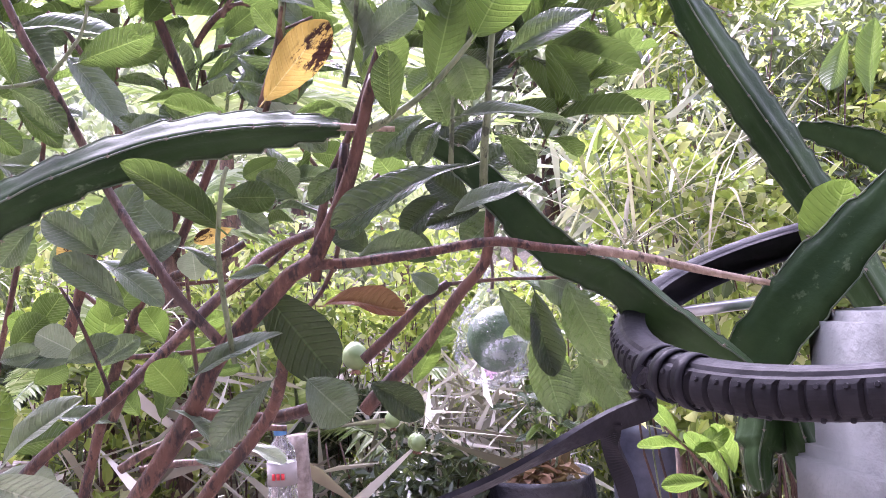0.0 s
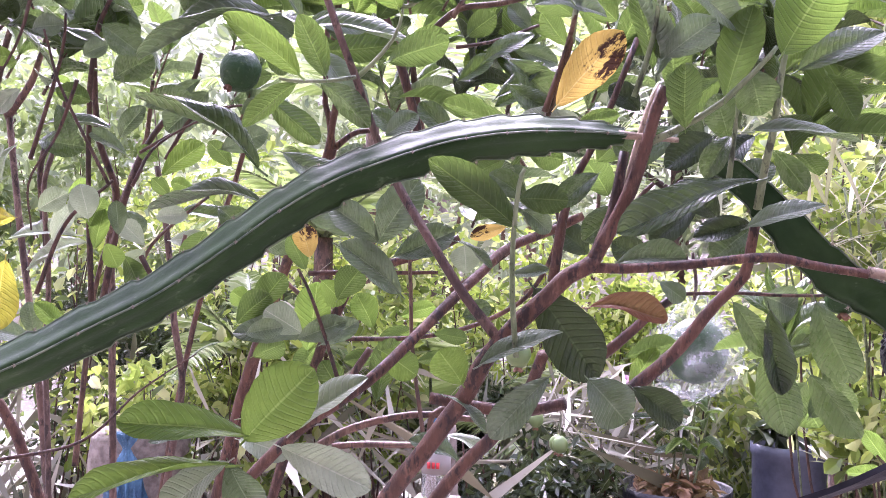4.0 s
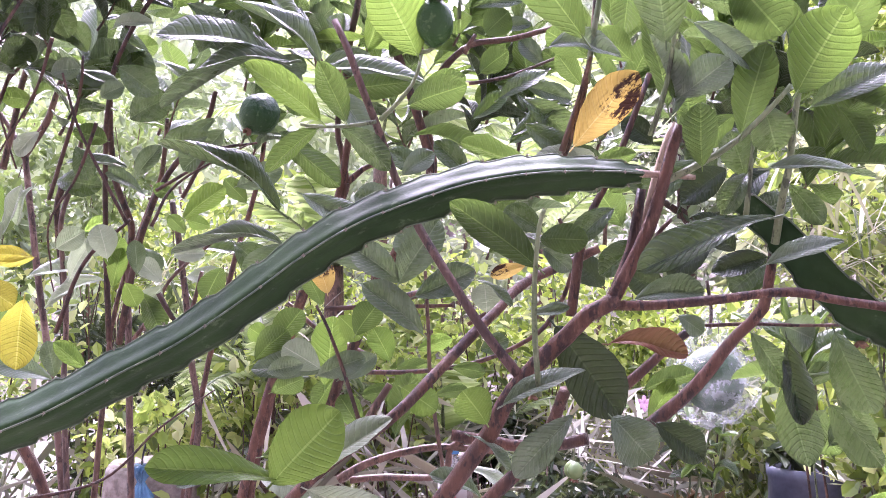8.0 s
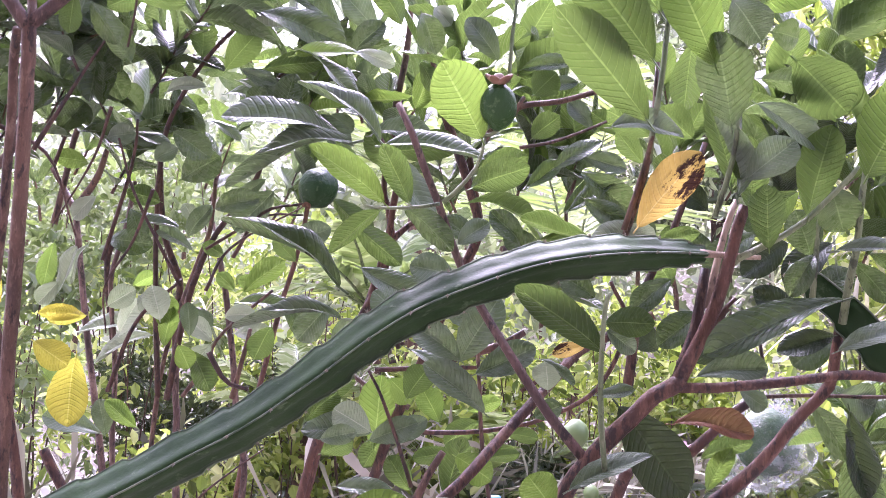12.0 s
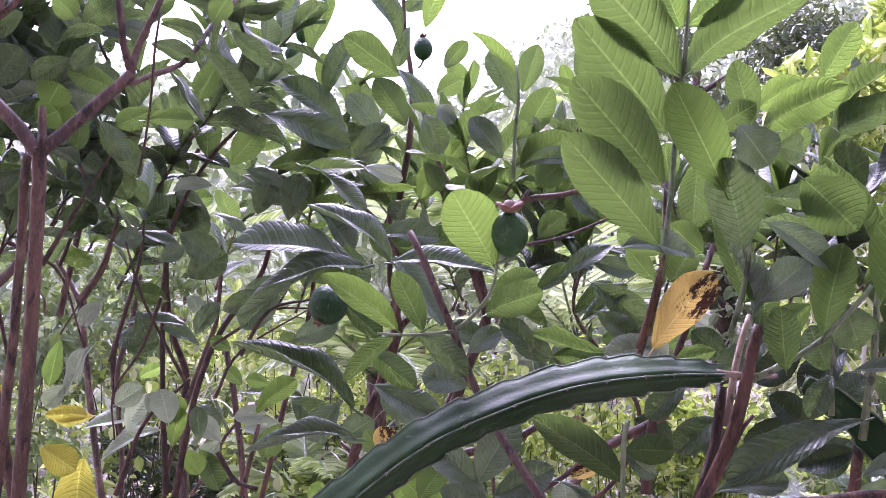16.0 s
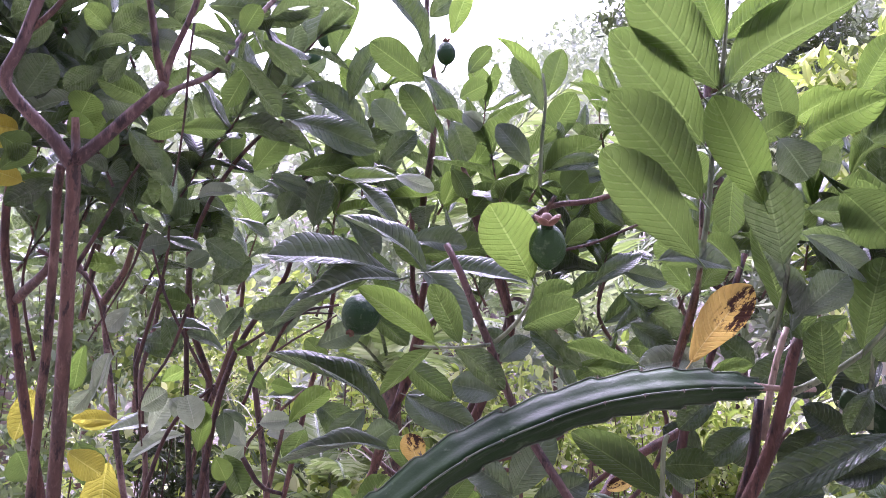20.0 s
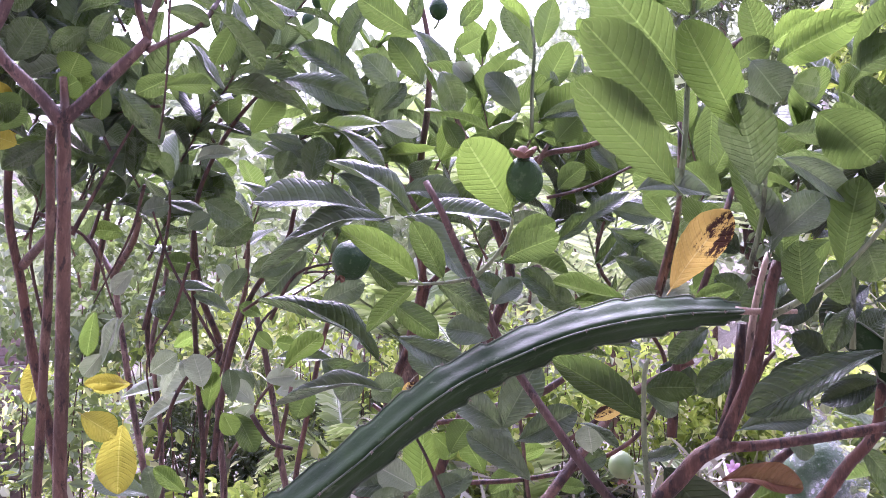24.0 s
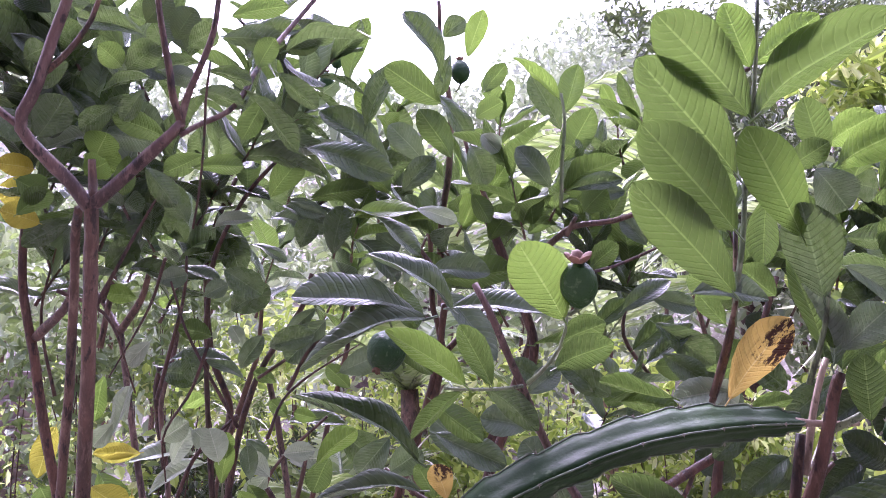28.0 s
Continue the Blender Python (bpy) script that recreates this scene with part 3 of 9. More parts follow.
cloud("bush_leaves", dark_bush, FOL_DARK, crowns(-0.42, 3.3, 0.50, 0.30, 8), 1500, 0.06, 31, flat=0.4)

low_bush = thing("low_bush", (-1.9, 4.3, 0), "small dark bush with yellow young leaves beside the path", "bush")
cloud("bush_leaves", low_bush, FOL_DARK, crowns(-1.75, 4.4, 0.55, 0.30, 6), 500, 0.07, 32, flat=0.4)
cloud("bush_leaves", low_bush, FOL_SUN_TINT, crowns(-1.5, 4.2, 0.55, 0.42, 8) + crowns(-2.3, 4.0, 0.5, 0.4, 7), 1300, 0.07, 33, flat=0.5)
for k in range(9):
    bx = -2.5 + 0.15 * k
    v, f = sweep(glide([(bx, 4.25, height(bx, 4.25) - 0.02), (bx + 0.05, 4.2, 0.4), (bx + random.uniform(-.2, .2), 4.2, 0.9)], 9), [0.008 - 0.0006 * i for i in range(9)], 6)
    under("stem", mesh_of("stem", v, f, BARK["brown"]), low_bush)

# dry sticks and straw on the open ground
straw = thing("dry_straw", (-1.2, 5.0, 0), "pale dry straw and sticks lying on the ground", "straw", kind="stuff")
lay = []
for _ in range(60):
    x, y = random.uniform(-3.0, 0.6), random.uniform(3.6, 7.5)
    lay.append((x, y, height(x, y) + 0.10, 0.35, 0.35, 0.09))
cloud("straw_blades", straw, FOL_STRAW, lay, 3000, 0.28, 71, flat=0.1, slim=0.016)
twigs = []
for _ in range(40):
    x, y = random.uniform(-2.6, 0.2), random.uniform(2.9, 4.6)
    twigs.append((x, y, height(x, y) + random.uniform(0.15, 0.75), 0.3, 0.3, 0.2))
cloud("twigs", straw, FOL_STRAW, twigs, 420, 0.55, 73, flat=0.2, slim=0.012)
cloud("straw_blades", straw, FOL_STRAW, [(random.uniform(-1.1, 0.1), random.uniform(3.3, 4.2), random.uniform(0.5, 0.95), 0.22, 0.22, 0.12) for _ in range(14)], 420, 0.26, 74, flat=0.15, slim=0.016)
cloud("straw_leaves", straw, FOL_PALE, lay, 1500, 0.07, 72, flat=0.6, slim=0.5)

# bank on the east side: grass, dry leaves, creepers
bank = thing("bank_vegetation", (1.6, 3.2, 0), "bank of long grass, dry pale leaves and yellow-green creepers, sun and shade put into leaf tones", "vegetation", kind="stuff")
bk = []
for _ in range(150):
    x, y = random.uniform(0.3, 3.8), random.uniform(2.9, 6.0)
    if x < 1.0 and y < 4.3:
        x += 1.0
        y += 0.6
    k = random.uniform(0.14, 0.34)
    bk.append((x, y, height(x, y) + random.uniform(0.0, 0.75), k, k, k * 0.8))
cloud("creeper_leaves", bank, FOL_SUN_TINT, bk, 13000, 0.062, 41, flat=0.5, slim=0.55)
cloud("creeper_leaves", bank, FOL_MID, bk, 9000, 0.055, 42, flat=0.4)
# Dark leaves behind and below the others paint the bank's inner shade.
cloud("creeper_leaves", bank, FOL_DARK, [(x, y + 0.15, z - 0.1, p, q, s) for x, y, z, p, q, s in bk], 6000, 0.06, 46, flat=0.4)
cloud("dry_leaves", bank, FOL_PALE, bk, 2600, 0.13, 43, flat=0.2, slim=0.14)
cloud("grass_blades", bank, FOL_GRASS, bk, 3800, 0.42, 44, flat=0.1, slim=0.045)
cloud("dry_leaves", bank, FOL_PALE, [(0.75, 3.1, 1.75, 0.35, 0.4, 0.4), (0.45, 3.3, 1.6, 0.3, 0.4, 0.35), (1.0, 3.2, 1.3, 0.4, 0.4, 0.3)], 170, 0.30, 45, flat=0.1, slim=0.035)

# a tall tree on the north-east and one on the far slope
def tall_tree(x, y, h, r, mat, seed, label, n=9000, size=0.13):
    z0 = height(x, y)
    tr = thing("tall_tree", (x, y, z0), label, "tree", "trees behind")
    v, f = sweep(glide([(x, y, z0 - 0.1), (x + 0.1, y, z0 + h * 0.4), (x - 0.05, y, z0 + h * 0.75), (x, y, z0 + h)], 24), [0.16 * (1 - i / 28) * h / 5 for i in range(24)], 10)
    under("trunk", mesh_of("trunk", v, f, BARK["dark"]), tr)
    sp = []
    for i in range(9):
        a = i * 2.4
        z = z0 + h * (0.35 + 0.07 * i)
        ex, ey, ez = x + math.cos(a) * r * 0.75, y + math.sin(a) * r * 0.75, z + r * 0.35
        v, f = sweep(glide([(x, y, z - 0.2), ((x + ex) / 2, (y + ey) / 2, z + 0.15), (ex, ey, ez)], 10), [0.045 * h / 5 * (1 - k / 13) for k in range(10)], 6)
        under("limb", mesh_of("limb", v, f, BARK["dark"]), tr)
        for _ in range(3):
            q = random.uniform(0.22, 0.45) * r
            sp.append((ex + random.uniform(-.4, .4) * r, ey + random.uniform(-.4, .4) * r, ez + random.uniform(-.3, .4) * r, q, q, q * 0.7))
    cloud("crown", tr, mat, sp, n, size, seed, flat=0.3, slim=0.35)
    return tr


tall_tree(0.45, 10.0, 4.6, 1.5, FOL_DARK, 51, "tall dark-leaved tree standing behind the garden", 9000, 0.12)
tall_tree(1.9, 6.2, 2.6, 1.1, FOL_SUN_TINT, 52, "broad green tree on the bank behind the garden", 9000, 0.14)


# ---- palms ----
def frond(palm, base, out, rise, length, width, drop=0.5):
    """One feathered palm leaf: a bent rib with two rows of narrow leaflets."""
    b, o = Vector(base), Vector(out).normalized()
    line = [b + o * length * f + Vector((0, 0, rise * length * f - drop * length * f * f)) for f in [i / 13 for i in range(14)]]
    v, f = sweep(line, [0.011 * (1 - i / 15) for i in range(14)], 5)
    verts, faces = [tuple(q) for q in v], list(f)
    rib = under("frond_rib", mesh_of("frond_rib", verts, faces, BARK["green"]), palm)
    lv, lf = [], []
    for i in range(2, 44):
        s = i / 44
        p = line[int(s * 13)].lerp(line[min(13, int(s * 13) + 1)], s * 13 - int(s * 13))
        d = (line[min(13, int(s * 13) + 1)] - line[int(s * 13)]).normalized()
        side = d.cross(Vector((0, 0, 1))).normalized()
        w = width * math.sin(math.pi * (0.15 + 0.8 * s)) * random.uniform(0.8, 1.1)
        for sg in (-1, 1):
            way = (side * sg + d * 0.75 + Vector((0, 0, random.uniform(-.25, .2)))).normalized()
            tip = p + way * w + Vector((0, 0, -0.12 * w))
            h = d * 0.011
            k = len(lv)
            lv += [tuple(p - h), tuple(p + h), tuple(p.lerp(tip, .55) + h + Vector((0, 0, 0.012))), tuple(tip), tuple(p.lerp(tip, .55) - h)]
            lf.append((k, k + 1, k + 2, k + 3, k + 4))
    ob = tagged(new("foliage", mesh_of("foliage", lv, lf, FOL_PALM, smooth=False)), kind="stuff")
    ob.parent = rib
    return rib


def palm(x, y, h, n, length, tilt, seed):
    z0 = height(x, y)
    p = thing("palm", (x, y, z0), "young palm with long arching feathered fronds", "palm", "palms")
    v, f = sweep(glide([(x, y, z0 - 0.05), (x, y, z0 + h * 0.6), (x, y, z0 + h)], 12), [0.06 - 0.002 * i for i in range(12)], 10)
    under("trunk", mesh_of("trunk", v, f, BARK["brown"]), p)
    for i in range(n):
        a = 2 * math.pi * i / n + seed
        frond(p, (x, y, z0 + h), (math.cos(a), math.sin(a), 0), tilt + 0.35 * (i % 3), length * (0.85 + 0.1 * (i % 4)), length * 0.26, 0.75)
    return p


palm(-0.95, 4.1, 0.5, 11, 0.85, 0.8, 0.3)
palm(-0.75, 6.6, 1.7, 12, 1.6, 1.0, 0.9)
palm(-1.28, 3.43, 1.44, 11, 0.55, 0.7, 0.2)
palm(-1.49, 3.24, 0.95, 10, 0.50, 0.7, 0.8)
palm(-1.46, 4.73, 2.13, 12, 0.95, 0.9, 0.4)
palm(2.0, 4.6, 1.0, 9, 1.1, 0.8, 0.5)


# ---- far house and brick wall ----
house = thing("house", (-4.3, 15.0, height(-4.3, 15)), "small pale house with a pink sheet roof among the trees", "house")
hz = height(-4.3, 15) + 0.15
bm = bmesh.new()
bmesh.ops.create_cube(bm, size=1, matrix=Matrix.Translation((-4.3, 15.0, hz + 0.8)) @ Matrix.Diagonal((2.6, 2.2, 2.4, 1)))
part("wall", bm, BRICK, house)
bm = bmesh.new()
rv = [bm.verts.new(q) for q in [(-5.9, 13.6, hz + 1.75), (-2.7, 13.6, hz + 1.75), (-2.7, 15.0, hz + 2.6), (-5.9, 15.0, hz + 2.6), (-5.9, 16.4, hz + 1.75), (-2.7, 16.4, hz + 1.75)]]
bm.faces.new(rv[:4])
bm.faces.new((rv[3], rv[2], rv[5], rv[4]))
bmesh.ops.solidify(bm, geom=bm.faces[:], thickness=0.06)
part("roof", bm, PINKROOF, house)
def wall_of_bricks(corner):
    """A low wall that runs west from its top east corner."""
    cx, cy, top = corner
    wall = tagged(new("wall_west", None), "low weathered purple-brown brick wall with grey joints", "wall", kind="structure")
    wall.location = (cx, cy, 0)
    bpy.context.view_layer.update()
    rows = int(top / 0.066)
    bm = bmesh.new()
    bmesh.ops.create_cube(bm, size=1, matrix=Matrix.Translation((cx - 1.4, cy + 0.05, top / 2 - 0.01)) @ Matrix.Diagonal((2.76, 0.085, top - 0.02, 1)))
    part("core", bm, MORTAR, wall)
    bm = bmesh.new()
    bmesh.ops.create_cube(bm, size=1, matrix=Matrix.Diagonal((0.215, 0.11, 0.056, 1)))
    bmesh.ops.bevel(bm, geom=bm.edges[:], offset=0.006, segments=1, affect="EDGES")
    me = bpy.data.meshes.new("brick")
    bm.to_mesh(me)
    bm.free()
    me.materials.append(BRICK)
    for row in range(rows):
        for col in range(12):
            half = row % 2 and col == 0
            ob = new("brick", me)
            ob.parent = wall
            ob.location = (-0.052 if half else -0.11 - (col - 0.5 * (row % 2)) * 0.228, 0.05 + random.uniform(-.006, .006), top - 0.03 - row * 0.066)
            ob.rotation_euler = (0, random.uniform(-.02, .02), random.uniform(-.02, .02))
            if half:
                ob.scale = (0.48, 1, 1)


def reed(at, blades, length, wide, spread, seed, label="tall reed with long pale dry blades"):
    """Long arching blades that fan out from one root, each folded along its middle."""
    x, y, z = at
    rng = random.Random(seed)
    z0 = height(x, y)
    cl = thing("reed", (x + 0.32, y + 0.5, height(x + 0.32, y + 0.5)), label, "grass", "reeds on the bank")
    if z - z0 > 0.05:
        for k in range(2):
            bx, by = x + 0.32 + rng.uniform(-.06, .06), y + 0.5 + rng.uniform(-.06, .06)
            q = Vector((bx, by, height(bx, by) - 0.03))
            cv, cf = sweep(glide([q, q.lerp(Vector((x, y, z)), 0.5) + Vector((rng.uniform(0, .05), 0.05, 0.06)), (x + rng.uniform(-.03, .03), y, z + 0.05)], 10), [0.0035] * 10, 5)
            under("cane", mesh_of("cane", cv, cf, BARK["green"]), cl)
    v, f = [], []
    for _ in range(blades):
        turn, lean = rng.choice((0, 0, 3.14)) + rng.gauss(0, 0.7), rng.uniform(0.3, spread)
        out = Vector((math.cos(turn), math.sin(turn), 0))
        ln, w = length * rng.uniform(0.5, 1.1), wide * rng.uniform(0.6, 1.2)
        root = Vector((x + rng.uniform(-.05, .05), y + rng.uniform(-.05, .05), z - 0.02))
        side = out.cross(Vector((0, 0, 1)))
        bend = rng.uniform(0.2, 0.9)
        k = len(v)
        for i in range(8):
            s = i / 7
            a = lean + bend * s * s
            p = root + (out * math.sin(a) + Vector((0, 0, math.cos(a)))) * ln * s
            ww = w * (1 - s ** 2.2) * (0.6 + 0.4 * min(1, s * 4)) + 0.0006
            v += [p - side * ww, p - out * ww * 0.4, p + side * ww]
        for i in range(7):
            q = k + i * 3
            f += [(q, q + 1, q + 4, q + 3), (q + 1, q + 2, q + 5, q + 4)]
    under("foliage", mesh_of("foliage", v, f, FOL_STRAW), cl, kind="stuff")


def shrub(at, r, count, size, mat, seed, label, slim=0.5):
    """One leafy shrub: stems from the soil and an uneven crown of leaves."""
    x, y, z = at
    z0 = height(x, y)
    sb = thing("shrub", (x, y, z0), label, "shrub", "shrubs in the garden")
    for k in range(4):
        ex, ey = x + random.uniform(-.6, .6) * r, y + random.uniform(-.6, .6) * r
        v, f = sweep(glide([(x + 0.03 * k, y, z0 - 0.03), ((x + ex) / 2 + random.uniform(-.5, .5) * r, (y + ey) / 2, (z0 + z) / 2), (ex, ey, z + random.uniform(0, .5) * r)], 10), [0.006 - 0.0004 * i for i in range(10)], 6)
        under("stem", mesh_of("stem", v, f, BARK["dark"]), sb)
    masses = crowns(x, y, z, r, 8)
    low = z - 1.1 * r
    while low > max(z0 + 0.3 * r, z - 2.6 * r):
        masses += crowns(x + random.uniform(-.4, .4) * r, y + 0.1 * r, low, r * 0.9, 4)
        count += int(count * 0.3)
        low -= 1.0 * r
    cloud("crown", sb, mat, masses, min(count, 3500), size, seed, flat=0.5, slim=slim)


# ---- dragon fruit, tyre and post ----
AREOLE_ME = None


def cactus_stem(plant, r0, r1, face, *pts):
    """A three-ribbed stem with scalloped edges, a corky ridge on each rib and a tuft at each notch."""
    global AREOLE_ME
    length = sum((Vector(a) - Vector(b)).length for a, b in zip(pts, pts[1:]))
    n = max(24, int(length / 0.006))
    line = glide(pts, n)
    verts, faces, tufts = [], [], []
    SIDES = 18
    ref = None
    step = 0.046
    ph = [random.random() for _ in range(3)]
    for i in range(n):
        t = (line[min(i + 1, n - 1)] - line[max(i - 1, 0)]).normalized()
        if ref is None:
            ref = Vector(face)
        ref = (ref - t * ref.dot(t)).normalized()
        oth = t.cross(ref)
        s = i / (n - 1) * length
        f = i / (n - 1)
        r = r0 + (r1 - r0) * f
        r *= min(1.0, 0.35 + ((1 - f) * length / 0.14) ** 0.7 * 0.65) if f > 0.5 else 1.0
        for j in range(SIDES):
            a = 2 * math.pi * j / SIDES
            k = j // 6
            d = abs((j % 6) - 0) if (j % 6) <= 3 else 6 - (j % 6)
            rib = k if (j % 6) <= 3 else (k + 1) % 3
            saw = (s / step + ph[rib]) % 1.0
            notch = 0.0052 / r * abs(saw) ** 1.3 * (1 if saw < 0.88 else (1 - saw) / 0.12)
            shape = (0.96 + notch, 0.70 + notch * 0.35, 0.54, 0.48)[d]
            p = line[i] + r * shape * (math.cos(a) * ref + math.sin(a) * oth)
            verts.append(p)
        for rib in range(3):
            a = 2 * math.pi * rib / 3
            if int(s / step + ph[rib] + 0.08) != int((s - length / (n - 1)) / step + ph[rib] + 0.08):
                tufts.append((line[i] + r * 1.06 * (math.cos(a) * ref + math.sin(a) * oth), math.cos(a) * ref + math.sin(a) * oth))
    for i in range(n - 1):
        for j in range(SIDES):
            k = (j + 1) % SIDES
            faces.append((i * SIDES + j, i * SIDES + k, (i + 1) * SIDES + k, (i + 1) * SIDES + j))
    faces.append(tuple(reversed(range(SIDES))))
    faces.append(tuple(range((n - 1) * SIDES, n * SIDES)))
    stem = under("stem", mesh_of("stem", verts, faces, SKIN), plant)
    for rib in range(3):
        edge = [Vector(verts[i * SIDES + rib * 6]) for i in range(n)]
        v, fc = sweep(edge, [0.0010] * n, 5)
        ob = new("ridge", mesh_of("ridge", v, fc, RIDGE))
        ob.parent = stem
    if AREOLE_ME is None:
        bm = bmesh.new()
        bmesh.ops.create_icosphere(bm, subdivisions=2, radius=0.0014)
        for k in range(4):
            bmesh.ops.create_cone(bm, segments=5, radius1=0.0006, radius2=0.0001, depth=0.003, matrix=Matrix.Rotation(k * 1.57, 4, "Z") @ Matrix.Rotation(0.6, 4, "X") @ Matrix.Translation((0, 0, 0.0024)))
        AREOLE_ME = bpy.data.meshes.new("areole")
        bm.to_mesh(AREOLE_ME)
        bm.free()
        AREOLE_ME.materials.append(AREOLE)
    for p, d in tufts:
        ob = new("areole", AREOLE_ME)
        ob.parent = stem
        ob.location = p
        ob.rotation_mode = "QUATERNION"
        ob.rotation_quaternion = d.to_track_quat("Z", "Y")
    return stem


def tie_stalk(tree, *pts):
    branch(tree, "twig", "pale", 0.0050, 0.0030, *pts)


def tyre(centre, ex, ey, big, small):
    """A worn motorcycle tyre lying on its side, with tread blocks and an open inside."""
    c, x, y = Vector(centre), Vector(ex), Vector(ey)
    z = x.cross(y)
    tb = thing("tyre", centre, "worn black motorcycle tyre lying flat on a post", "tyre")
    prof = []
    for k in range(25):
        a = radians(-128 + 256 * k / 24)
        prof.append((small * math.cos(a) * 1.05, small * math.sin(a), math.degrees(a)))
    inner = [(px - 0.007 * (1 if px > -0.01 else -0.3), pz * 0.84, 180) for px, pz, _ in reversed(prof)]
    prof = prof + inner
    SEGS = 84 * 6
    v, f = [], []
    for i in range(SEGS):
        a = 2 * math.pi * i / SEGS
        d = x * math.cos(a) + y * math.sin(a)
        for px, pz, ang in prof:
            cut = 0.0
            if -34 < ang < 52 and i % 6 == 0:
                cut = 0.0030
            if 56 < abs(ang) < 66:
                cut = 0.0016
            k = 1 - cut / small
            v.append(c + d * (big - small * 0.2 + px * k) + z * pz * k)
    m_ = len(prof)
    for i in range(SEGS):
        for k in range(m_):
            q = (k + 1) % m_
            f.append((i * m_ + k, ((i + 1) % SEGS) * m_ + k, ((i + 1) % SEGS) * m_ + q, i * m_ + q))
    under("casing", mesh_of("casing", v, f, RUBBER, smooth=False), tb)
    bm = bmesh.new()
    bmesh.ops.create_cone(bm, segments=8, radius1=0.0030, radius2=0.0018, depth=0.004, cap_ends=True)
    nub = bpy.data.meshes.new("tread_nub")
    bm.to_mesh(nub)
    bm.free()
    nub.materials.append(RUBBER)
    for i in range(84):
        a = 2 * math.pi * (i + 0.5) / 84
        d = x * math.cos(a) + y * math.sin(a)
        for ang in (-38, 38):
            ar = radians(ang)
            nrm = d * math.cos(ar) + z * math.sin(ar)
            ob = new("tread_nub", nub)
            ob.parent = tb
            ob.matrix_local = Matrix.Translation(d * (big - small * 0.2 + small * 1.06 * math.cos(ar)) + z * small * math.sin(ar)) @ nrm.to_track_quat("Z", "Y").to_matrix().to_4x4()
    for k, deg in enumerate((221, 226, 233)):
        a = radians(deg)
        d = x * math.cos(a) + y * math.sin(a)
        tang = z.cross(d)
        core = c + d * (big - small * 0.2)
        hv, hf = [], []
        for i in range(36):
            b = 2 * math.pi * i / 36
            u = d * math.cos(b) + z * math.sin(b)
            sway = tang * 0.004 * math.sin(b + k)
            for rr, w in ((1.06, -1), (1.06, 1), (1.15, 1), (1.15, -1)):
                hv.append(core + u * small * rr + sway + tang * w * 0.0065)
        for i in range(36):
            for q in range(4):
                hf.append((i * 4 + q, i * 4 + (q + 1) % 4, ((i + 1) % 36) * 4 + (q + 1) % 4, ((i + 1) % 36) * 4 + q))
        under("strap_turn", mesh_of("strap_turn", hv, hf, STRAP), tb, "black rubber strap turn round the tyre")


def support_post(top):
    x, y, z = top
    po = thing("support_post", (x, y, 0), "pale grey concrete post carrying the tyre and cactus", "post")
    bm = bmesh.new()
    bmesh.ops.create_cube(bm, size=1, matrix=Matrix.Translation((x + 0.03, y, z / 2)) @ Matrix.Rotation(0.3, 4, "Z") @ Matrix.Diagonal((0.13, 0.12, z + 0.10, 1)))
    bmesh.ops.bevel(bm, geom=bm.edges[:], offset=0.01, segments=2, affect="EDGES")
    part("shaft", bm, GREYBAG, po)
    bm = bmesh.new()
    bmesh.ops.create_cube(bm, size=1, matrix=Matrix.Translation((x + 0.03, y - 0.005, z - 0.13)) @ Matrix.Rotation(0.3, 4, "Z") @ Matrix.Diagonal((0.165, 0.15, 0.09, 1)))
    bmesh.ops.bevel(bm, geom=bm.edges[:], offset=0.012, segments=2, affect="EDGES")
    part("cloth_band", bm, GREYBAG, po, "grey cloth wound round the post")


def steel_bar(a, b):
    a, b = Vector(a), Vector(b)
    bar = thing("steel_bar", a, "flat galvanised steel bar across the tyre", "bar")
    d = (b - a).normalized()
    s = d.cross(Vector((0, 0, 1))).normalized()
    u = s.cross(d)
    bm = bmesh.new()
    m4 = Matrix((d, s, u)).transposed().to_4x4()
    bmesh.ops.create_cube(bm, size=1, matrix=Matrix.Translation((a + b) / 2) @ m4 @ Matrix.Diagonal(((b - a).length + 0.1, 0.022, 0.012, 1)))
    bmesh.ops.bevel(bm, geom=bm.edges[:], offset=0.002, segments=1, affect="EDGES")
    part("flat_bar", bm, STEEL, bar)


def band(name, owner, wide, thick, *pts):
    n = 40
    line = glide(pts, n)
    v, f = [], []
    for i in range(n):
        t = (line[min(i + 1, n - 1)] - line[max(i - 1, 0)]).normalized()
        tw = 0.5 * math.sin(i * 0.16)
        s = Matrix.Rotation(tw, 3, t) @ (Vector((0.2, -0.6, 1)).cross(t).cross(t)).normalized()
        u = t.cross(s)
        for a, b in ((-1, -1), (1, -1), (1, 1), (-1, 1)):
            v.append(line[i] + s * wide * a / 2 + u * thick * b / 2)
    for i in range(n - 1):
        for j in range(4):
            k = (j + 1) % 4
            f.append((i * 4 + j, i * 4 + k, (i + 1) * 4 + k, (i + 1) * 4 + j))
    return under(name, mesh_of(name, v, f, STRAP, smooth=False), owner)


STRAP_THING = None


def strap(*pts):
    global STRAP_THING
    STRAP_THING = thing("rubber_strap", pts[0], "long black rubber strap tied round the tyre", "strap")
    band("tail", STRAP_THING, 0.017, 0.004, *pts)


def hanging_strap(*pts):
    band("loose_end", STRAP_THING, 0.014, 0.003, *pts)


# ---- fruit ----


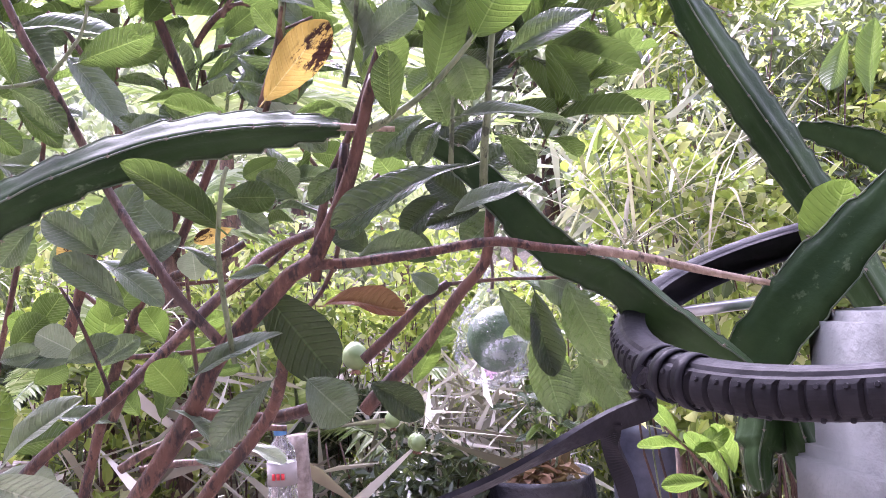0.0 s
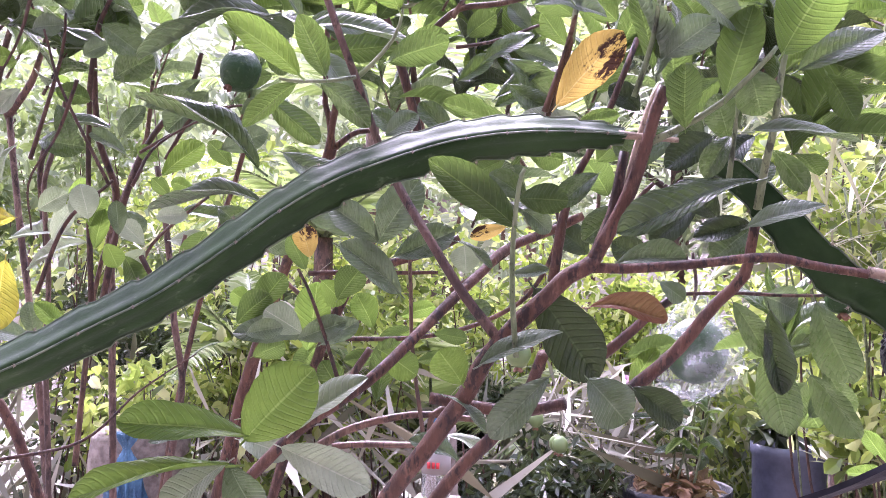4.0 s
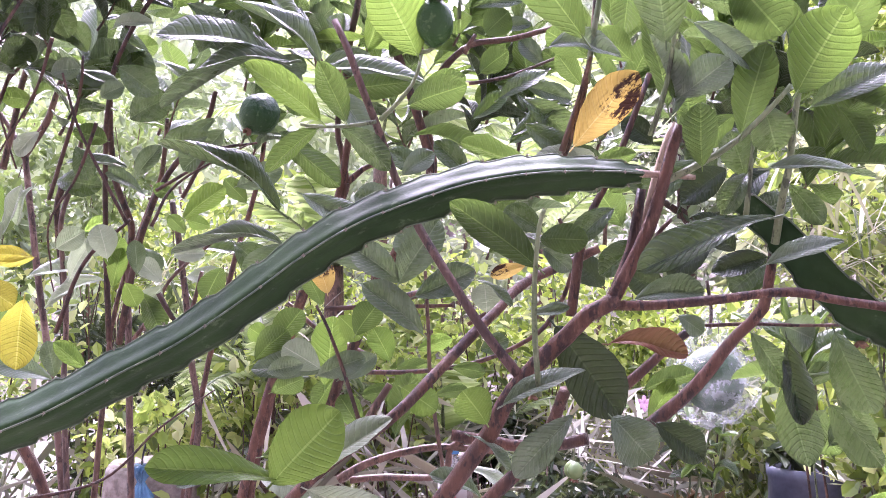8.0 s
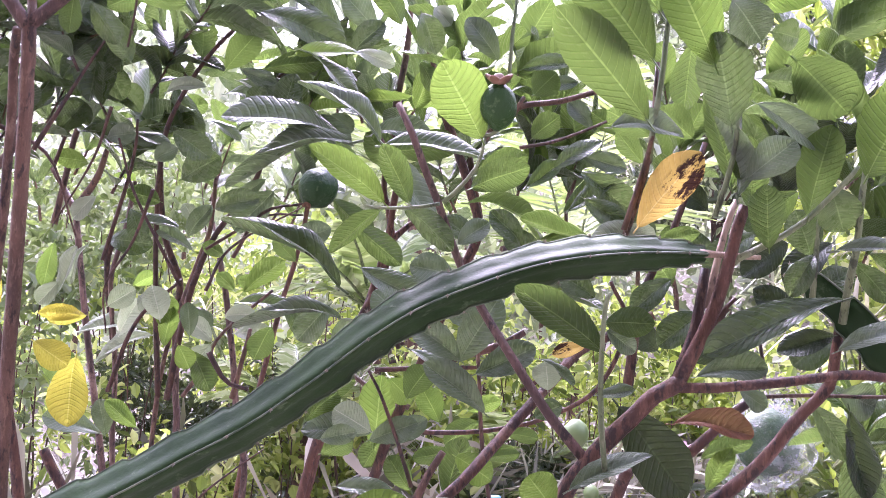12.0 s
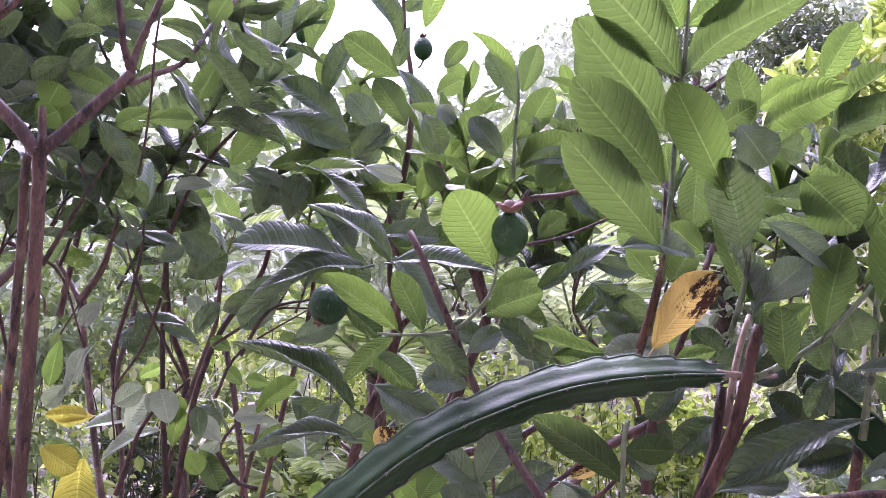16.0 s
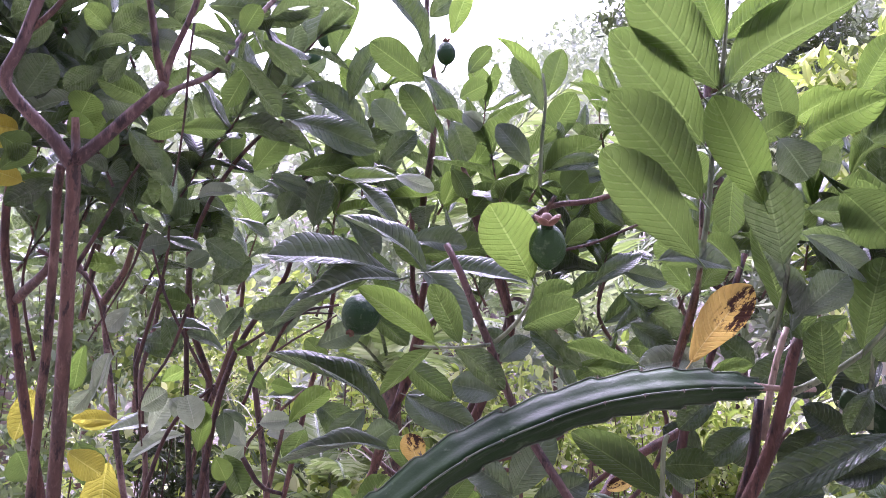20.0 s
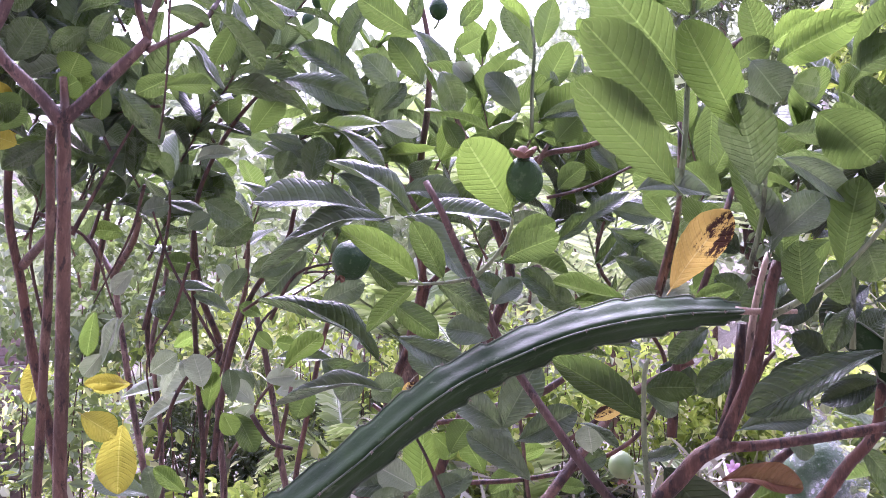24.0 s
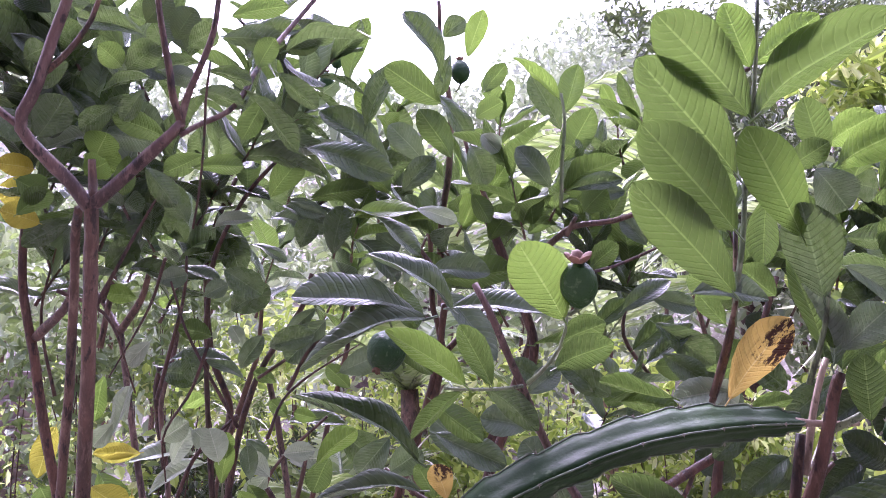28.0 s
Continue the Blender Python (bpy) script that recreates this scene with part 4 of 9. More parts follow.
def guava(owner, at, r, skin, crown, stalk, long=1.12, sepals=1.0):
    """A round fruit with a dried crown at its far end, hanging from a short stalk."""
    c, up = Vector(at), Vector(crown).normalized()
    fruit = thing("guava_fruit", at, "unripe green guava hanging from a twig" if skin == GUAVA else "small pale green guava hanging from a twig", "fruit", "guava fruits")
    q = up.to_track_quat("Z", "Y").to_matrix().to_4x4()
    bm = bmesh.new()
    bmesh.ops.create_uvsphere(bm, u_segments=24, v_segments=16, radius=1)
    for w in bm.verts:
        k = 1 + 0.06 * noise.noise(w.co * 1.7 + c * 9)
        pinch = 1 - 0.16 * max(0, -w.co.z) ** 2
        w.co = Vector((w.co.x * k * pinch * r, w.co.y * k * pinch * r, w.co.z * k * long * r))
    bmesh.ops.transform(bm, matrix=Matrix.Translation(c) @ q, verts=bm.verts)
    part("skin", bm, skin, fruit)
    v, f = sweep(glide([c - up * r * long * 0.95, (c - up * r * 1.5 + Vector(stalk)) / 2, stalk], 10), [0.0022] * 10, 6)
    under("stalk", mesh_of("stalk", v, f, BARK["green"]), fruit)
    for k in range(5):
        bm = bmesh.new()
        s = r * 0.42 * sepals
        bmesh.ops.create_uvsphere(bm, u_segments=8, v_segments=6, radius=1, matrix=Matrix.Diagonal((s * 0.55, s * 0.2, s * 0.75, 1)))
        bmesh.ops.transform(bm, matrix=Matrix.Translation(c) @ q @ Matrix.Translation((0, 0, r * long * 0.98)) @ Matrix.Rotation(k * 1.257, 4, "Z") @ Matrix.Translation((0, s * 0.55, s * 0.25)) @ Matrix.Rotation(-0.7 * min(1.3, sepals), 4, "X"), verts=bm.verts)
        part("sepal", bm, SEPAL, fruit)


def bagged_fruit(at, r, neck):
    """A guava ripening in a clear plastic bag, gathered and tied at the neck."""
    c, nk = Vector(at), Vector(neck)
    bag = thing("bagged_fruit", at, "green guava wrapped in a crumpled clear plastic bag", "fruit bag")
    bm = bmesh.new()
    bmesh.ops.create_uvsphere(bm, u_segments=24, v_segments=16, radius=r * 0.70, matrix=Matrix.Translation(c + Vector((0, 0, 0.004))) @ Matrix.Diagonal((1, 1, 1.08, 1)))
    part("fruit", bm, GUAVA, bag, "green guava inside the bag")
    bm = bmesh.new()
    bmesh.ops.create_uvsphere(bm, u_segments=64, v_segments=44, radius=1)
    for w in bm.verts:
        d = w.co.copy()
        a = math.atan2(d.y, d.x)
        ruck = 1 + 0.16 * noise.noise(d * 2.1) + 0.10 * noise.noise(d * 4.5) + 0.10 * abs(noise.noise(d * 9)) + 0.06 * max(0, d.z) * math.sin(a * 9 + 3 * d.z)
        w.co = c + Vector((d.x * r * ruck, d.y * r * ruck, d.z * r * ruck * 0.98))
        if d.z > 0.45:
            f = (d.z - 0.45) / 0.55
            w.co = w.co.lerp(c + (nk - c) * (0.8 + 0.75 * f) + Vector((d.x, d.y, 0)) * r * 0.4, f ** 0.8)
    part("clear_bag", bm, FILM, bag, "crumpled clear plastic bag")
    v, f = sweep(glide([nk + (nk - c) * 0.1, nk + (nk - c) * 0.5 + Vector((0.004, 0, 0)), nk + (nk - c) * 1.1], 8), [0.003] * 8, 6)
    under("stalk", mesh_of("stalk", v, f, BARK["brown"]), bag)


# ---- pots, bottle, posts ----
def lathe(rings_, centre, seg=36, wob=0.0):
    bm = bmesh.new()
    prev = None
    for r, z in rings_:
        ring = []
        for j in range(seg):
            a = 2 * math.pi * j / seg
            k = 1 + wob * noise.noise((math.cos(a) * 2, math.sin(a) * 2, z * 9))
            ring.append(bm.verts.new((centre[0] + r * k * math.cos(a), centre[1] + r * k * math.sin(a), z)))
        if prev:
            for j in range(seg):
                bm.faces.new((prev[j], prev[(j + 1) % seg], ring[(j + 1) % seg], ring[j]))
        else:
            bm.faces.new(list(reversed(ring)))
        prev = ring
    bm.faces.new(prev)
    return bm


def grow_bag(rim, r):
    x, y, z = rim
    z0 = height(x, y)
    pot = thing("grow_bag", (x, y, z0), "black plastic grow bag of soil with a leafy seedling", "plant pot", "plant pots")
    part("bag", lathe([(r * 0.9, z0), (r * 1.02, z0 + 0.1), (r * 1.05, z - 0.12), (r * 1.0, z - 0.02), (r * 0.99, z), (r * 0.95, z - 0.005), (r * 0.93, z - 0.05), (0.01, z - 0.06)], (x, y), wob=0.09), POTBLACK, pot)
    part("soil", lathe([(r * 0.9, z - 0.07), (r * 0.88, z - 0.035), (0.01, z - 0.02)], (x, y), wob=0.05), SOIL, pot)
    for k in range(5):
        bx, by = x + random.uniform(-.4, .4) * r, y + random.uniform(-.4, .4) * r
        q = (bx + random.uniform(-.12, .12), by + random.uniform(-.1, .1), z + random.uniform(0.25, 0.5))
        v, f = sweep(glide([(bx, by, z - 0.04), ((bx + q[0]) / 2 + 0.01, (by + q[1]) / 2, (z + q[2]) / 2), q], 8), [0.005 - 0.0004 * i for i in range(8)], 6)
        under("stem", mesh_of("stem", v, f, BARK["green"]), pot)
        for i in range(7):
            s = 0.3 + 0.1 * i
            p = Vector((bx, by, z)).lerp(Vector(q), s)
            w = Vector((random.uniform(-1, 1), random.uniform(-1, 1), random.uniform(-.4, .5))).normalized()
            leaf(pot, random.choice("uyt"), p, p + w * random.uniform(0.08, 0.14), 0.042, (0.1, -0.3, 1))
    cloud("litter", pot, foliage_litter, [(x, y, z + 0.0, r * 0.8, r * 0.8, 0.04)], 160, 0.07, 61, flat=0.7)
    return pot


foliage_litter = foliage_material("dry_brown_litter", (0.10, 0.04, 0.02), (0.20, 0.09, 0.05), (0.30, 0.17, 0.10), through_light=0.15, rough=0.7)


def drum(rim, r):
    x, y, z = rim
    z0 = height(x, y)
    d = thing("plastic_drum", (x, y, z0), "scuffed dark blue plastic drum planter with a rolled rim", "planter", "plant pots")
    part("shell", lathe([(r * 0.94, z0), (r, z0 + 0.04), (r, z0 + (z - z0) * 0.45), (r * 1.035, z0 + (z - z0) * 0.48), (r * 1.035, z0 + (z - z0) * 0.52), (r, z0 + (z - z0) * 0.55), (r, z - 0.05), (r * 1.05, z - 0.035), (r * 1.05, z), (r * 0.95, z), (r * 0.93, z - 0.06), (0.01, z - 0.06)], (x, y), wob=0.02), DRUMBLUE, d)
    part("soil", lathe([(r * 0.92, z - 0.08), (r * 0.9, z - 0.04), (0.01, z - 0.03)], (x, y)), SOIL, d)
    cloud("planting", d, FOL_DARK, [(x - 0.03, y, z + 0.05, r, r, 0.06)], 70, 0.11, 62, flat=0.6)


def bottle(at, r):
    x, y, z = at
    z0 = z - 0.13
    b = thing("plastic_bottle", (x, y, z0), "clear plastic water bottle with a blue cap and a pale label", "bottle")
    part("body", lathe([(r * 0.8, z0), (r, z0 + 0.01), (r, z0 + 0.05), (r * 0.95, z0 + 0.055), (r, z0 + 0.06), (r, z0 + 0.14), (r * 0.85, z0 + 0.165), (r * 0.4, z0 + 0.19), (r * 0.36, z0 + 0.205)], (x, y)), PET, b)
    part("cap", lathe([(r * 0.46, z0 + 0.197), (r * 0.46, z0 + 0.215), (r * 0.42, z0 + 0.219)], (x, y)), BLUECAP, b)
    part("label", lathe([(r * 1.02, z0 + 0.07), (r * 1.02, z0 + 0.125)], (x, y)), PALEFINISH, b, "pale paper label with a red mark")
    bm = bmesh.new()
    for k in range(3):
        bmesh.ops.create_cube(bm, size=1, matrix=Matrix.Translation((x - 0.012 + 0.012 * k, y - r * 1.02, z0 + 0.095)) @ Matrix.Diagonal((0.008, 0.004, 0.016, 1)))
    part("print", bm, plain("red_print", (0.5, 0.03, 0.03), (0.6, 0.05, 0.05)), b, "red printed bars")
    crate = thing("wooden_block", (x, y, height(x, y)), "weathered wooden block standing on the soil", "block")
    bm = bmesh.new()
    bmesh.ops.create_cube(bm, size=1, matrix=Matrix.Translation((x, y, (z0 + height(x, y)) / 2 - 0.02)) @ Matrix.Diagonal((0.14, 0.14, z0 - height(x, y) + 0.036, 1)))
    bmesh.ops.bevel(bm, geom=bm.edges[:], offset=0.012, segments=2, affect="EDGES")
    part("wood", bm, WOODGREY, crate)


def old_post(top, r):
    x, y, z = top
    p = thing("wooden_post", (x, y, height(x, y)), "weathered grey wooden post standing in the soil", "post")
    v, f = sweep(glide([(x, y, height(x, y) - 0.05), (x + 0.01, y, z * 0.5), (x - 0.005, y, z)], 20), [r * (1 + 0.08 * noise.noise((i * 0.6, 0, 3))) for i in range(20)], 12, lambda i, j: 1 + 0.06 * noise.noise((i * 0.2, j * 2.0, 1)))
    under("shaft", mesh_of("shaft", v, f, WOODGREY), p)


def stump_bag(at):
    x, y, z = at
    z0 = height(x, y)
    st = thing("tree_stump", (x, y, z0), "weathered grey-brown tree stump standing in the soil", "stump")
    bark = [(0.175 + 0.05 * (1 - k / 9) ** 3, z0 + (z - z0) * k / 9) for k in range(10)]
    part("bark", lathe(bark + [(0.165, z + 0.012), (0.01, z + 0.004)], (x, y), seg=44, wob=0.16), WOODGREY, st)
    part("cut_top", lathe([(0.155, z + 0.006), (0.15, z + 0.016), (0.08, z + 0.019), (0.01, z + 0.017)], (x, y), wob=0.10), WOODGREY, st, "pale sawn top of the stump")
    bx, by = x + 0.10, y - 0.26
    bg = thing("blue_bag", (bx, by, z - 0.02), "crumpled blue plastic bag knotted and hanging on a stem", "bag")
    bm = lathe([(0.02, z - 0.30), (0.05, z - 0.28), (0.062, z - 0.24), (0.060, z - 0.19), (0.052, z - 0.14), (0.048, z - 0.09), (0.034, z - 0.05), (0.016, z - 0.015), (0.010, z + 0.0), (0.024, z + 0.03), (0.036, z + 0.055)], (bx, by), seg=48, wob=0.3)
    for w in bm.verts:
        out = Vector((w.co.x - bx, w.co.y - by, 0))
        a = math.atan2(out.y, out.x)
        w.co += out * (0.28 * math.sin(a * 11 + 3 * noise.noise(w.co * 14)) + 0.35 * noise.noise(w.co * 26))
    part("film", bm, BLUEBAG, bg)
    v, f = sweep(glide([(bx, by, z - 0.02), (bx - 0.005, by + 0.01, z + 0.06), (bx - 0.01, by + 0.04, z + 0.12)], 8), [0.003] * 8, 6)
    under("string", mesh_of("string", v, f, STRAP), bg)


def flower(at):
    c = Vector(at)
    fl = thing("pink_flower", at, "small pink flower on a thin green stem", "flower")
    for k in range(6):
        bm = bmesh.new()
        bmesh.ops.create_uvsphere(bm, u_segments=10, v_segments=7, radius=1, matrix=Matrix.Translation(c) @ Matrix.Rotation(k * 1.047, 4, (0.2, -1, 0.2)) @ Matrix.Translation((0, 0, 0.016)) @ Matrix.Diagonal((0.009, 0.003, 0.017, 1)))
        part("petal", bm, PETAL, fl)
    v, f = sweep(glide([c, c + Vector((0.02, 0.04, -0.3)), (c.x + 0.03, c.y + 0.05, height(c.x, c.y) - 0.02)], 12), [0.003] * 12, 6)
    under("stem", mesh_of("stem", v, f, BARK["green"]), fl)


def spiky_plant(at):
    x, y, z = at
    sp = thing("spiky_plant", (x, y, height(x, y)), "rosette plant with narrow striped silvery-green leaves", "plant")
    lv, lf = [], []
    for i in range(34):
        a, e = i * 2.4, random.uniform(0.1, 1.3)
        d = Vector((math.cos(a) * math.cos(e), math.sin(a) * math.cos(e), math.sin(e)))
        s = d.cross(Vector((0, 0, 1))).normalized() * 0.011
        b = Vector((x, y, z - 0.08))
        ln = random.uniform(0.10, 0.20)
        k = len(lv)
        lv += [tuple(b - s * 0.6), tuple(b + s * 0.6), tuple(b + d * ln * 0.5 + s), tuple(b + d * ln + Vector((0, 0, -0.05 * ln))), tuple(b + d * ln * 0.5 - s)]
        lf.append((k, k + 1, k + 2, k + 3, k + 4))
    under("foliage", mesh_of("foliage", lv, lf, FOL_PALE, smooth=False), sp, "narrow silvery-green blades", kind="stuff")
    v, f = sweep([Vector((x, y, height(x, y) - 0.02)), Vector((x, y, (z + height(x, y)) / 2)), Vector((x, y, z - 0.06))], [0.02, 0.018, 0.016], 8)
    under("stem", mesh_of("stem", v, f, BARK["brown"]), sp)


# ---- guava trees, cactus and garden things ----
A = thing("guava_tree", (-0.22, 0.95, 0), "guava tree with reddish-brown forked branches and large ribbed green leaves", "tree", "guava trees")
branch(A, "trunk", "red", 0.0128, 0.0090, (-0.829, 1.187, -0.152), (-0.790, 1.162, 0.042), (-0.742, 1.131, 0.234), (-0.684, 1.094, 0.422), (-0.613, 1.048, 0.603), (-0.532, 0.997, 0.769), (-0.453, 0.946, 0.899), (-0.360, 0.886, 1.022), (-0.302, 0.863, 1.099), (-0.256, 0.858, 1.163), (-0.219, 0.852, 1.222), (-0.173, 0.854, 1.272), (-0.139, 0.854, 1.300), (-0.123, 0.857, 1.307))
branch(A, "limb", "red", 0.0064, 0.0052, (-0.132, 0.855, 1.302), (-0.082, 0.866, 1.303), (-0.018, 0.878, 1.310), (0.040, 0.885, 1.316), (0.081, 0.889, 1.309), (0.125, 0.888, 1.302))
branch(A, "limb", "pale", 0.0068, 0.0035, (0.128, 0.901, 1.305), (0.185, 0.891, 1.292), (0.233, 0.875, 1.278), (0.285, 0.859, 1.264))
branch(A, "limb", "red", 0.0084, 0.0063, (-0.131, 0.855, 1.302), (-0.116, 0.857, 1.330), (-0.097, 0.858, 1.368), (-0.082, 0.859, 1.411), (-0.069, 0.859, 1.458), (-0.063, 0.859, 1.476))
branch(A, "limb", "dark", 0.0067, 0.0054, (-0.128, 0.876, 1.308), (-0.112, 0.887, 1.350), (-0.104, 0.887, 1.387), (-0.099, 0.886, 1.418))
branch(A, "twig", "dark", 0.0037, 0.0026, (-0.091, 0.901, 1.360), (-0.080, 0.902, 1.378), (-0.070, 0.904, 1.389))
branch(A, "limb", "mauve", 0.0061, 0.0041, (-0.214, 0.853, 1.229), (-0.249, 0.843, 1.274), (-0.283, 0.843, 1.324), (-0.320, 0.854, 1.381), (-0.342, 0.845, 1.431), (-0.354, 0.814, 1.480), (-0.367, 0.783, 1.527), (-0.387, 0.781, 1.572))
branch(A, "limb", "red", 0.0102, 0.0071, (-0.385, 0.979, 0.923), (-0.332, 0.975, 0.997), (-0.274, 0.973, 1.073), (-0.227, 0.969, 1.125), (-0.202, 0.962, 1.158), (-0.177, 0.923, 1.214))
branch(A, "limb", "red", 0.0077, 0.0078, (-0.309, 0.981, 1.154), (-0.258, 0.992, 1.145), (-0.207, 0.992, 1.143), (-0.157, 0.982, 1.156))
branch(A, "limb", "red", 0.0095, 0.0053, (-0.113, 1.012, 1.143), (-0.080, 1.006, 1.177), (-0.039, 0.992, 1.217), (-0.004, 0.986, 1.264), (0.027, 0.980, 1.300), (0.034, 0.969, 1.339), (0.038, 0.957, 1.380))
branch(A, "twig", "green", 0.0051, 0.0027, (0.031, 0.916, 1.365), (0.035, 0.894, 1.408), (0.039, 0.883, 1.434), (0.045, 0.876, 1.487), (0.051, 0.869, 1.524), (0.055, 0.868, 1.561))
branch(A, "twig", "red", 0.0077, 0.0056, (-0.131, 1.118, 1.189), (-0.093, 1.124, 1.221), (-0.062, 1.129, 1.252), (-0.041, 1.132, 1.267), (-0.024, 1.135, 1.278))
branch(A, "twig", "brown", 0.0032, 0.0025, (-0.027, 1.134, 1.277), (0.038, 1.148, 1.279), (0.100, 1.161, 1.278), (0.149, 1.170, 1.279))
branch(A, "twig", "red", 0.0078, 0.0069, (-0.524, 0.963, 1.045), (-0.453, 0.954, 1.114), (-0.377, 0.966, 1.171), (-0.324, 1.024, 1.233), (-0.272, 1.082, 1.294), (-0.243, 1.137, 1.330), (-0.188, 1.198, 1.359), (-0.150, 1.205, 1.378))
branch(A, "twig", "brown", 0.0035, 0.0025, (-0.178, 0.888, 1.449), (-0.164, 0.879, 1.484), (-0.153, 0.868, 1.522), (-0.146, 0.867, 1.572), (-0.142, 0.864, 1.623))
branch(A, "twig", "red", 0.0077, 0.0042, (-0.182, 1.101, 1.287), (-0.174, 1.099, 1.351), (-0.168, 1.099, 1.379), (-0.158, 1.099, 1.414), (-0.126, 1.102, 1.478), (-0.084, 1.103, 1.590))
branch(A, "twig", "green", 0.0034, 0.0023, (-0.194, 0.817, 1.218), (-0.197, 0.803, 1.271), (-0.196, 0.789, 1.323), (-0.192, 0.797, 1.375), (-0.187, 0.798, 1.390))
branch(A, "twig", "green", 0.0024, 0.0017, (-0.347, 0.790, 1.475), (-0.374, 0.795, 1.473), (-0.409, 0.798, 1.474), (-0.425, 0.794, 1.476))
branch(A, "twig", "green", 0.0027, 0.0016, (-0.343, 0.791, 1.477), (-0.323, 0.784, 1.492), (-0.308, 0.786, 1.513), (-0.302, 0.785, 1.537))
branch(A, "twig", "green", 0.0044, 0.0024, (-0.076, 0.860, 1.422), (-0.039, 0.856, 1.440), (-0.009, 0.851, 1.460), (0.026, 0.846, 1.495), (0.036, 0.847, 1.508))
branch(A, "twig", "brown", 0.0065, 0.0044, (-0.420, 1.387, 1.669), (-0.387, 1.362, 1.694), (-0.349, 1.348, 1.713), (-0.292, 1.339, 1.714), (-0.240, 1.349, 1.728), (-0.195, 1.358, 1.738))
branch(A, "twig", "brown", 0.0054, 0.0040, (-0.365, 1.346, 1.697), (-0.346, 1.348, 1.727))
branch(A, "twig", "brown", 0.0033, 0.0025, (-0.340, 1.253, 1.625), (-0.291, 1.263, 1.634), (-0.250, 1.270, 1.649), (-0.209, 1.278, 1.666))
branch(A, "twig", "green", 0.0037, 0.0022, (-0.152, 0.871, 1.523), (-0.148, 0.858, 1.550), (-0.138, 0.842, 1.603), (-0.131, 0.836, 1.657), (-0.121, 0.818, 1.719), (-0.114, 0.813, 1.768), (-0.107, 0.805, 1.832))
branch(A, "twig", "brown", 0.0039, 0.0025, (-0.177, 0.875, 1.456), (-0.158, 0.871, 1.512), (-0.148, 0.858, 1.547))
branch(A, "twig", "green", 0.0032, 0.0021, (-0.091, 0.853, 1.465), (-0.077, 0.840, 1.507), (-0.071, 0.826, 1.542), (-0.067, 0.822, 1.579))
branch(A, "twig", "green", 0.0033, 0.0022, (0.001, 0.898, 1.388), (0.008, 0.889, 1.464), (0.013, 0.882, 1.517))
branch(A, "twig", "pale", 0.0042, 0.0034, (-0.097, 0.896, 1.378), (-0.086, 0.902, 1.427), (-0.075, 0.904, 1.466), (-0.066, 0.908, 1.488))
leaf(A, "y", (-0.304, 0.779, 1.534), (-0.339, 0.760, 1.605), 0.059, (-0.00, 0.96, 0.26), shape=2)
leaf(A, "y", (-0.402, 0.789, 1.478), (-0.474, 0.771, 1.533), 0.040, (0.18, 0.84, 0.51))
leaf(A, "u", (-0.378, 0.794, 1.477), (-0.404, 0.785, 1.535), 0.031, (-0.06, 0.99, 0.13))
leaf(A, "u", (-0.317, 0.795, 1.490), (-0.262, 0.806, 1.511), 0.034, (-0.31, 0.87, 0.39))
leaf(A, "t", (-0.385, 0.803, 1.473), (-0.339, 0.815, 1.432), 0.028, (0.13, 0.91, 0.40))
leaf(A, "u", (-0.409, 0.798, 1.472), (-0.458, 0.790, 1.429), 0.029, (-0.60, 0.53, 0.60))
leaf(A, "u", (-0.448, 0.831, 1.464), (-0.400, 0.844, 1.421), 0.029, (-0.09, 0.98, 0.19))
leaf(A, "t", (-0.479, 0.879, 1.402), (-0.607, 0.849, 1.473), 0.053, (0.49, -0.49, 0.72), shape=1)
leaf(A, "g", (-0.485, 0.901, 1.368), (-0.604, 0.877, 1.355), 0.038, (0.02, -0.61, 0.80), shape=1)
leaf(A, "y", (-0.605, 0.905, 1.396), (-0.559, 0.912, 1.433), 0.031, (-0.42, 0.83, 0.36))
leaf(A, "y", (-0.424, 0.753, 1.143), (-0.543, 0.728, 1.153), 0.040, (0.15, -0.75, 0.65), shape=2)
leaf(A, "y", (-0.430, 0.752, 1.139), (-0.369, 0.760, 1.205), 0.065, (0.03, -1.00, 0.07), shape=2)
leaf(A, "p", (-0.407, 0.809, 1.138), (-0.336, 0.820, 1.192), 0.038, (-0.28, -0.81, 0.52), shape=0)
leaf(A, "y", (-0.437, 0.737, 1.120), (-0.579, 0.713, 1.085), 0.031, (-0.20, -0.50, 0.85), shape=2)
leaf(A, "p", (-0.443, 0.746, 1.120), (-0.501, 0.737, 1.069), 0.043, (-0.20, -0.86, 0.47), shape=2)
leaf(A, "g", (-0.446, 0.755, 1.117), (-0.420, 0.762, 1.069), 0.041, (0.08, -1.00, 0.01), shape=2)
leaf(A, "p", (-0.398, 0.760, 1.133), (-0.318, 0.777, 1.097), 0.042, (0.12, -0.92, 0.37), shape=2)
leaf(A, "g", (-0.434, 0.772, 1.136), (-0.525, 0.753, 1.131), 0.023, (-0.02, -0.13, 0.99), shape=2)
leaf(A, "u", (-0.193, 0.790, 1.336), (-0.271, 0.770, 1.395), 0.042, (0.10, 0.91, 0.40), shape=2)
leaf(A, "u", (-0.192, 0.798, 1.362), (-0.148, 0.807, 1.362), 0.030, (-0.20, 0.94, 0.26))
leaf(A, "Y", (-0.215, 0.887, 1.342), (-0.250, 0.880, 1.331), 0.018, (-0.24, 0.95, 0.21))
leaf(A, "g", (-0.347, 0.881, 1.323), (-0.305, 0.886, 1.390), 0.045, (0.05, -1.00, 0.03))
leaf(A, "g", (-0.346, 0.881, 1.324), (-0.395, 0.869, 1.362), 0.036, (0.35, -0.93, 0.15))
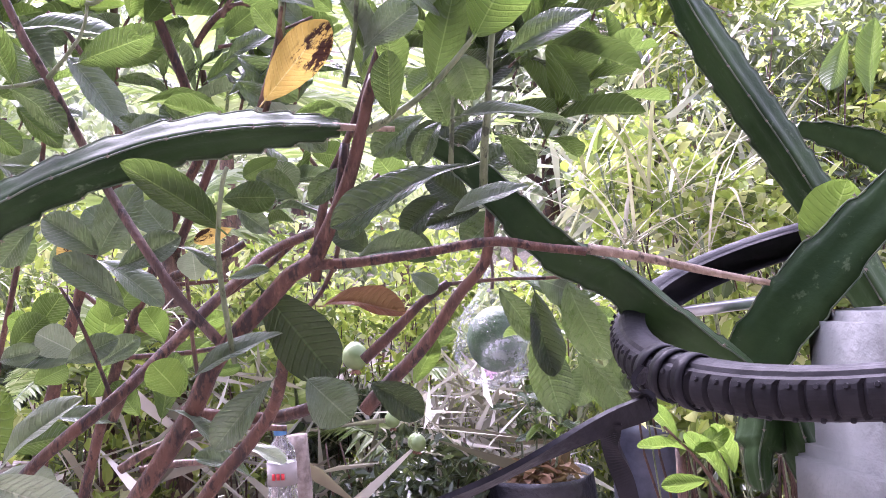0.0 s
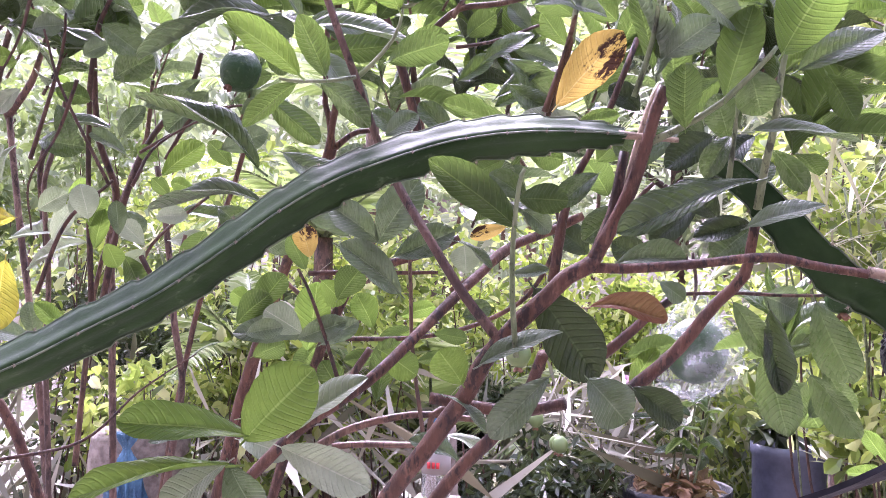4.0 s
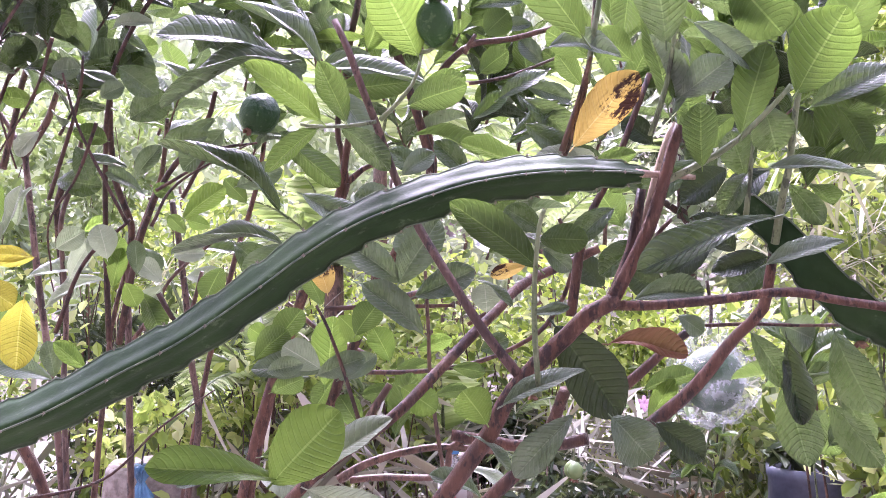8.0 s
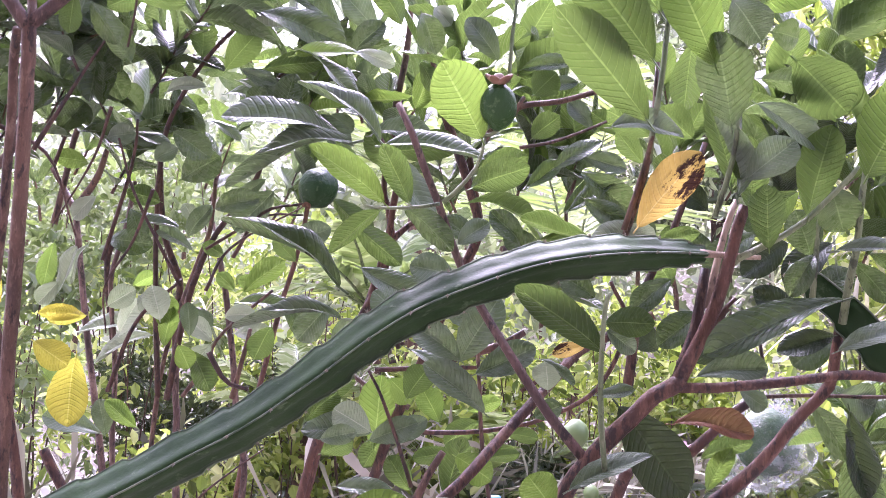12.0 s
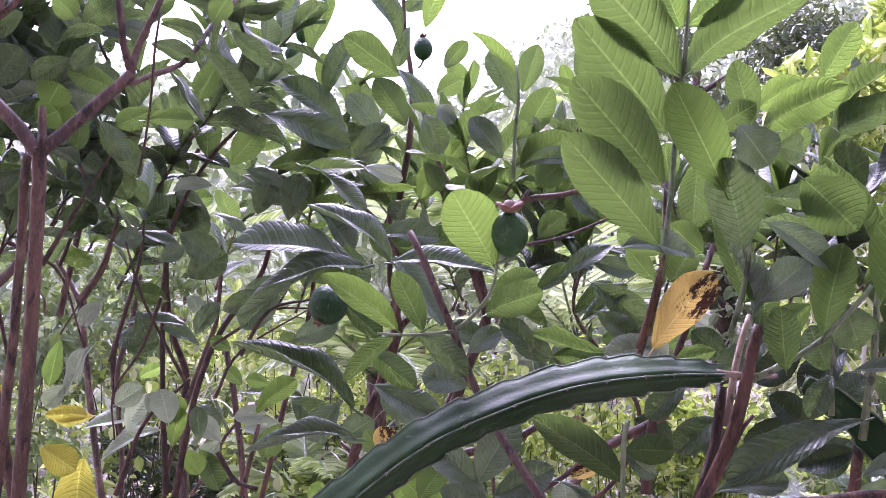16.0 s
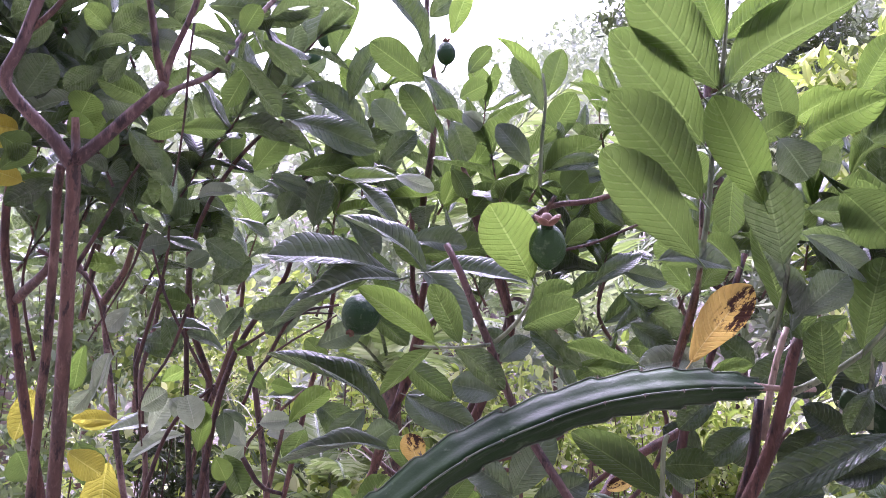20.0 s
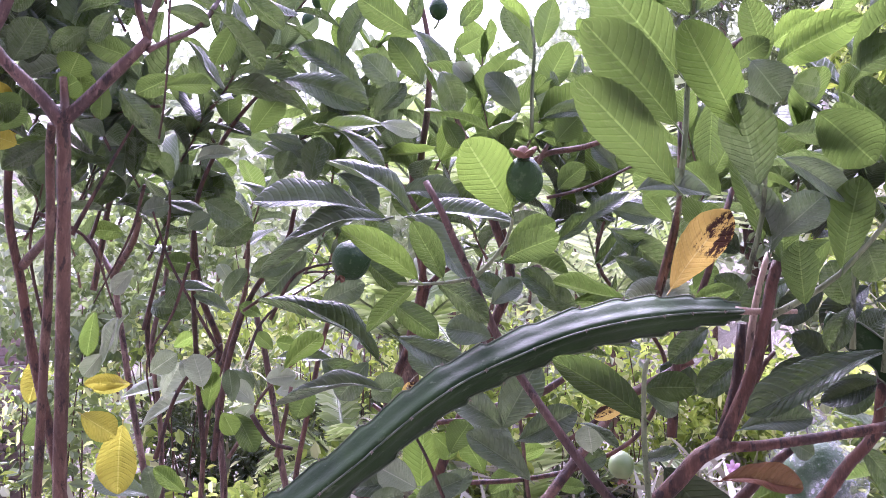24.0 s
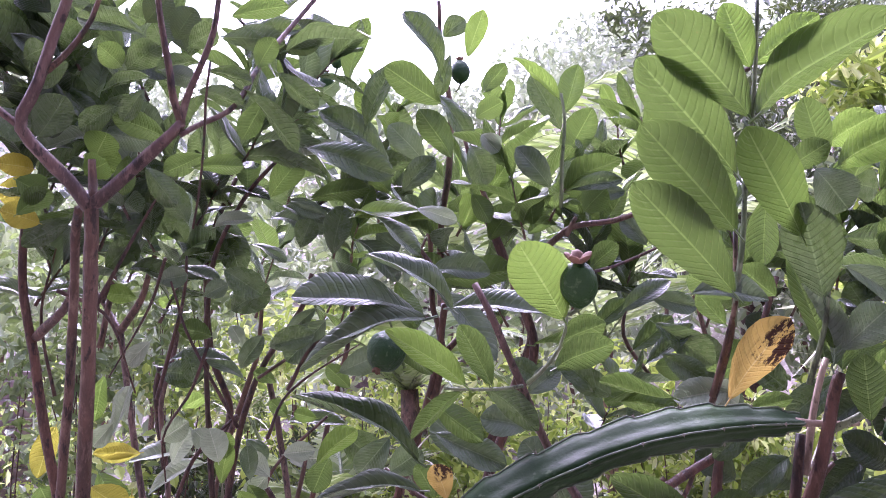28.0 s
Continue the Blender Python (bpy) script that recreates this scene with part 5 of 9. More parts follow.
leaf(A, "g", (-0.318, 0.870, 1.272), (-0.378, 0.854, 1.322), 0.035, (0.54, -0.74, 0.41))
leaf(A, "g", (-0.330, 0.885, 1.310), (-0.269, 0.896, 1.338), 0.037, (0.11, -0.98, 0.15))
leaf(A, "g", (-0.267, 0.877, 1.327), (-0.228, 0.887, 1.301), 0.021, (0.55, -0.58, 0.60))
leaf(A, "p", (-0.257, 0.901, 1.294), (-0.259, 0.899, 1.323), 0.034, (0.35, -0.94, -0.04))
leaf(A, "g", (-0.204, 0.841, 1.294), (-0.168, 0.848, 1.300), 0.016, (0.12, -0.91, 0.40))
leaf(A, "g", (-0.193, 0.839, 1.356), (-0.167, 0.846, 1.335), 0.022, (0.28, -0.96, 0.04))
leaf(A, "u", (-0.214, 0.931, 1.455), (-0.288, 0.915, 1.476), 0.035, (0.04, 0.71, 0.70))
leaf(A, "t", (-0.241, 0.975, 1.492), (-0.188, 0.983, 1.532), 0.030, (-0.13, -0.92, 0.37))
leaf(A, "t", (-0.222, 0.947, 1.500), (-0.178, 0.958, 1.470), 0.030, (0.22, -0.98, -0.03))
leaf(A, "g", (-0.188, 0.849, 1.556), (-0.118, 0.864, 1.546), 0.034, (0.19, -0.80, 0.57), shape=4)
leaf(A, "u", (-0.158, 0.888, 1.526), (-0.183, 0.880, 1.558), 0.026, (0.14, 0.94, 0.32))
leaf(A, "Y", (-0.163, 0.840, 1.455), (-0.102, 0.848, 1.527), 0.046, (-0.32, 0.93, 0.18), shape=2, label="yellowed leaf with dark brown blotches")
leaf(A, "u", (-0.146, 0.865, 1.440), (-0.104, 0.872, 1.452), 0.020, (-0.26, 0.92, 0.29))
leaf(A, "u", (-0.045, 0.835, 1.432), (-0.046, 0.830, 1.491), 0.035, (-0.27, -0.96, -0.05), shape=2)
leaf(A, "g", (-0.071, 0.837, 1.481), (-0.092, 0.828, 1.557), 0.035, (0.85, 0.45, 0.28))
leaf(A, "u", (-0.070, 0.836, 1.497), (-0.059, 0.835, 1.539), 0.023, (-0.19, 0.98, 0.06))
leaf(A, "g", (-0.064, 0.827, 1.496), (-0.019, 0.834, 1.532), 0.039, (0.06, -0.99, 0.12))
leaf(A, "u", (-0.008, 0.850, 1.463), (0.016, 0.851, 1.549), 0.043, (-0.10, 0.99, 0.04), shape=2)
leaf(A, "y", (0.034, 0.806, 1.491), (0.078, 0.811, 1.568), 0.063, (-0.17, 0.98, 0.04), shape=2)
leaf(A, "t", (0.032, 0.924, 1.573), (-0.057, 0.905, 1.578), 0.040, (-0.03, 0.40, 0.92))
leaf(A, "u", (0.034, 0.925, 1.568), (0.012, 0.916, 1.637), 0.036, (0.36, 0.90, 0.23))
leaf(A, "t", (0.063, 0.894, 1.497), (0.144, 0.908, 1.536), 0.040, (-0.06, -0.89, 0.45))
leaf(A, "u", (0.111, 0.995, 1.516), (0.142, 1.004, 1.468), 0.035, (0.32, 0.87, 0.37))
leaf(A, "g", (0.015, 0.847, 1.431), (0.114, 0.868, 1.423), 0.024, (0.19, -0.56, 0.81), shape=2)
leaf(A, "t", (0.020, 0.851, 1.386), (-0.105, 0.828, 1.334), 0.041, (-0.14, -0.80, 0.60), shape=2)
leaf(A, "g", (0.007, 0.810, 1.340), (0.074, 0.822, 1.361), 0.026, (-0.08, -0.73, 0.68), shape=2)
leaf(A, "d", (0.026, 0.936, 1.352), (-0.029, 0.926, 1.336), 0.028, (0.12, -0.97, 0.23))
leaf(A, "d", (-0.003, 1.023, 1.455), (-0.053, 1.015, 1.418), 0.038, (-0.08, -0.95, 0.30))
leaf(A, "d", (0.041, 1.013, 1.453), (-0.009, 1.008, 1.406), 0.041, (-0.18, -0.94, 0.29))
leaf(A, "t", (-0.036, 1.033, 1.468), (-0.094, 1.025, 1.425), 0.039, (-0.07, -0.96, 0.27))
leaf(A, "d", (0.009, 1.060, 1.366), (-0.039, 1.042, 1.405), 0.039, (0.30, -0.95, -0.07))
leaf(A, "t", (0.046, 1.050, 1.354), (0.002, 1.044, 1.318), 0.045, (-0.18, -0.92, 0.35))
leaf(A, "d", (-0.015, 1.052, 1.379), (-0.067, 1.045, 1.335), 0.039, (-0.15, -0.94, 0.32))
leaf(A, "t", (-0.092, 1.085, 1.377), (-0.146, 1.077, 1.338), 0.041, (-0.08, -0.95, 0.30))
leaf(A, "t", (-0.129, 1.070, 1.418), (-0.176, 1.063, 1.379), 0.034, (-0.08, -0.96, 0.25))
leaf(A, "t", (0.018, 1.006, 1.394), (0.061, 1.012, 1.423), 0.037, (-0.10, -0.93, 0.35))
leaf(A, "g", (-0.106, 0.962, 1.308), (-0.032, 0.977, 1.317), 0.033, (0.11, -0.86, 0.50))
leaf(A, "t", (0.049, 0.937, 1.426), (0.083, 0.946, 1.386), 0.028, (0.20, 0.90, 0.38))
leaf(A, "t", (-0.003, 0.854, 1.427), (-0.026, 0.852, 1.388), 0.026, (-0.17, -0.97, 0.17))
leaf(A, "o", (-0.132, 0.909, 1.263), (-0.053, 0.926, 1.252), 0.029, (0.28, -0.71, 0.65), shape=1, label="dried reddish-brown leaf")
leaf(A, "d", (-0.184, 0.877, 1.281), (-0.121, 0.895, 1.192), 0.063, (0.31, -0.95, 0.02), shape=2)
leaf(A, "g", (-0.227, 0.810, 1.210), (-0.152, 0.824, 1.242), 0.029, (-0.21, -0.63, 0.75), shape=2)
leaf(A, "y", (-0.242, 0.809, 1.191), (-0.264, 0.802, 1.222), 0.040, (-0.11, 0.99, 0.13))
leaf(A, "g", (-0.164, 0.824, 1.200), (-0.217, 0.817, 1.142), 0.034, (-0.10, -0.96, 0.24), shape=2)
leaf(A, "g", (-0.128, 0.811, 1.201), (-0.093, 0.820, 1.163), 0.048, (0.31, -0.95, 0.00), shape=5)
leaf(A, "d", (-0.087, 0.902, 1.185), (-0.039, 0.914, 1.150), 0.036, (0.32, -0.94, 0.12))
leaf(A, "g", (-0.265, 0.845, 1.175), (-0.225, 0.856, 1.141), 0.024, (0.64, -0.46, 0.62))
leaf(A, "t", (0.038, 1.148, 1.268), (0.083, 1.162, 1.201), 0.037, (0.18, -0.98, -0.08))
leaf(A, "d", (0.082, 1.158, 1.261), (0.100, 1.168, 1.154), 0.048, (0.27, -0.96, -0.05))
leaf(A, "t", (0.076, 1.160, 1.201), (0.108, 1.173, 1.102), 0.056, (0.27, 0.94, 0.21))
leaf(A, "t", (0.117, 1.062, 1.272), (0.160, 1.076, 1.181), 0.051, (-0.280, -0.920, -0.280))
leaf(A, "t", (0.133, 1.173, 1.179), (0.197, 1.191, 1.102), 0.045, (-0.410, -0.750, -0.520))
leaf(A, "u", (0.176, 1.492, 1.129), (0.215, 1.504, 1.066), 0.069, (0.17, 0.94, 0.29))
leaf(A, "u", (0.159, 1.483, 1.214), (0.220, 1.497, 1.205), 0.037, (-0.18, 0.97, 0.19))
leaf(A, "u", (-0.091, 1.229, 1.187), (-0.023, 1.241, 1.210), 0.032, (-0.29, 0.89, 0.35))
leaf(A, "y", (-0.084, 1.233, 1.145), (-0.050, 1.236, 1.202), 0.031, (-0.12, 0.99, 0.01))
leaf(A, "g", (0.090, 1.261, 1.276), (0.135, 1.271, 1.257), 0.055, (0.25, -0.97, 0.06))
leaf(A, "g", (-0.057, 1.025, 1.290), (-0.029, 1.032, 1.271), 0.026, (0.26, -0.96, 0.04))
leaf(A, "u", (-0.152, 0.805, 1.550), (-0.233, 0.769, 1.653), 0.060, (0.08, 0.92, 0.38), shape=2)
leaf(A, "u", (-0.146, 0.798, 1.605), (-0.222, 0.764, 1.706), 0.065, (0.12, 0.91, 0.40), shape=0)
leaf(A, "y", (-0.092, 0.792, 1.595), (-0.132, 0.768, 1.693), 0.055, (0.25, 0.91, 0.33), shape=2)
leaf(A, "u", (-0.138, 0.853, 1.669), (-0.222, 0.815, 1.785), 0.068, (0.16, 0.90, 0.41))
leaf(A, "u", (-0.123, 0.819, 1.715), (-0.201, 0.784, 1.815), 0.068, (0.19, 0.87, 0.45))
leaf(A, "u", (-0.117, 0.810, 1.715), (0.018, 0.831, 1.800), 0.071, (-0.45, 0.70, 0.55), shape=1)
leaf(A, "y", (-0.119, 0.813, 1.761), (-0.139, 0.799, 1.822), 0.037, (0.29, 0.91, 0.30))
leaf(A, "y", (-0.114, 0.814, 1.764), (-0.053, 0.822, 1.807), 0.034, (-0.34, 0.89, 0.30))
leaf(A, "t", (-0.078, 0.804, 1.541), (-0.091, 0.788, 1.625), 0.056, (0.30, 0.93, 0.22), shape=2)
leaf(A, "g", (-0.076, 0.787, 1.653), (-0.051, 0.799, 1.617), 0.045, (0.11, -0.97, -0.24))
leaf(A, "y", (-0.047, 0.845, 1.666), (0.035, 0.860, 1.705), 0.046, (-0.29, 0.92, 0.26))
leaf(A, "y", (-0.045, 0.893, 1.699), (0.003, 0.901, 1.726), 0.038, (-0.29, 0.92, 0.25))
leaf(A, "u", (-0.055, 0.873, 1.676), (-0.069, 0.860, 1.740), 0.036, (0.33, 0.91, 0.26))
leaf(A, "u", (-0.094, 0.844, 1.666), (-0.052, 0.850, 1.691), 0.029, (-0.29, 0.92, 0.24))
leaf(A, "y", (0.019, 0.905, 1.723), (0.058, 0.906, 1.785), 0.036, (-0.15, 0.98, 0.09))
leaf(A, "t", (-0.044, 0.866, 1.601), (0.017, 0.882, 1.597), 0.028, (-0.16, 0.78, 0.60))
leaf(A, "u", (-0.015, 0.850, 1.613), (0.034, 0.870, 1.563), 0.060, (0.15, 0.86, 0.49))
leaf(A, "g", (-0.050, 0.848, 1.572), (0.010, 0.869, 1.529), 0.034, (0.37, -0.93, 0.05))
leaf(A, "g", (-0.007, 0.969, 1.599), (0.021, 0.980, 1.574), 0.037, (0.18, -0.96, -0.21))
leaf(A, "u", (-0.150, 0.868, 1.550), (-0.191, 0.854, 1.574), 0.032, (-0.07, 0.91, 0.40))
leaf(A, "t", (-0.228, 0.975, 1.535), (-0.170, 0.997, 1.487), 0.037, (0.31, -0.95, -0.05))
leaf(A, "t", (-0.269, 1.066, 1.557), (-0.209, 1.076, 1.591), 0.031, (-0.07, -0.91, 0.40))
leaf(A, "u", (-0.108, 0.899, 1.552), (-0.140, 0.886, 1.582), 0.035, (0.03, 0.91, 0.42))
leaf(A, "u", (-0.073, 0.874, 1.498), (-0.098, 0.854, 1.586), 0.041, (0.63, 0.70, 0.33))
leaf(A, "u", (-0.053, 0.903, 1.477), (-0.055, 0.894, 1.532), 0.034, (0.33, 0.93, 0.16))
leaf(A, "u", (-0.004, 0.932, 1.499), (-0.039, 0.928, 1.471), 0.035, (-0.16, 0.99, 0.03))
leaf(A, "t", (0.001, 0.902, 1.431), (-0.013, 0.892, 1.475), 0.039, (0.07, -0.98, -0.20))
leaf(A, "t", (0.015, 0.875, 1.495), (0.029, 0.885, 1.452), 0.044, (0.04, -0.98, -0.21))
leaf(A, "t", (-0.029, 0.902, 1.659), (-0.002, 0.910, 1.653), 0.035, (0.24, -0.96, -0.13))
leaf(A, "u", (-0.106, 0.905, 1.654), (-0.116, 0.913, 1.584), 0.036, (-0.13, 0.98, 0.13))
leaf(A, "g", (-0.234, 1.072, 1.572), (-0.180, 1.088, 1.557), 0.029, (0.29, -0.96, 0.02))
leaf(A, "g", (-0.203, 0.989, 1.484), (-0.143, 1.012, 1.432), 0.039, (0.32, -0.95, -0.04))
leaf(A, "u", (-0.322, 0.851, 1.513), (-0.273, 0.860, 1.533), 0.033, (-0.27, 0.93, 0.24))
leaf(A, "u", (-0.268, 0.925, 1.453), (-0.210, 0.941, 1.443), 0.030, (-0.22, 0.95, 0.23))
leaf(A, "p", (-0.179, 0.945, 1.469), (-0.150, 0.956, 1.445), 0.037, (0.32, -0.95, -0.05))
branch(A, "twig", "brown", 0.0037, 0.0021, (0.363, 1.389, 0.925), (0.309, 1.382, 1.002), (0.266, 1.377, 1.050))
leaf(A, "y", (0.317, 1.383, 1.003), (0.225, 1.375, 1.025), 0.042, (0.09, 0.75, 0.65))
leaf(A, "y", (0.285, 1.379, 1.028), (0.247, 1.374, 1.085), 0.030, (0.27, 0.93, 0.26))
leaf(A, "y", (0.356, 1.387, 0.952), (0.296, 1.380, 1.040), 0.047, (0.49, 0.78, 0.40))
leaf(A, "y", (0.366, 1.387, 0.976), (0.338, 1.382, 1.051), 0.035, (0.40, 0.89, 0.20))
leaf(A, "y", (0.324, 1.384, 0.968), (0.257, 1.379, 0.963), 0.031, (-0.07, 1.00, -0.05))
leaf(A, "y", (0.309, 1.382, 1.011), (0.361, 1.385, 1.041), 0.034, (-0.01, 1.00, -0.08))
leaf(A, "t", (0.173, 1.368, 1.101), (0.217, 1.370, 1.148), 0.039, (-0.05, 1.00, 0.01))
leaf(A, "t", (0.167, 1.366, 1.151), (0.139, 1.366, 1.086), 0.051, (-0.07, 1.00, 0.03))
leaf(A, "t", (0.193, 1.367, 1.175), (0.231, 1.372, 1.106), 0.042, (-0.190, -0.970, -0.180))
leaf(A, "t", (0.144, 1.363, 1.186), (0.179, 1.364, 1.217), 0.034, (-0.09, 0.99, 0.05))
leaf(A, "t", (-0.147, 1.277, 1.491), (-0.191, 1.261, 1.525), 0.040, (0.33, -0.94, -0.04))
leaf(A, "t", (-0.070, 1.262, 1.450), (-0.112, 1.245, 1.490), 0.044, (0.30, -0.95, -0.09))
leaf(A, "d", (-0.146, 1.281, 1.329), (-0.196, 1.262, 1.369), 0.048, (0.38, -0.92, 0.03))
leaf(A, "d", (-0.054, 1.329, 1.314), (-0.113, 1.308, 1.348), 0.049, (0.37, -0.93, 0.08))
leaf(A, "t", (0.007, 1.235, 1.484), (-0.034, 1.220, 1.515), 0.038, (0.28, -0.95, -0.10))
leaf(A, "t", (0.032, 1.192, 1.540), (0.008, 1.179, 1.583), 0.044, (0.12, -0.97, -0.22))
leaf(A, "u", (-0.262, 1.119, 1.510), (-0.210, 1.127, 1.550), 0.034, (-0.00, -0.98, 0.19))
leaf(A, "t", (-0.297, 1.160, 1.453), (-0.345, 1.143, 1.485), 0.038, (0.38, -0.92, 0.07))
leaf(A, "t", (-0.230, 1.227, 1.403), (-0.280, 1.209, 1.436), 0.039, (0.38, -0.92, 0.07))
leaf(A, "t", (-0.379, 1.115, 1.472), (-0.419, 1.100, 1.503), 0.034, (0.40, -0.91, 0.07))
leaf(A, "u", (-0.308, 1.102, 1.541), (-0.264, 1.109, 1.574), 0.029, (0.03, -0.99, 0.15))
leaf(A, "d", (0.019, 1.313, 1.547), (0.077, 1.319, 1.607), 0.049, (-0.15, -0.96, 0.25))
leaf(A, "d", (-0.079, 1.187, 1.517), (-0.119, 1.172, 1.547), 0.037, (0.29, -0.95, -0.09))
leaf(A, "p", (-0.156, 0.956, 1.459), (-0.215, 0.941, 1.453), 0.038, (0.21, -0.94, 0.25))
leaf(A, "g", (-0.460, 0.831, 1.551), (-0.583, 0.797, 1.574), 0.057, (0.29, -0.51, 0.81), shape=0)
leaf(A, "g", (-0.446, 0.815, 1.546), (-0.572, 0.791, 1.497), 0.060, (-0.15, -0.67, 0.72), shape=1)
leaf(A, "g", (-0.432, 0.869, 1.558), (-0.517, 0.839, 1.618), 0.047, (0.60, -0.55, 0.58))
leaf(A, "g", (-0.444, 0.917, 1.563), (-0.333, 0.947, 1.548), 0.051, (0.26, -0.62, 0.74), shape=0)
leaf(A, "g", (-0.558, 0.922, 1.685), (-0.488, 0.948, 1.629), 0.041, (0.62, -0.60, 0.51))
leaf(A, "y", (-0.559, 0.923, 1.677), (-0.484, 0.942, 1.680), 0.034, (0.16, -0.77, 0.61))
leaf(A, "p", (-0.487, 0.941, 1.682), (-0.443, 0.954, 1.666), 0.023, (0.29, -0.96, -0.01))
leaf(A, "g", (-0.473, 0.930, 1.425), (-0.400, 0.954, 1.386), 0.039, (0.40, -0.90, 0.18))
leaf(A, "g", (-0.387, 1.050, 1.463), (-0.348, 1.056, 1.490), 0.033, (0.05, -0.99, 0.13))
leaf(A, "t", (-0.308, 1.070, 1.461), (-0.347, 1.054, 1.504), 0.033, (0.37, -0.93, -0.01))
leaf(A, "g", (-0.392, 1.055, 1.421), (-0.446, 1.039, 1.436), 0.043, (0.32, -0.93, 0.19))
Bt = thing("guava_tree", (-0.95, 0.92, 0), "guava tree with two smooth purple-brown trunks and a wide fork", "tree", "guava trees")
branch(Bt, "trunk", "brown", 0.0098, 0.0090, (-0.934, 0.918, -0.208), (-0.930, 0.915, -0.008), (-0.927, 0.911, 0.192), (-0.922, 0.906, 0.391), (-0.915, 0.900, 0.591), (-0.908, 0.892, 0.791), (-0.900, 0.884, 0.959), (-0.891, 0.875, 1.098), (-0.883, 0.867, 1.214), (-0.874, 0.857, 1.310), (-0.862, 0.846, 1.406), (-0.845, 0.827, 1.495), (-0.833, 0.813, 1.609), (-0.827, 0.807, 1.660), (-0.825, 0.802, 1.695))
branch(Bt, "trunk", "brown", 0.0078, 0.0059, (-1.013, 0.938, -0.035), (-1.008, 0.935, 0.165), (-1.000, 0.931, 0.365), (-0.992, 0.925, 0.564), (-0.980, 0.918, 0.764), (-0.968, 0.910, 0.939), (-0.956, 0.903, 1.084), (-0.943, 0.894, 1.205), (-0.929, 0.886, 1.305), (-0.912, 0.875, 1.405), (-0.897, 0.865, 1.498), (-0.883, 0.851, 1.618), (-0.870, 0.836, 1.669), (-0.852, 0.816, 1.695))
branch(Bt, "limb", "mauve", 0.0090, 0.0063, (-0.827, 0.802, 1.690), (-0.842, 0.784, 1.721), (-0.858, 0.766, 1.743), (-0.873, 0.746, 1.777), (-0.854, 0.745, 1.817), (-0.836, 0.752, 1.876), (-0.819, 0.750, 1.913), (-0.800, 0.745, 1.984))
branch(Bt, "limb", "mauve", 0.0056, 0.0042, (-0.871, 0.748, 1.772), (-0.902, 0.736, 1.799), (-0.950, 0.728, 1.844), (-0.987, 0.729, 1.916))
branch(Bt, "limb", "brown", 0.0044, 0.0025, (-0.857, 0.753, 1.830), (-0.831, 0.757, 1.850), (-0.808, 0.759, 1.874), (-0.789, 0.759, 1.904), (-0.761, 0.755, 1.978))
branch(Bt, "limb", "mauve", 0.0090, 0.0064, (-0.826, 0.802, 1.691), (-0.792, 0.807, 1.719), (-0.756, 0.811, 1.748), (-0.734, 0.814, 1.766), (-0.720, 0.816, 1.780))
branch(Bt, "limb", "mauve", 0.0051, 0.0032, (-0.723, 0.816, 1.772), (-0.714, 0.814, 1.803), (-0.697, 0.813, 1.835), (-0.679, 0.812, 1.873), (-0.670, 0.809, 1.910), (-0.657, 0.800, 1.993))
branch(Bt, "limb", "mauve", 0.0042, 0.0035, (-0.722, 0.817, 1.766), (-0.707, 0.839, 1.784), (-0.685, 0.872, 1.810), (-0.676, 0.917, 1.872), (-0.661, 0.964, 1.931), (-0.623, 1.014, 2.012), (-0.556, 1.020, 2.083))
branch(Bt, "limb", "brown", 0.0058, 0.0032, (-0.720, 0.816, 1.778), (-0.727, 0.809, 1.810), (-0.729, 0.805, 1.839), (-0.733, 0.797, 1.886), (-0.735, 0.790, 1.931), (-0.735, 0.780, 1.994))
branch(Bt, "limb", "brown", 0.0058, 0.0049, (-0.829, 0.811, 1.700), (-0.834, 0.816, 1.729), (-0.833, 0.813, 1.749))
branch(Bt, "limb", "red", 0.0122, 0.0060, (-1.056, 1.260, -0.076), (-1.060, 1.252, 0.124), (-1.067, 1.243, 0.324), (-1.074, 1.231, 0.523), (-1.084, 1.217, 0.722), (-1.096, 1.199, 0.921), (-1.110, 1.177, 1.111), (-1.125, 1.155, 1.269), (-1.143, 1.127, 1.428), (-1.150, 1.107, 1.548), (-1.155, 1.098, 1.599), (-1.157, 1.085, 1.685), (-1.141, 1.074, 1.787), (-1.148, 1.055, 1.899), (-1.164, 1.037, 1.993))
branch(Bt, "limb", "brown", 0.0086, 0.0058, (-1.144, 1.105, 1.573), (-1.066, 1.067, 1.609), (-1.048, 1.065, 1.650))
branch(Bt, "limb", "dark", 0.0018, 0.0015, (-0.659, 0.772, 1.827), (-0.667, 0.776, 1.785), (-0.672, 0.781, 1.743), (-0.682, 0.787, 1.689), (-0.691, 0.790, 1.653))
leaf(Bt, "y", (-0.859, 0.854, 1.763), (-0.843, 0.854, 1.792), 0.045, (-0.67, 0.63, 0.39))
leaf(Bt, "t", (-0.941, 0.917, 1.708), (-1.005, 0.906, 1.675), 0.036, (-0.40, 0.75, 0.53))
leaf(Bt, "g", (-0.926, 0.953, 1.828), (-0.861, 0.972, 1.811), 0.039, (-0.16, 0.90, 0.40))
leaf(Bt, "y", (-0.850, 0.823, 1.735), (-0.824, 0.828, 1.748), 0.040, (-0.40, 0.73, 0.55))
leaf(Bt, "u", (-0.921, 0.799, 1.691), (-0.881, 0.806, 1.716), 0.033, (-0.46, 0.70, 0.55))
leaf(Bt, "u", (-0.919, 0.794, 1.730), (-0.888, 0.805, 1.710), 0.040, (-0.21, 0.96, 0.19))
leaf(Bt, "t", (-0.697, 0.833, 1.842), (-0.649, 0.847, 1.827), 0.023, (-0.08, 0.83, 0.55))
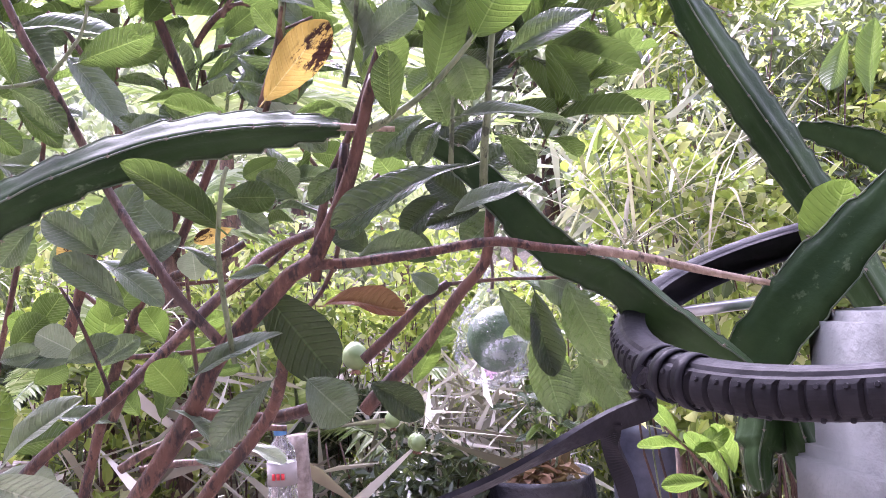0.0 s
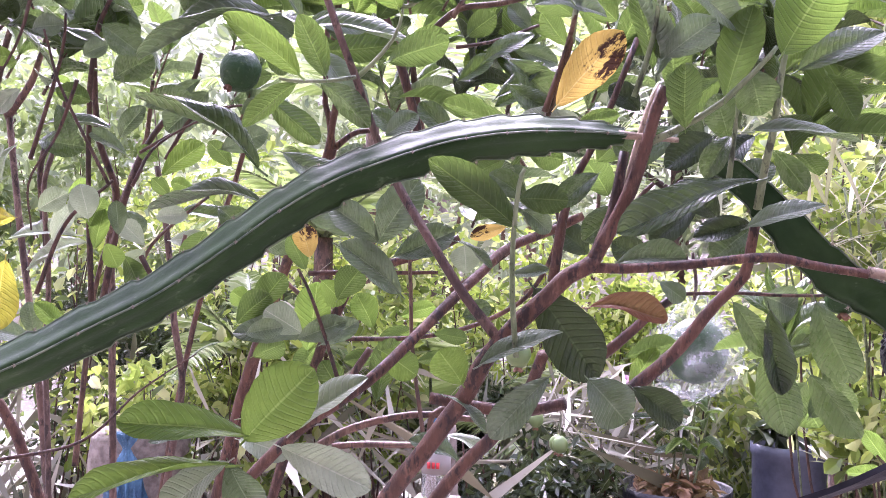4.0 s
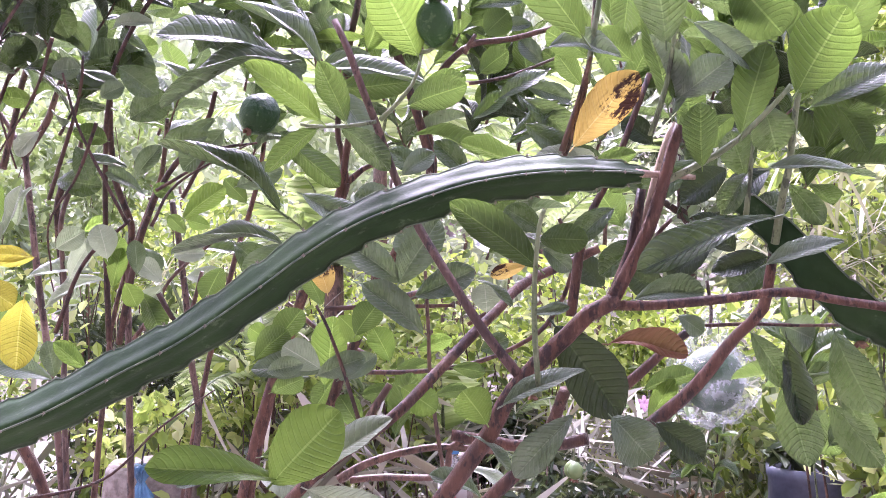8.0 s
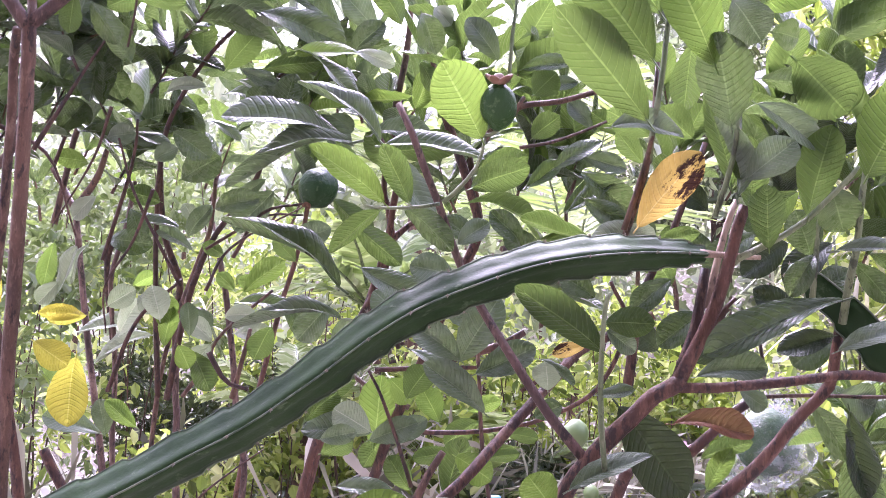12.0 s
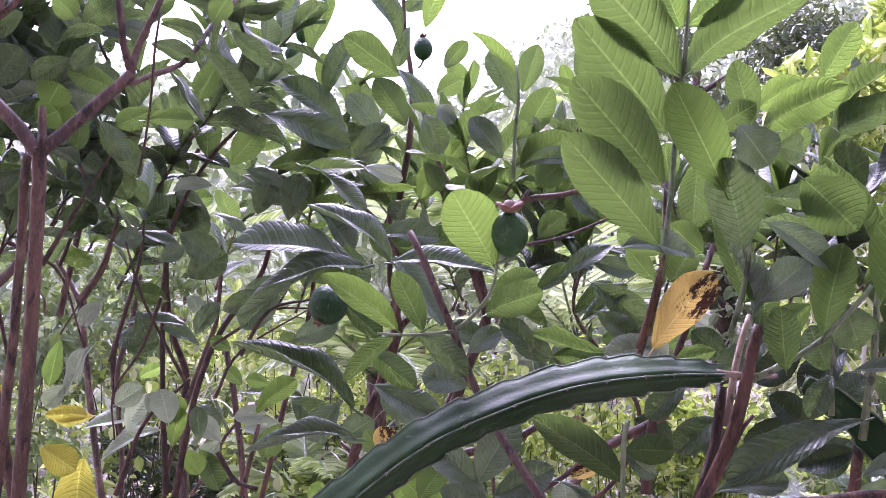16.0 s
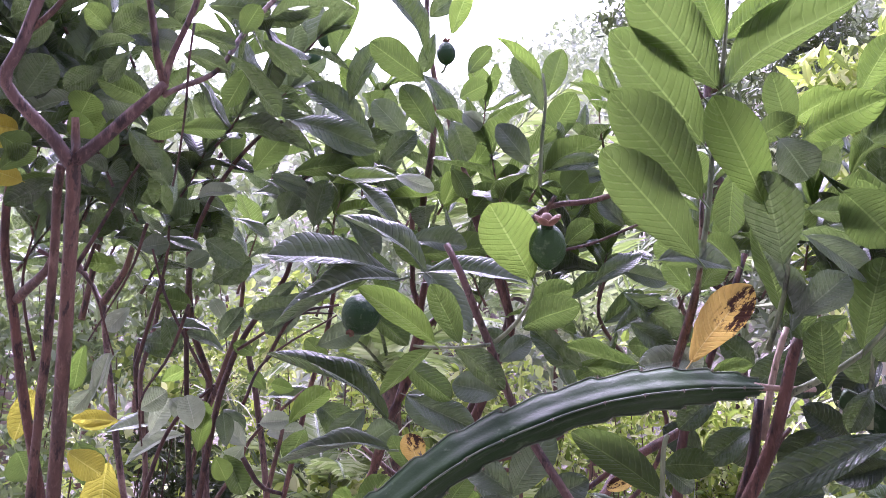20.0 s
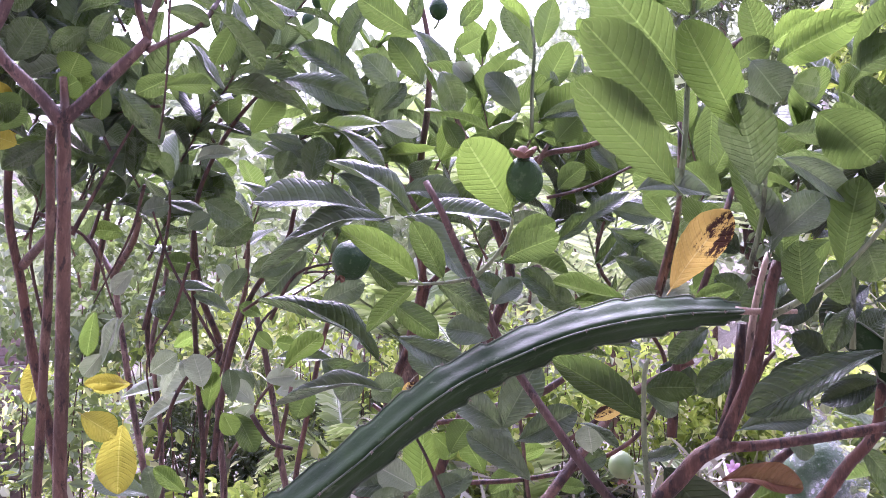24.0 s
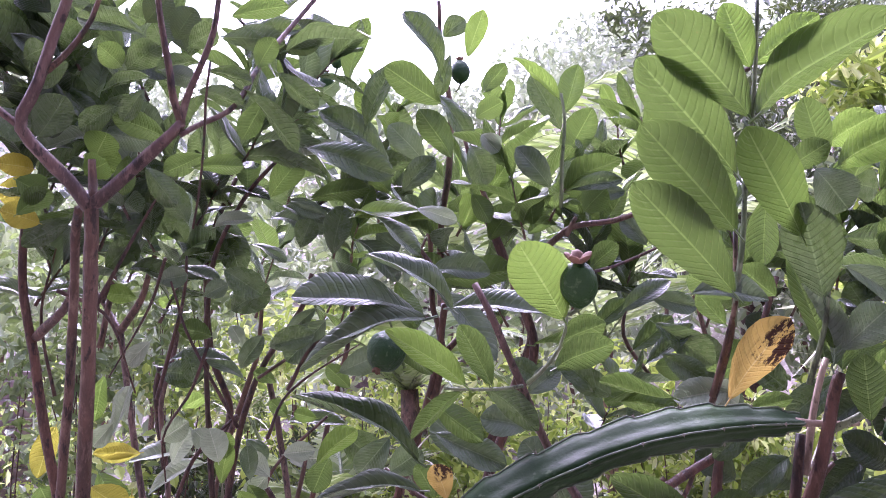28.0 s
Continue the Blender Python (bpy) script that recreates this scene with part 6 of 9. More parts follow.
leaf(Bt, "t", (-0.720, 0.854, 1.829), (-0.670, 0.870, 1.808), 0.025, (-0.00, 0.80, 0.60))
leaf(Bt, "t", (-0.686, 0.887, 1.837), (-0.624, 0.914, 1.760), 0.045, (0.48, 0.63, 0.61))
leaf(Bt, "t", (-0.649, 0.917, 1.861), (-0.606, 0.935, 1.816), 0.028, (0.14, 0.87, 0.47))
leaf(Bt, "t", (-0.878, 0.941, 1.905), (-0.833, 0.948, 1.934), 0.046, (-0.47, 0.66, 0.58))
leaf(Bt, "g", (-0.781, 0.871, 1.867), (-0.742, 0.883, 1.852), 0.028, (-0.12, 0.89, 0.43))
leaf(Bt, "t", (-0.864, 0.877, 1.856), (-0.809, 0.889, 1.869), 0.026, (-0.29, 0.45, 0.85))
leaf(Bt, "t", (-0.746, 0.902, 1.882), (-0.801, 0.889, 1.876), 0.025, (-0.21, 0.52, 0.83))
leaf(Bt, "t", (-0.941, 0.854, 1.798), (-0.904, 0.856, 1.846), 0.050, (-0.65, 0.59, 0.47))
leaf(Bt, "t", (-0.949, 0.880, 1.859), (-0.980, 0.880, 1.810), 0.044, (-0.70, 0.58, 0.43))
leaf(Bt, "t", (-0.752, 0.967, 1.940), (-0.672, 0.989, 1.931), 0.038, (-0.16, 0.82, 0.55))
leaf(Bt, "t", (-0.628, 0.895, 1.880), (-0.528, 0.919, 1.888), 0.045, (-0.11, 0.10, 0.99))
leaf(Bt, "t", (-0.926, 0.951, 1.843), (-0.960, 0.936, 1.881), 0.043, (-0.21, 0.96, 0.17))
leaf(Bt, "t", (-0.886, 0.980, 1.880), (-0.933, 0.973, 1.850), 0.040, (-0.47, 0.68, 0.56))
leaf(Bt, "t", (-0.803, 0.966, 1.697), (-0.829, 0.951, 1.749), 0.038, (-0.27, 0.96, 0.13))
leaf(Bt, "u", (-0.813, 0.838, 1.865), (-0.838, 0.828, 1.892), 0.034, (-0.16, 0.96, 0.21))
leaf(Bt, "t", (-0.967, 0.942, 1.916), (-0.943, 0.944, 1.946), 0.039, (-0.65, 0.59, 0.48))
leaf(Bt, "t", (-0.839, 0.971, 1.936), (-0.852, 0.962, 1.974), 0.039, (-0.25, 0.96, 0.14))
leaf(Bt, "t", (-0.740, 0.865, 1.889), (-0.706, 0.871, 1.908), 0.035, (-0.45, 0.68, 0.58))
leaf(Bt, "t", (-0.924, 0.808, 1.880), (-0.897, 0.813, 1.893), 0.034, (-0.42, 0.64, 0.64))
leaf(Bt, "u", (-0.884, 0.956, 1.793), (-0.894, 0.961, 1.741), 0.031, (-0.72, 0.67, 0.20))
leaf(Bt, "u", (-0.752, 0.917, 1.770), (-0.801, 0.908, 1.750), 0.033, (-0.36, 0.77, 0.52))
leaf(Bt, "u", (-0.747, 0.885, 1.746), (-0.688, 0.900, 1.745), 0.028, (-0.21, 0.86, 0.46))
leaf(Bt, "t", (-0.835, 0.923, 1.764), (-0.803, 0.938, 1.714), 0.034, (-0.25, 0.96, 0.14))
leaf(Bt, "u", (-0.667, 0.900, 1.865), (-0.645, 0.900, 1.899), 0.032, (-0.60, 0.70, 0.38))
leaf(Bt, "u", (-0.716, 1.012, 1.866), (-0.748, 1.012, 1.813), 0.036, (-0.59, 0.72, 0.36))
leaf(Bt, "t", (-0.789, 0.848, 1.904), (-0.864, 0.824, 1.929), 0.036, (0.32, -0.95, 0.06))
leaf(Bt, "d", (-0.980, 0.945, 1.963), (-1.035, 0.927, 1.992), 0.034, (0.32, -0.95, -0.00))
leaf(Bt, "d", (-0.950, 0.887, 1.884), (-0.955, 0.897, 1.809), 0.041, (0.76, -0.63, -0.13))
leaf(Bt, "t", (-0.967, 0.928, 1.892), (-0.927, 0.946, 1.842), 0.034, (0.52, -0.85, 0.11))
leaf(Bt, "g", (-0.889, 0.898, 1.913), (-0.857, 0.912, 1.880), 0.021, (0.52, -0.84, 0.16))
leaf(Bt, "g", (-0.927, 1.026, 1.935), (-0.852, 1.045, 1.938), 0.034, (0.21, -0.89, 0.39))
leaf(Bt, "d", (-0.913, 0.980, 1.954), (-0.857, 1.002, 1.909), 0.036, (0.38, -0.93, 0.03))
leaf(Bt, "x", (-1.022, 0.945, 1.786), (-1.071, 0.931, 1.797), 0.034, (-0.20, 0.92, 0.34))
leaf(Bt, "x", (-1.083, 1.026, 1.767), (-1.139, 1.010, 1.779), 0.052, (-0.21, 0.93, 0.31))
leaf(Bt, "x", (-0.948, 0.869, 1.694), (-0.993, 0.854, 1.712), 0.035, (-0.22, 0.95, 0.22))
leaf(Bt, "g", (-1.116, 1.005, 1.851), (-1.027, 1.030, 1.837), 0.042, (0.29, -0.66, 0.69))
leaf(Bt, "u", (-0.822, 0.948, 1.807), (-0.888, 0.926, 1.839), 0.039, (-0.16, 0.94, 0.32))
leaf(Bt, "y", (-0.940, 0.976, 1.828), (-0.939, 0.984, 1.777), 0.047, (-0.40, 0.91, 0.13))
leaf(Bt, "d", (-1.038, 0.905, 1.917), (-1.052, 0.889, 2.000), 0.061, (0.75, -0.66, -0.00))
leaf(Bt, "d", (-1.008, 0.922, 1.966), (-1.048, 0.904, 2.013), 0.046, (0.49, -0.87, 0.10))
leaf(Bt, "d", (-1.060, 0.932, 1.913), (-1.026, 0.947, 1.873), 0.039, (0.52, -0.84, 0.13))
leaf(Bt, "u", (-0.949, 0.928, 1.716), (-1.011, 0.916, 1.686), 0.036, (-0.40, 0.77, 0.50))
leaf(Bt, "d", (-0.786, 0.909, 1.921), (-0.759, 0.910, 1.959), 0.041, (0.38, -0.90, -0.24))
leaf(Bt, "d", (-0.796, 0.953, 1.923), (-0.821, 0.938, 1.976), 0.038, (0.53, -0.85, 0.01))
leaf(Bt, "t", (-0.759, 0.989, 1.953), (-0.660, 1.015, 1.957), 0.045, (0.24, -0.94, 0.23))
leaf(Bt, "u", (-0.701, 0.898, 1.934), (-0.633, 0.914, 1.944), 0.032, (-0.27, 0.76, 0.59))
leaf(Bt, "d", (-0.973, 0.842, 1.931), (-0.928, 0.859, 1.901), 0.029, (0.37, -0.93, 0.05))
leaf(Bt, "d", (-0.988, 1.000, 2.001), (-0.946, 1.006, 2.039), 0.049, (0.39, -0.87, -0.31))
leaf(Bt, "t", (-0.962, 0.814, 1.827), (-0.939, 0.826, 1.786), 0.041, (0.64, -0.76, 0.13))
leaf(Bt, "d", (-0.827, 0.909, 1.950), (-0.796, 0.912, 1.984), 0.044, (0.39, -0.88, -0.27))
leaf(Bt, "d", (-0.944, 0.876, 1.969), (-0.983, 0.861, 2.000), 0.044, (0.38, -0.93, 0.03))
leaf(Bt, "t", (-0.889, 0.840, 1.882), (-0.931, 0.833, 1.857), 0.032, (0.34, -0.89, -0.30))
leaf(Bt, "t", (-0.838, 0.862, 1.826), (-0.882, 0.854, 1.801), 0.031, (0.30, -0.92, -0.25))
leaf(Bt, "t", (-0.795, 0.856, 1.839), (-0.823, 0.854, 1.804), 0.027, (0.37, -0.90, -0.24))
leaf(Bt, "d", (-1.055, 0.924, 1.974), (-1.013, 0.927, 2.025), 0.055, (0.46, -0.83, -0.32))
leaf(Bt, "t", (-0.842, 0.829, 1.935), (-0.872, 0.816, 1.969), 0.041, (0.45, -0.89, 0.05))
C = thing("guava_tree", (-1.25, 1.75, 0), "young guava tree of many slim reddish stems with grey-green leaves", "tree", "guava trees")
branch(C, "trunk", "mauve", 0.0097, 0.0075, (-1.100, 1.682, -0.061), (-1.100, 1.678, 0.139), (-1.101, 1.672, 0.339), (-1.102, 1.666, 0.539), (-1.104, 1.658, 0.731), (-1.105, 1.650, 0.890), (-1.107, 1.637, 1.109), (-1.109, 1.627, 1.270), (-1.109, 1.618, 1.408))
branch(C, "limb", "dark", 0.0086, 0.0049, (-1.109, 1.620, 1.385), (-1.091, 1.599, 1.452), (-1.104, 1.560, 1.539), (-1.097, 1.525, 1.634), (-1.082, 1.501, 1.750), (-1.053, 1.502, 1.826), (-1.020, 1.505, 1.891))
branch(C, "limb", "brown", 0.0075, 0.0044, (-1.114, 1.620, 1.362), (-1.071, 1.594, 1.429), (-1.027, 1.578, 1.517), (-1.013, 1.578, 1.562), (-0.993, 1.556, 1.659))
branch(C, "limb", "brown", 0.0067, 0.0046, (-1.151, 1.589, 0.901), (-1.134, 1.604, 1.224), (-1.114, 1.620, 1.362))
branch(C, "trunk", "mauve", 0.0099, 0.0069, (-1.124, 1.788, -0.063), (-1.110, 1.779, 0.136), (-1.093, 1.768, 0.335), (-1.071, 1.754, 0.533), (-1.046, 1.737, 0.723), (-1.019, 1.720, 0.880), (-0.983, 1.697, 1.048), (-0.982, 1.659, 1.167), (-1.001, 1.643, 1.374), (-1.019, 1.631, 1.501))
branch(C, "trunk", "mauve", 0.0111, 0.0074, (-1.320, 1.834, -0.094), (-1.322, 1.824, 0.106), (-1.324, 1.812, 0.306), (-1.327, 1.796, 0.505), (-1.331, 1.778, 0.696), (-1.334, 1.758, 0.855), (-1.341, 1.722, 1.094), (-1.372, 1.701, 1.340), (-1.393, 1.684, 1.549), (-1.399, 1.678, 1.623))
branch(C, "limb", "brown", 0.0099, 0.0055, (-1.399, 1.678, 1.621), (-1.337, 1.657, 1.679), (-1.313, 1.658, 1.740), (-1.291, 1.658, 1.813))
branch(C, "limb", "brown", 0.0086, 0.0050, (-1.399, 1.679, 1.611), (-1.436, 1.688, 1.664), (-1.467, 1.679, 1.714))
branch(C, "limb", "brown", 0.0085, 0.0053, (-1.427, 1.644, 1.582), (-1.390, 1.642, 1.740), (-1.327, 1.598, 1.847), (-1.306, 1.597, 1.941))
branch(C, "trunk", "mauve", 0.0080, 0.0050, (-1.130, 1.524, -0.038), (-1.136, 1.525, 0.161), (-1.142, 1.527, 0.361), (-1.151, 1.529, 0.561), (-1.161, 1.531, 0.753), (-1.171, 1.533, 0.913), (-1.189, 1.537, 1.128), (-1.201, 1.556, 1.270), (-1.211, 1.544, 1.449), (-1.181, 1.543, 1.561), (-1.164, 1.541, 1.650))
branch(C, "trunk", "red", 0.0108, 0.0090, (-0.862, 1.308, -0.081), (-0.876, 1.303, 0.119), (-0.894, 1.297, 0.318), (-0.912, 1.290, 0.486), (-0.931, 1.284, 0.626), (-0.951, 1.277, 0.743), (-0.972, 1.269, 0.838), (-0.993, 1.262, 0.917), (-1.014, 1.255, 0.982), (-1.040, 1.245, 1.044), (-1.075, 1.234, 1.106), (-1.105, 1.225, 1.160))
branch(C, "limb", "dark", 0.0035, 0.0014, (-1.037, 1.198, 0.993), (-0.930, 1.270, 1.018), (-0.868, 1.329, 1.092), (-0.800, 1.391, 1.152))
branch(C, "limb", "brown", 0.0061, 0.0041, (-0.904, 1.476, 1.229), (-0.867, 1.467, 1.356))
branch(C, "limb", "dark", 0.0076, 0.0048, (-1.075, 1.539, 1.218), (-1.013, 1.504, 1.417), (-0.956, 1.482, 1.522), (-0.875, 1.477, 1.625), (-0.851, 1.474, 1.687))
branch(C, "limb", "dark", 0.0063, 0.0035, (-1.065, 1.489, 1.225), (-1.054, 1.447, 1.523), (-1.028, 1.407, 1.624), (-0.997, 1.380, 1.723), (-0.933, 1.362, 1.809), (-0.868, 1.340, 1.860), (-0.818, 1.347, 1.894))
branch(C, "limb", "dark", 0.0081, 0.0046, (-1.223, 1.560, 1.532), (-1.237, 1.565, 1.475), (-1.233, 1.588, 1.326))
leaf(C, "p", (-1.155, 1.571, 1.358), (-1.284, 1.545, 1.346), 0.058, (0.09, -0.74, 0.67))
leaf(C, "p", (-1.113, 1.540, 1.343), (-1.223, 1.520, 1.285), 0.055, (-0.15, -0.82, 0.55))
leaf(C, "y", (-0.977, 1.341, 1.362), (-0.954, 1.343, 1.410), 0.045, (-0.61, 0.75, 0.27))
leaf(C, "g", (-0.953, 1.406, 1.394), (-0.919, 1.415, 1.355), 0.037, (0.50, -0.83, 0.23))
leaf(C, "p", (-0.888, 1.362, 1.334), (-0.926, 1.352, 1.372), 0.039, (0.48, -0.84, 0.25))
leaf(C, "p", (-0.914, 1.499, 1.347), (-0.844, 1.513, 1.350), 0.039, (0.19, -0.97, 0.16))
leaf(C, "u", (-0.953, 1.411, 1.315), (-0.920, 1.422, 1.245), 0.049, (-0.31, 0.95, 0.00))
leaf(C, "x", (-1.139, 1.368, 1.378), (-1.209, 1.354, 1.371), 0.037, (-0.22, 0.93, 0.29))
leaf(C, "x", (-1.170, 1.387, 1.303), (-1.185, 1.391, 1.177), 0.074, (-0.74, 0.66, 0.11))
leaf(C, "u", (-1.292, 1.462, 1.335), (-1.250, 1.476, 1.249), 0.066, (-0.41, 0.91, -0.05))
leaf(C, "g", (-1.274, 1.621, 1.138), (-1.393, 1.594, 1.174), 0.056, (0.34, -0.76, 0.55))
leaf(C, "g", (-1.079, 1.352, 1.170), (-1.091, 1.346, 1.232), 0.038, (0.73, -0.68, 0.06))
leaf(C, "y", (-1.014, 1.344, 1.187), (-1.068, 1.331, 1.231), 0.037, (-0.29, 0.96, -0.06))
leaf(C, "t", (-1.115, 1.411, 1.775), (-1.161, 1.397, 1.842), 0.049, (0.51, -0.84, 0.18))
leaf(C, "t", (-1.228, 1.592, 1.780), (-1.308, 1.574, 1.803), 0.048, (0.23, -0.97, 0.05))
leaf(C, "t", (-1.108, 1.437, 1.702), (-1.056, 1.445, 1.744), 0.043, (0.31, -0.93, -0.20))
leaf(C, "u", (-1.080, 1.500, 1.771), (-0.994, 1.516, 1.794), 0.049, (-0.29, 0.81, 0.51))
leaf(C, "u", (-1.217, 1.610, 1.856), (-1.177, 1.623, 1.774), 0.055, (-0.25, 0.97, 0.04))
leaf(C, "g", (-1.059, 1.334, 1.537), (-0.955, 1.356, 1.531), 0.047, (0.16, -0.54, 0.82))
leaf(C, "t", (-0.960, 1.370, 1.619), (-0.893, 1.382, 1.659), 0.062, (0.25, -0.96, -0.14))
leaf(C, "g", (-1.059, 1.325, 1.692), (-0.968, 1.345, 1.673), 0.042, (0.29, -0.64, 0.71))
leaf(C, "t", (-1.123, 1.394, 1.692), (-1.023, 1.415, 1.683), 0.045, (0.21, -0.67, 0.71))
leaf(C, "g", (-0.989, 1.499, 1.756), (-0.921, 1.516, 1.719), 0.035, (0.46, -0.71, 0.53))
leaf(C, "g", (-0.922, 1.450, 1.792), (-0.821, 1.472, 1.761), 0.048, (0.34, -0.74, 0.58))
leaf(C, "g", (-0.858, 1.400, 1.814), (-0.790, 1.417, 1.764), 0.038, (0.41, -0.87, 0.26))
leaf(C, "t", (-1.124, 1.404, 1.518), (-1.044, 1.421, 1.509), 0.057, (0.22, -0.97, 0.12))
leaf(C, "p", (-1.156, 1.302, 1.408), (-1.118, 1.304, 1.495), 0.042, (-0.14, -0.99, 0.09))
leaf(C, "p", (-1.138, 1.361, 1.503), (-1.168, 1.359, 1.433), 0.033, (-0.11, -0.99, 0.08))
leaf(C, "y", (-1.219, 1.634, 1.445), (-1.172, 1.642, 1.469), 0.036, (-0.35, 0.85, 0.40))
leaf(C, "u", (-0.924, 1.467, 1.491), (-0.964, 1.458, 1.512), 0.032, (-0.15, 0.98, 0.16))
leaf(C, "t", (-1.000, 1.682, 1.411), (-0.884, 1.706, 1.400), 0.052, (0.21, -0.67, 0.71))
leaf(C, "p", (-1.125, 1.411, 1.396), (-1.075, 1.420, 1.427), 0.048, (0.21, -0.97, -0.08))
leaf(C, "p", (-1.046, 1.386, 1.414), (-1.017, 1.393, 1.384), 0.041, (0.49, -0.83, 0.27))
leaf(C, "t", (-1.154, 1.279, 1.792), (-1.088, 1.294, 1.763), 0.049, (0.26, -0.96, 0.08))
leaf(C, "t", (-1.154, 1.285, 1.696), (-1.107, 1.291, 1.744), 0.049, (0.38, -0.89, -0.24))
leaf(C, "t", (-1.149, 1.302, 1.760), (-1.111, 1.313, 1.711), 0.040, (0.50, -0.84, 0.21))
leaf(C, "u", (-0.976, 1.329, 1.573), (-1.033, 1.316, 1.591), 0.039, (-0.14, 0.96, 0.24))
leaf(C, "y", (-1.239, 1.576, 1.671), (-1.194, 1.586, 1.649), 0.047, (-0.14, 0.97, 0.18))
leaf(C, "y", (-1.138, 1.352, 1.652), (-1.196, 1.339, 1.662), 0.041, (-0.15, 0.93, 0.34))
leaf(C, "t", (-1.023, 1.608, 1.880), (-0.956, 1.624, 1.846), 0.047, (0.25, -0.97, 0.03))
leaf(C, "t", (-1.047, 1.562, 1.878), (-0.981, 1.575, 1.890), 0.046, (0.22, -0.96, -0.17))
leaf(C, "t", (-0.864, 1.560, 1.861), (-0.724, 1.591, 1.823), 0.065, (0.32, -0.79, 0.53))
leaf(C, "t", (-0.766, 1.424, 1.735), (-0.775, 1.420, 1.774), 0.051, (0.52, -0.85, 0.03))
leaf(C, "g", (-0.730, 1.492, 1.752), (-0.689, 1.502, 1.721), 0.042, (0.28, -0.96, 0.05))
leaf(C, "g", (-0.797, 1.364, 1.612), (-0.845, 1.356, 1.574), 0.029, (0.25, -0.96, -0.11))
leaf(C, "p", (-1.049, 1.580, 1.563), (-1.071, 1.573, 1.608), 0.034, (0.57, -0.81, 0.14))
leaf(C, "g", (-0.778, 1.415, 1.503), (-0.700, 1.429, 1.533), 0.050, (0.18, -0.98, -0.01))
leaf(C, "x", (-1.134, 1.345, 1.378), (-1.206, 1.326, 1.381), 0.033, (-0.24, 0.95, 0.19))
leaf(C, "x", (-1.160, 1.261, 1.332), (-1.108, 1.281, 1.292), 0.054, (-0.36, 0.93, -0.03))
leaf(C, "x", (-1.168, 1.182, 1.436), (-1.203, 1.185, 1.356), 0.041, (-0.67, 0.67, 0.32))
leaf(C, "u", (-1.315, 1.328, 1.326), (-1.298, 1.340, 1.276), 0.072, (-0.49, 0.87, 0.04))
leaf(C, "t", (-0.899, 1.235, 1.671), (-0.843, 1.255, 1.629), 0.052, (0.43, -0.89, 0.14))
leaf(C, "t", (-1.039, 1.470, 1.818), (-1.008, 1.495, 1.698), 0.067, (0.61, -0.79, -0.01))
leaf(C, "t", (-1.117, 1.301, 1.697), (-1.032, 1.327, 1.666), 0.041, (0.43, -0.65, 0.62))
leaf(C, "g", (-0.990, 1.193, 1.656), (-0.946, 1.203, 1.664), 0.037, (0.22, -0.98, -0.01))
leaf(C, "g", (-1.084, 1.391, 1.709), (-1.034, 1.405, 1.698), 0.038, (0.29, -0.95, 0.10))
leaf(C, "t", (-1.073, 1.408, 1.754), (-1.101, 1.393, 1.806), 0.050, (0.58, -0.81, 0.08))
leaf(C, "t", (-1.096, 1.330, 1.824), (-1.067, 1.346, 1.761), 0.050, (0.61, -0.79, 0.07))
leaf(C, "p", (-0.949, 1.293, 1.755), (-0.883, 1.308, 1.764), 0.030, (0.15, -0.89, 0.43))
leaf(C, "u", (-1.055, 1.460, 1.718), (-1.000, 1.467, 1.759), 0.051, (-0.43, 0.79, 0.43))
leaf(C, "g", (-0.963, 1.286, 1.638), (-0.925, 1.293, 1.657), 0.035, (0.21, -0.98, -0.07))
leaf(C, "p", (-1.001, 1.184, 1.561), (-1.037, 1.180, 1.526), 0.033, (0.24, -0.96, -0.14))
leaf(C, "g", (-0.989, 1.467, 1.501), (-1.053, 1.444, 1.544), 0.035, (0.57, -0.65, 0.51))
leaf(C, "g", (-0.944, 1.371, 1.517), (-0.902, 1.374, 1.571), 0.036, (0.20, -0.97, -0.11))
leaf(C, "t", (-0.829, 1.250, 1.546), (-0.759, 1.265, 1.563), 0.042, (0.19, -0.98, 0.07))
leaf(C, "g", (-0.780, 1.360, 1.590), (-0.849, 1.353, 1.524), 0.059, (0.16, -0.99, -0.05))
leaf(C, "u", (-0.918, 1.352, 1.831), (-0.914, 1.343, 1.900), 0.053, (-0.28, 0.95, 0.14))
leaf(C, "u", (-0.897, 1.400, 1.823), (-0.838, 1.405, 1.890), 0.059, (-0.51, 0.77, 0.39))
leaf(C, "t", (-0.729, 1.275, 1.689), (-0.707, 1.269, 1.764), 0.049, (0.19, -0.97, -0.13))
leaf(C, "t", (-0.794, 1.297, 1.708), (-0.773, 1.296, 1.754), 0.044, (0.22, -0.97, -0.13))
leaf(C, "g", (-0.800, 1.265, 1.778), (-0.743, 1.283, 1.754), 0.028, (0.31, -0.95, 0.04))
leaf(C, "g", (-0.887, 1.426, 1.809), (-0.824, 1.449, 1.761), 0.036, (0.59, -0.66, 0.46))
leaf(C, "u", (-0.763, 1.423, 1.475), (-0.799, 1.408, 1.515), 0.036, (-0.23, 0.96, 0.15))
leaf(C, "p", (-1.164, 1.509, 1.343), (-1.124, 1.509, 1.413), 0.045, (0.23, -0.96, -0.14))
leaf(C, "p", (-0.922, 1.253, 1.369), (-0.932, 1.243, 1.423), 0.046, (0.67, -0.74, -0.02))
leaf(C, "y", (-0.972, 1.351, 1.325), (-0.954, 1.346, 1.392), 0.034, (-0.60, 0.77, 0.22))
leaf(C, "g", (-0.856, 1.232, 1.344), (-0.857, 1.224, 1.396), 0.030, (0.64, -0.76, -0.10))
leaf(C, "p", (-0.934, 1.444, 1.327), (-0.970, 1.441, 1.288), 0.042, (0.12, -0.99, -0.02))
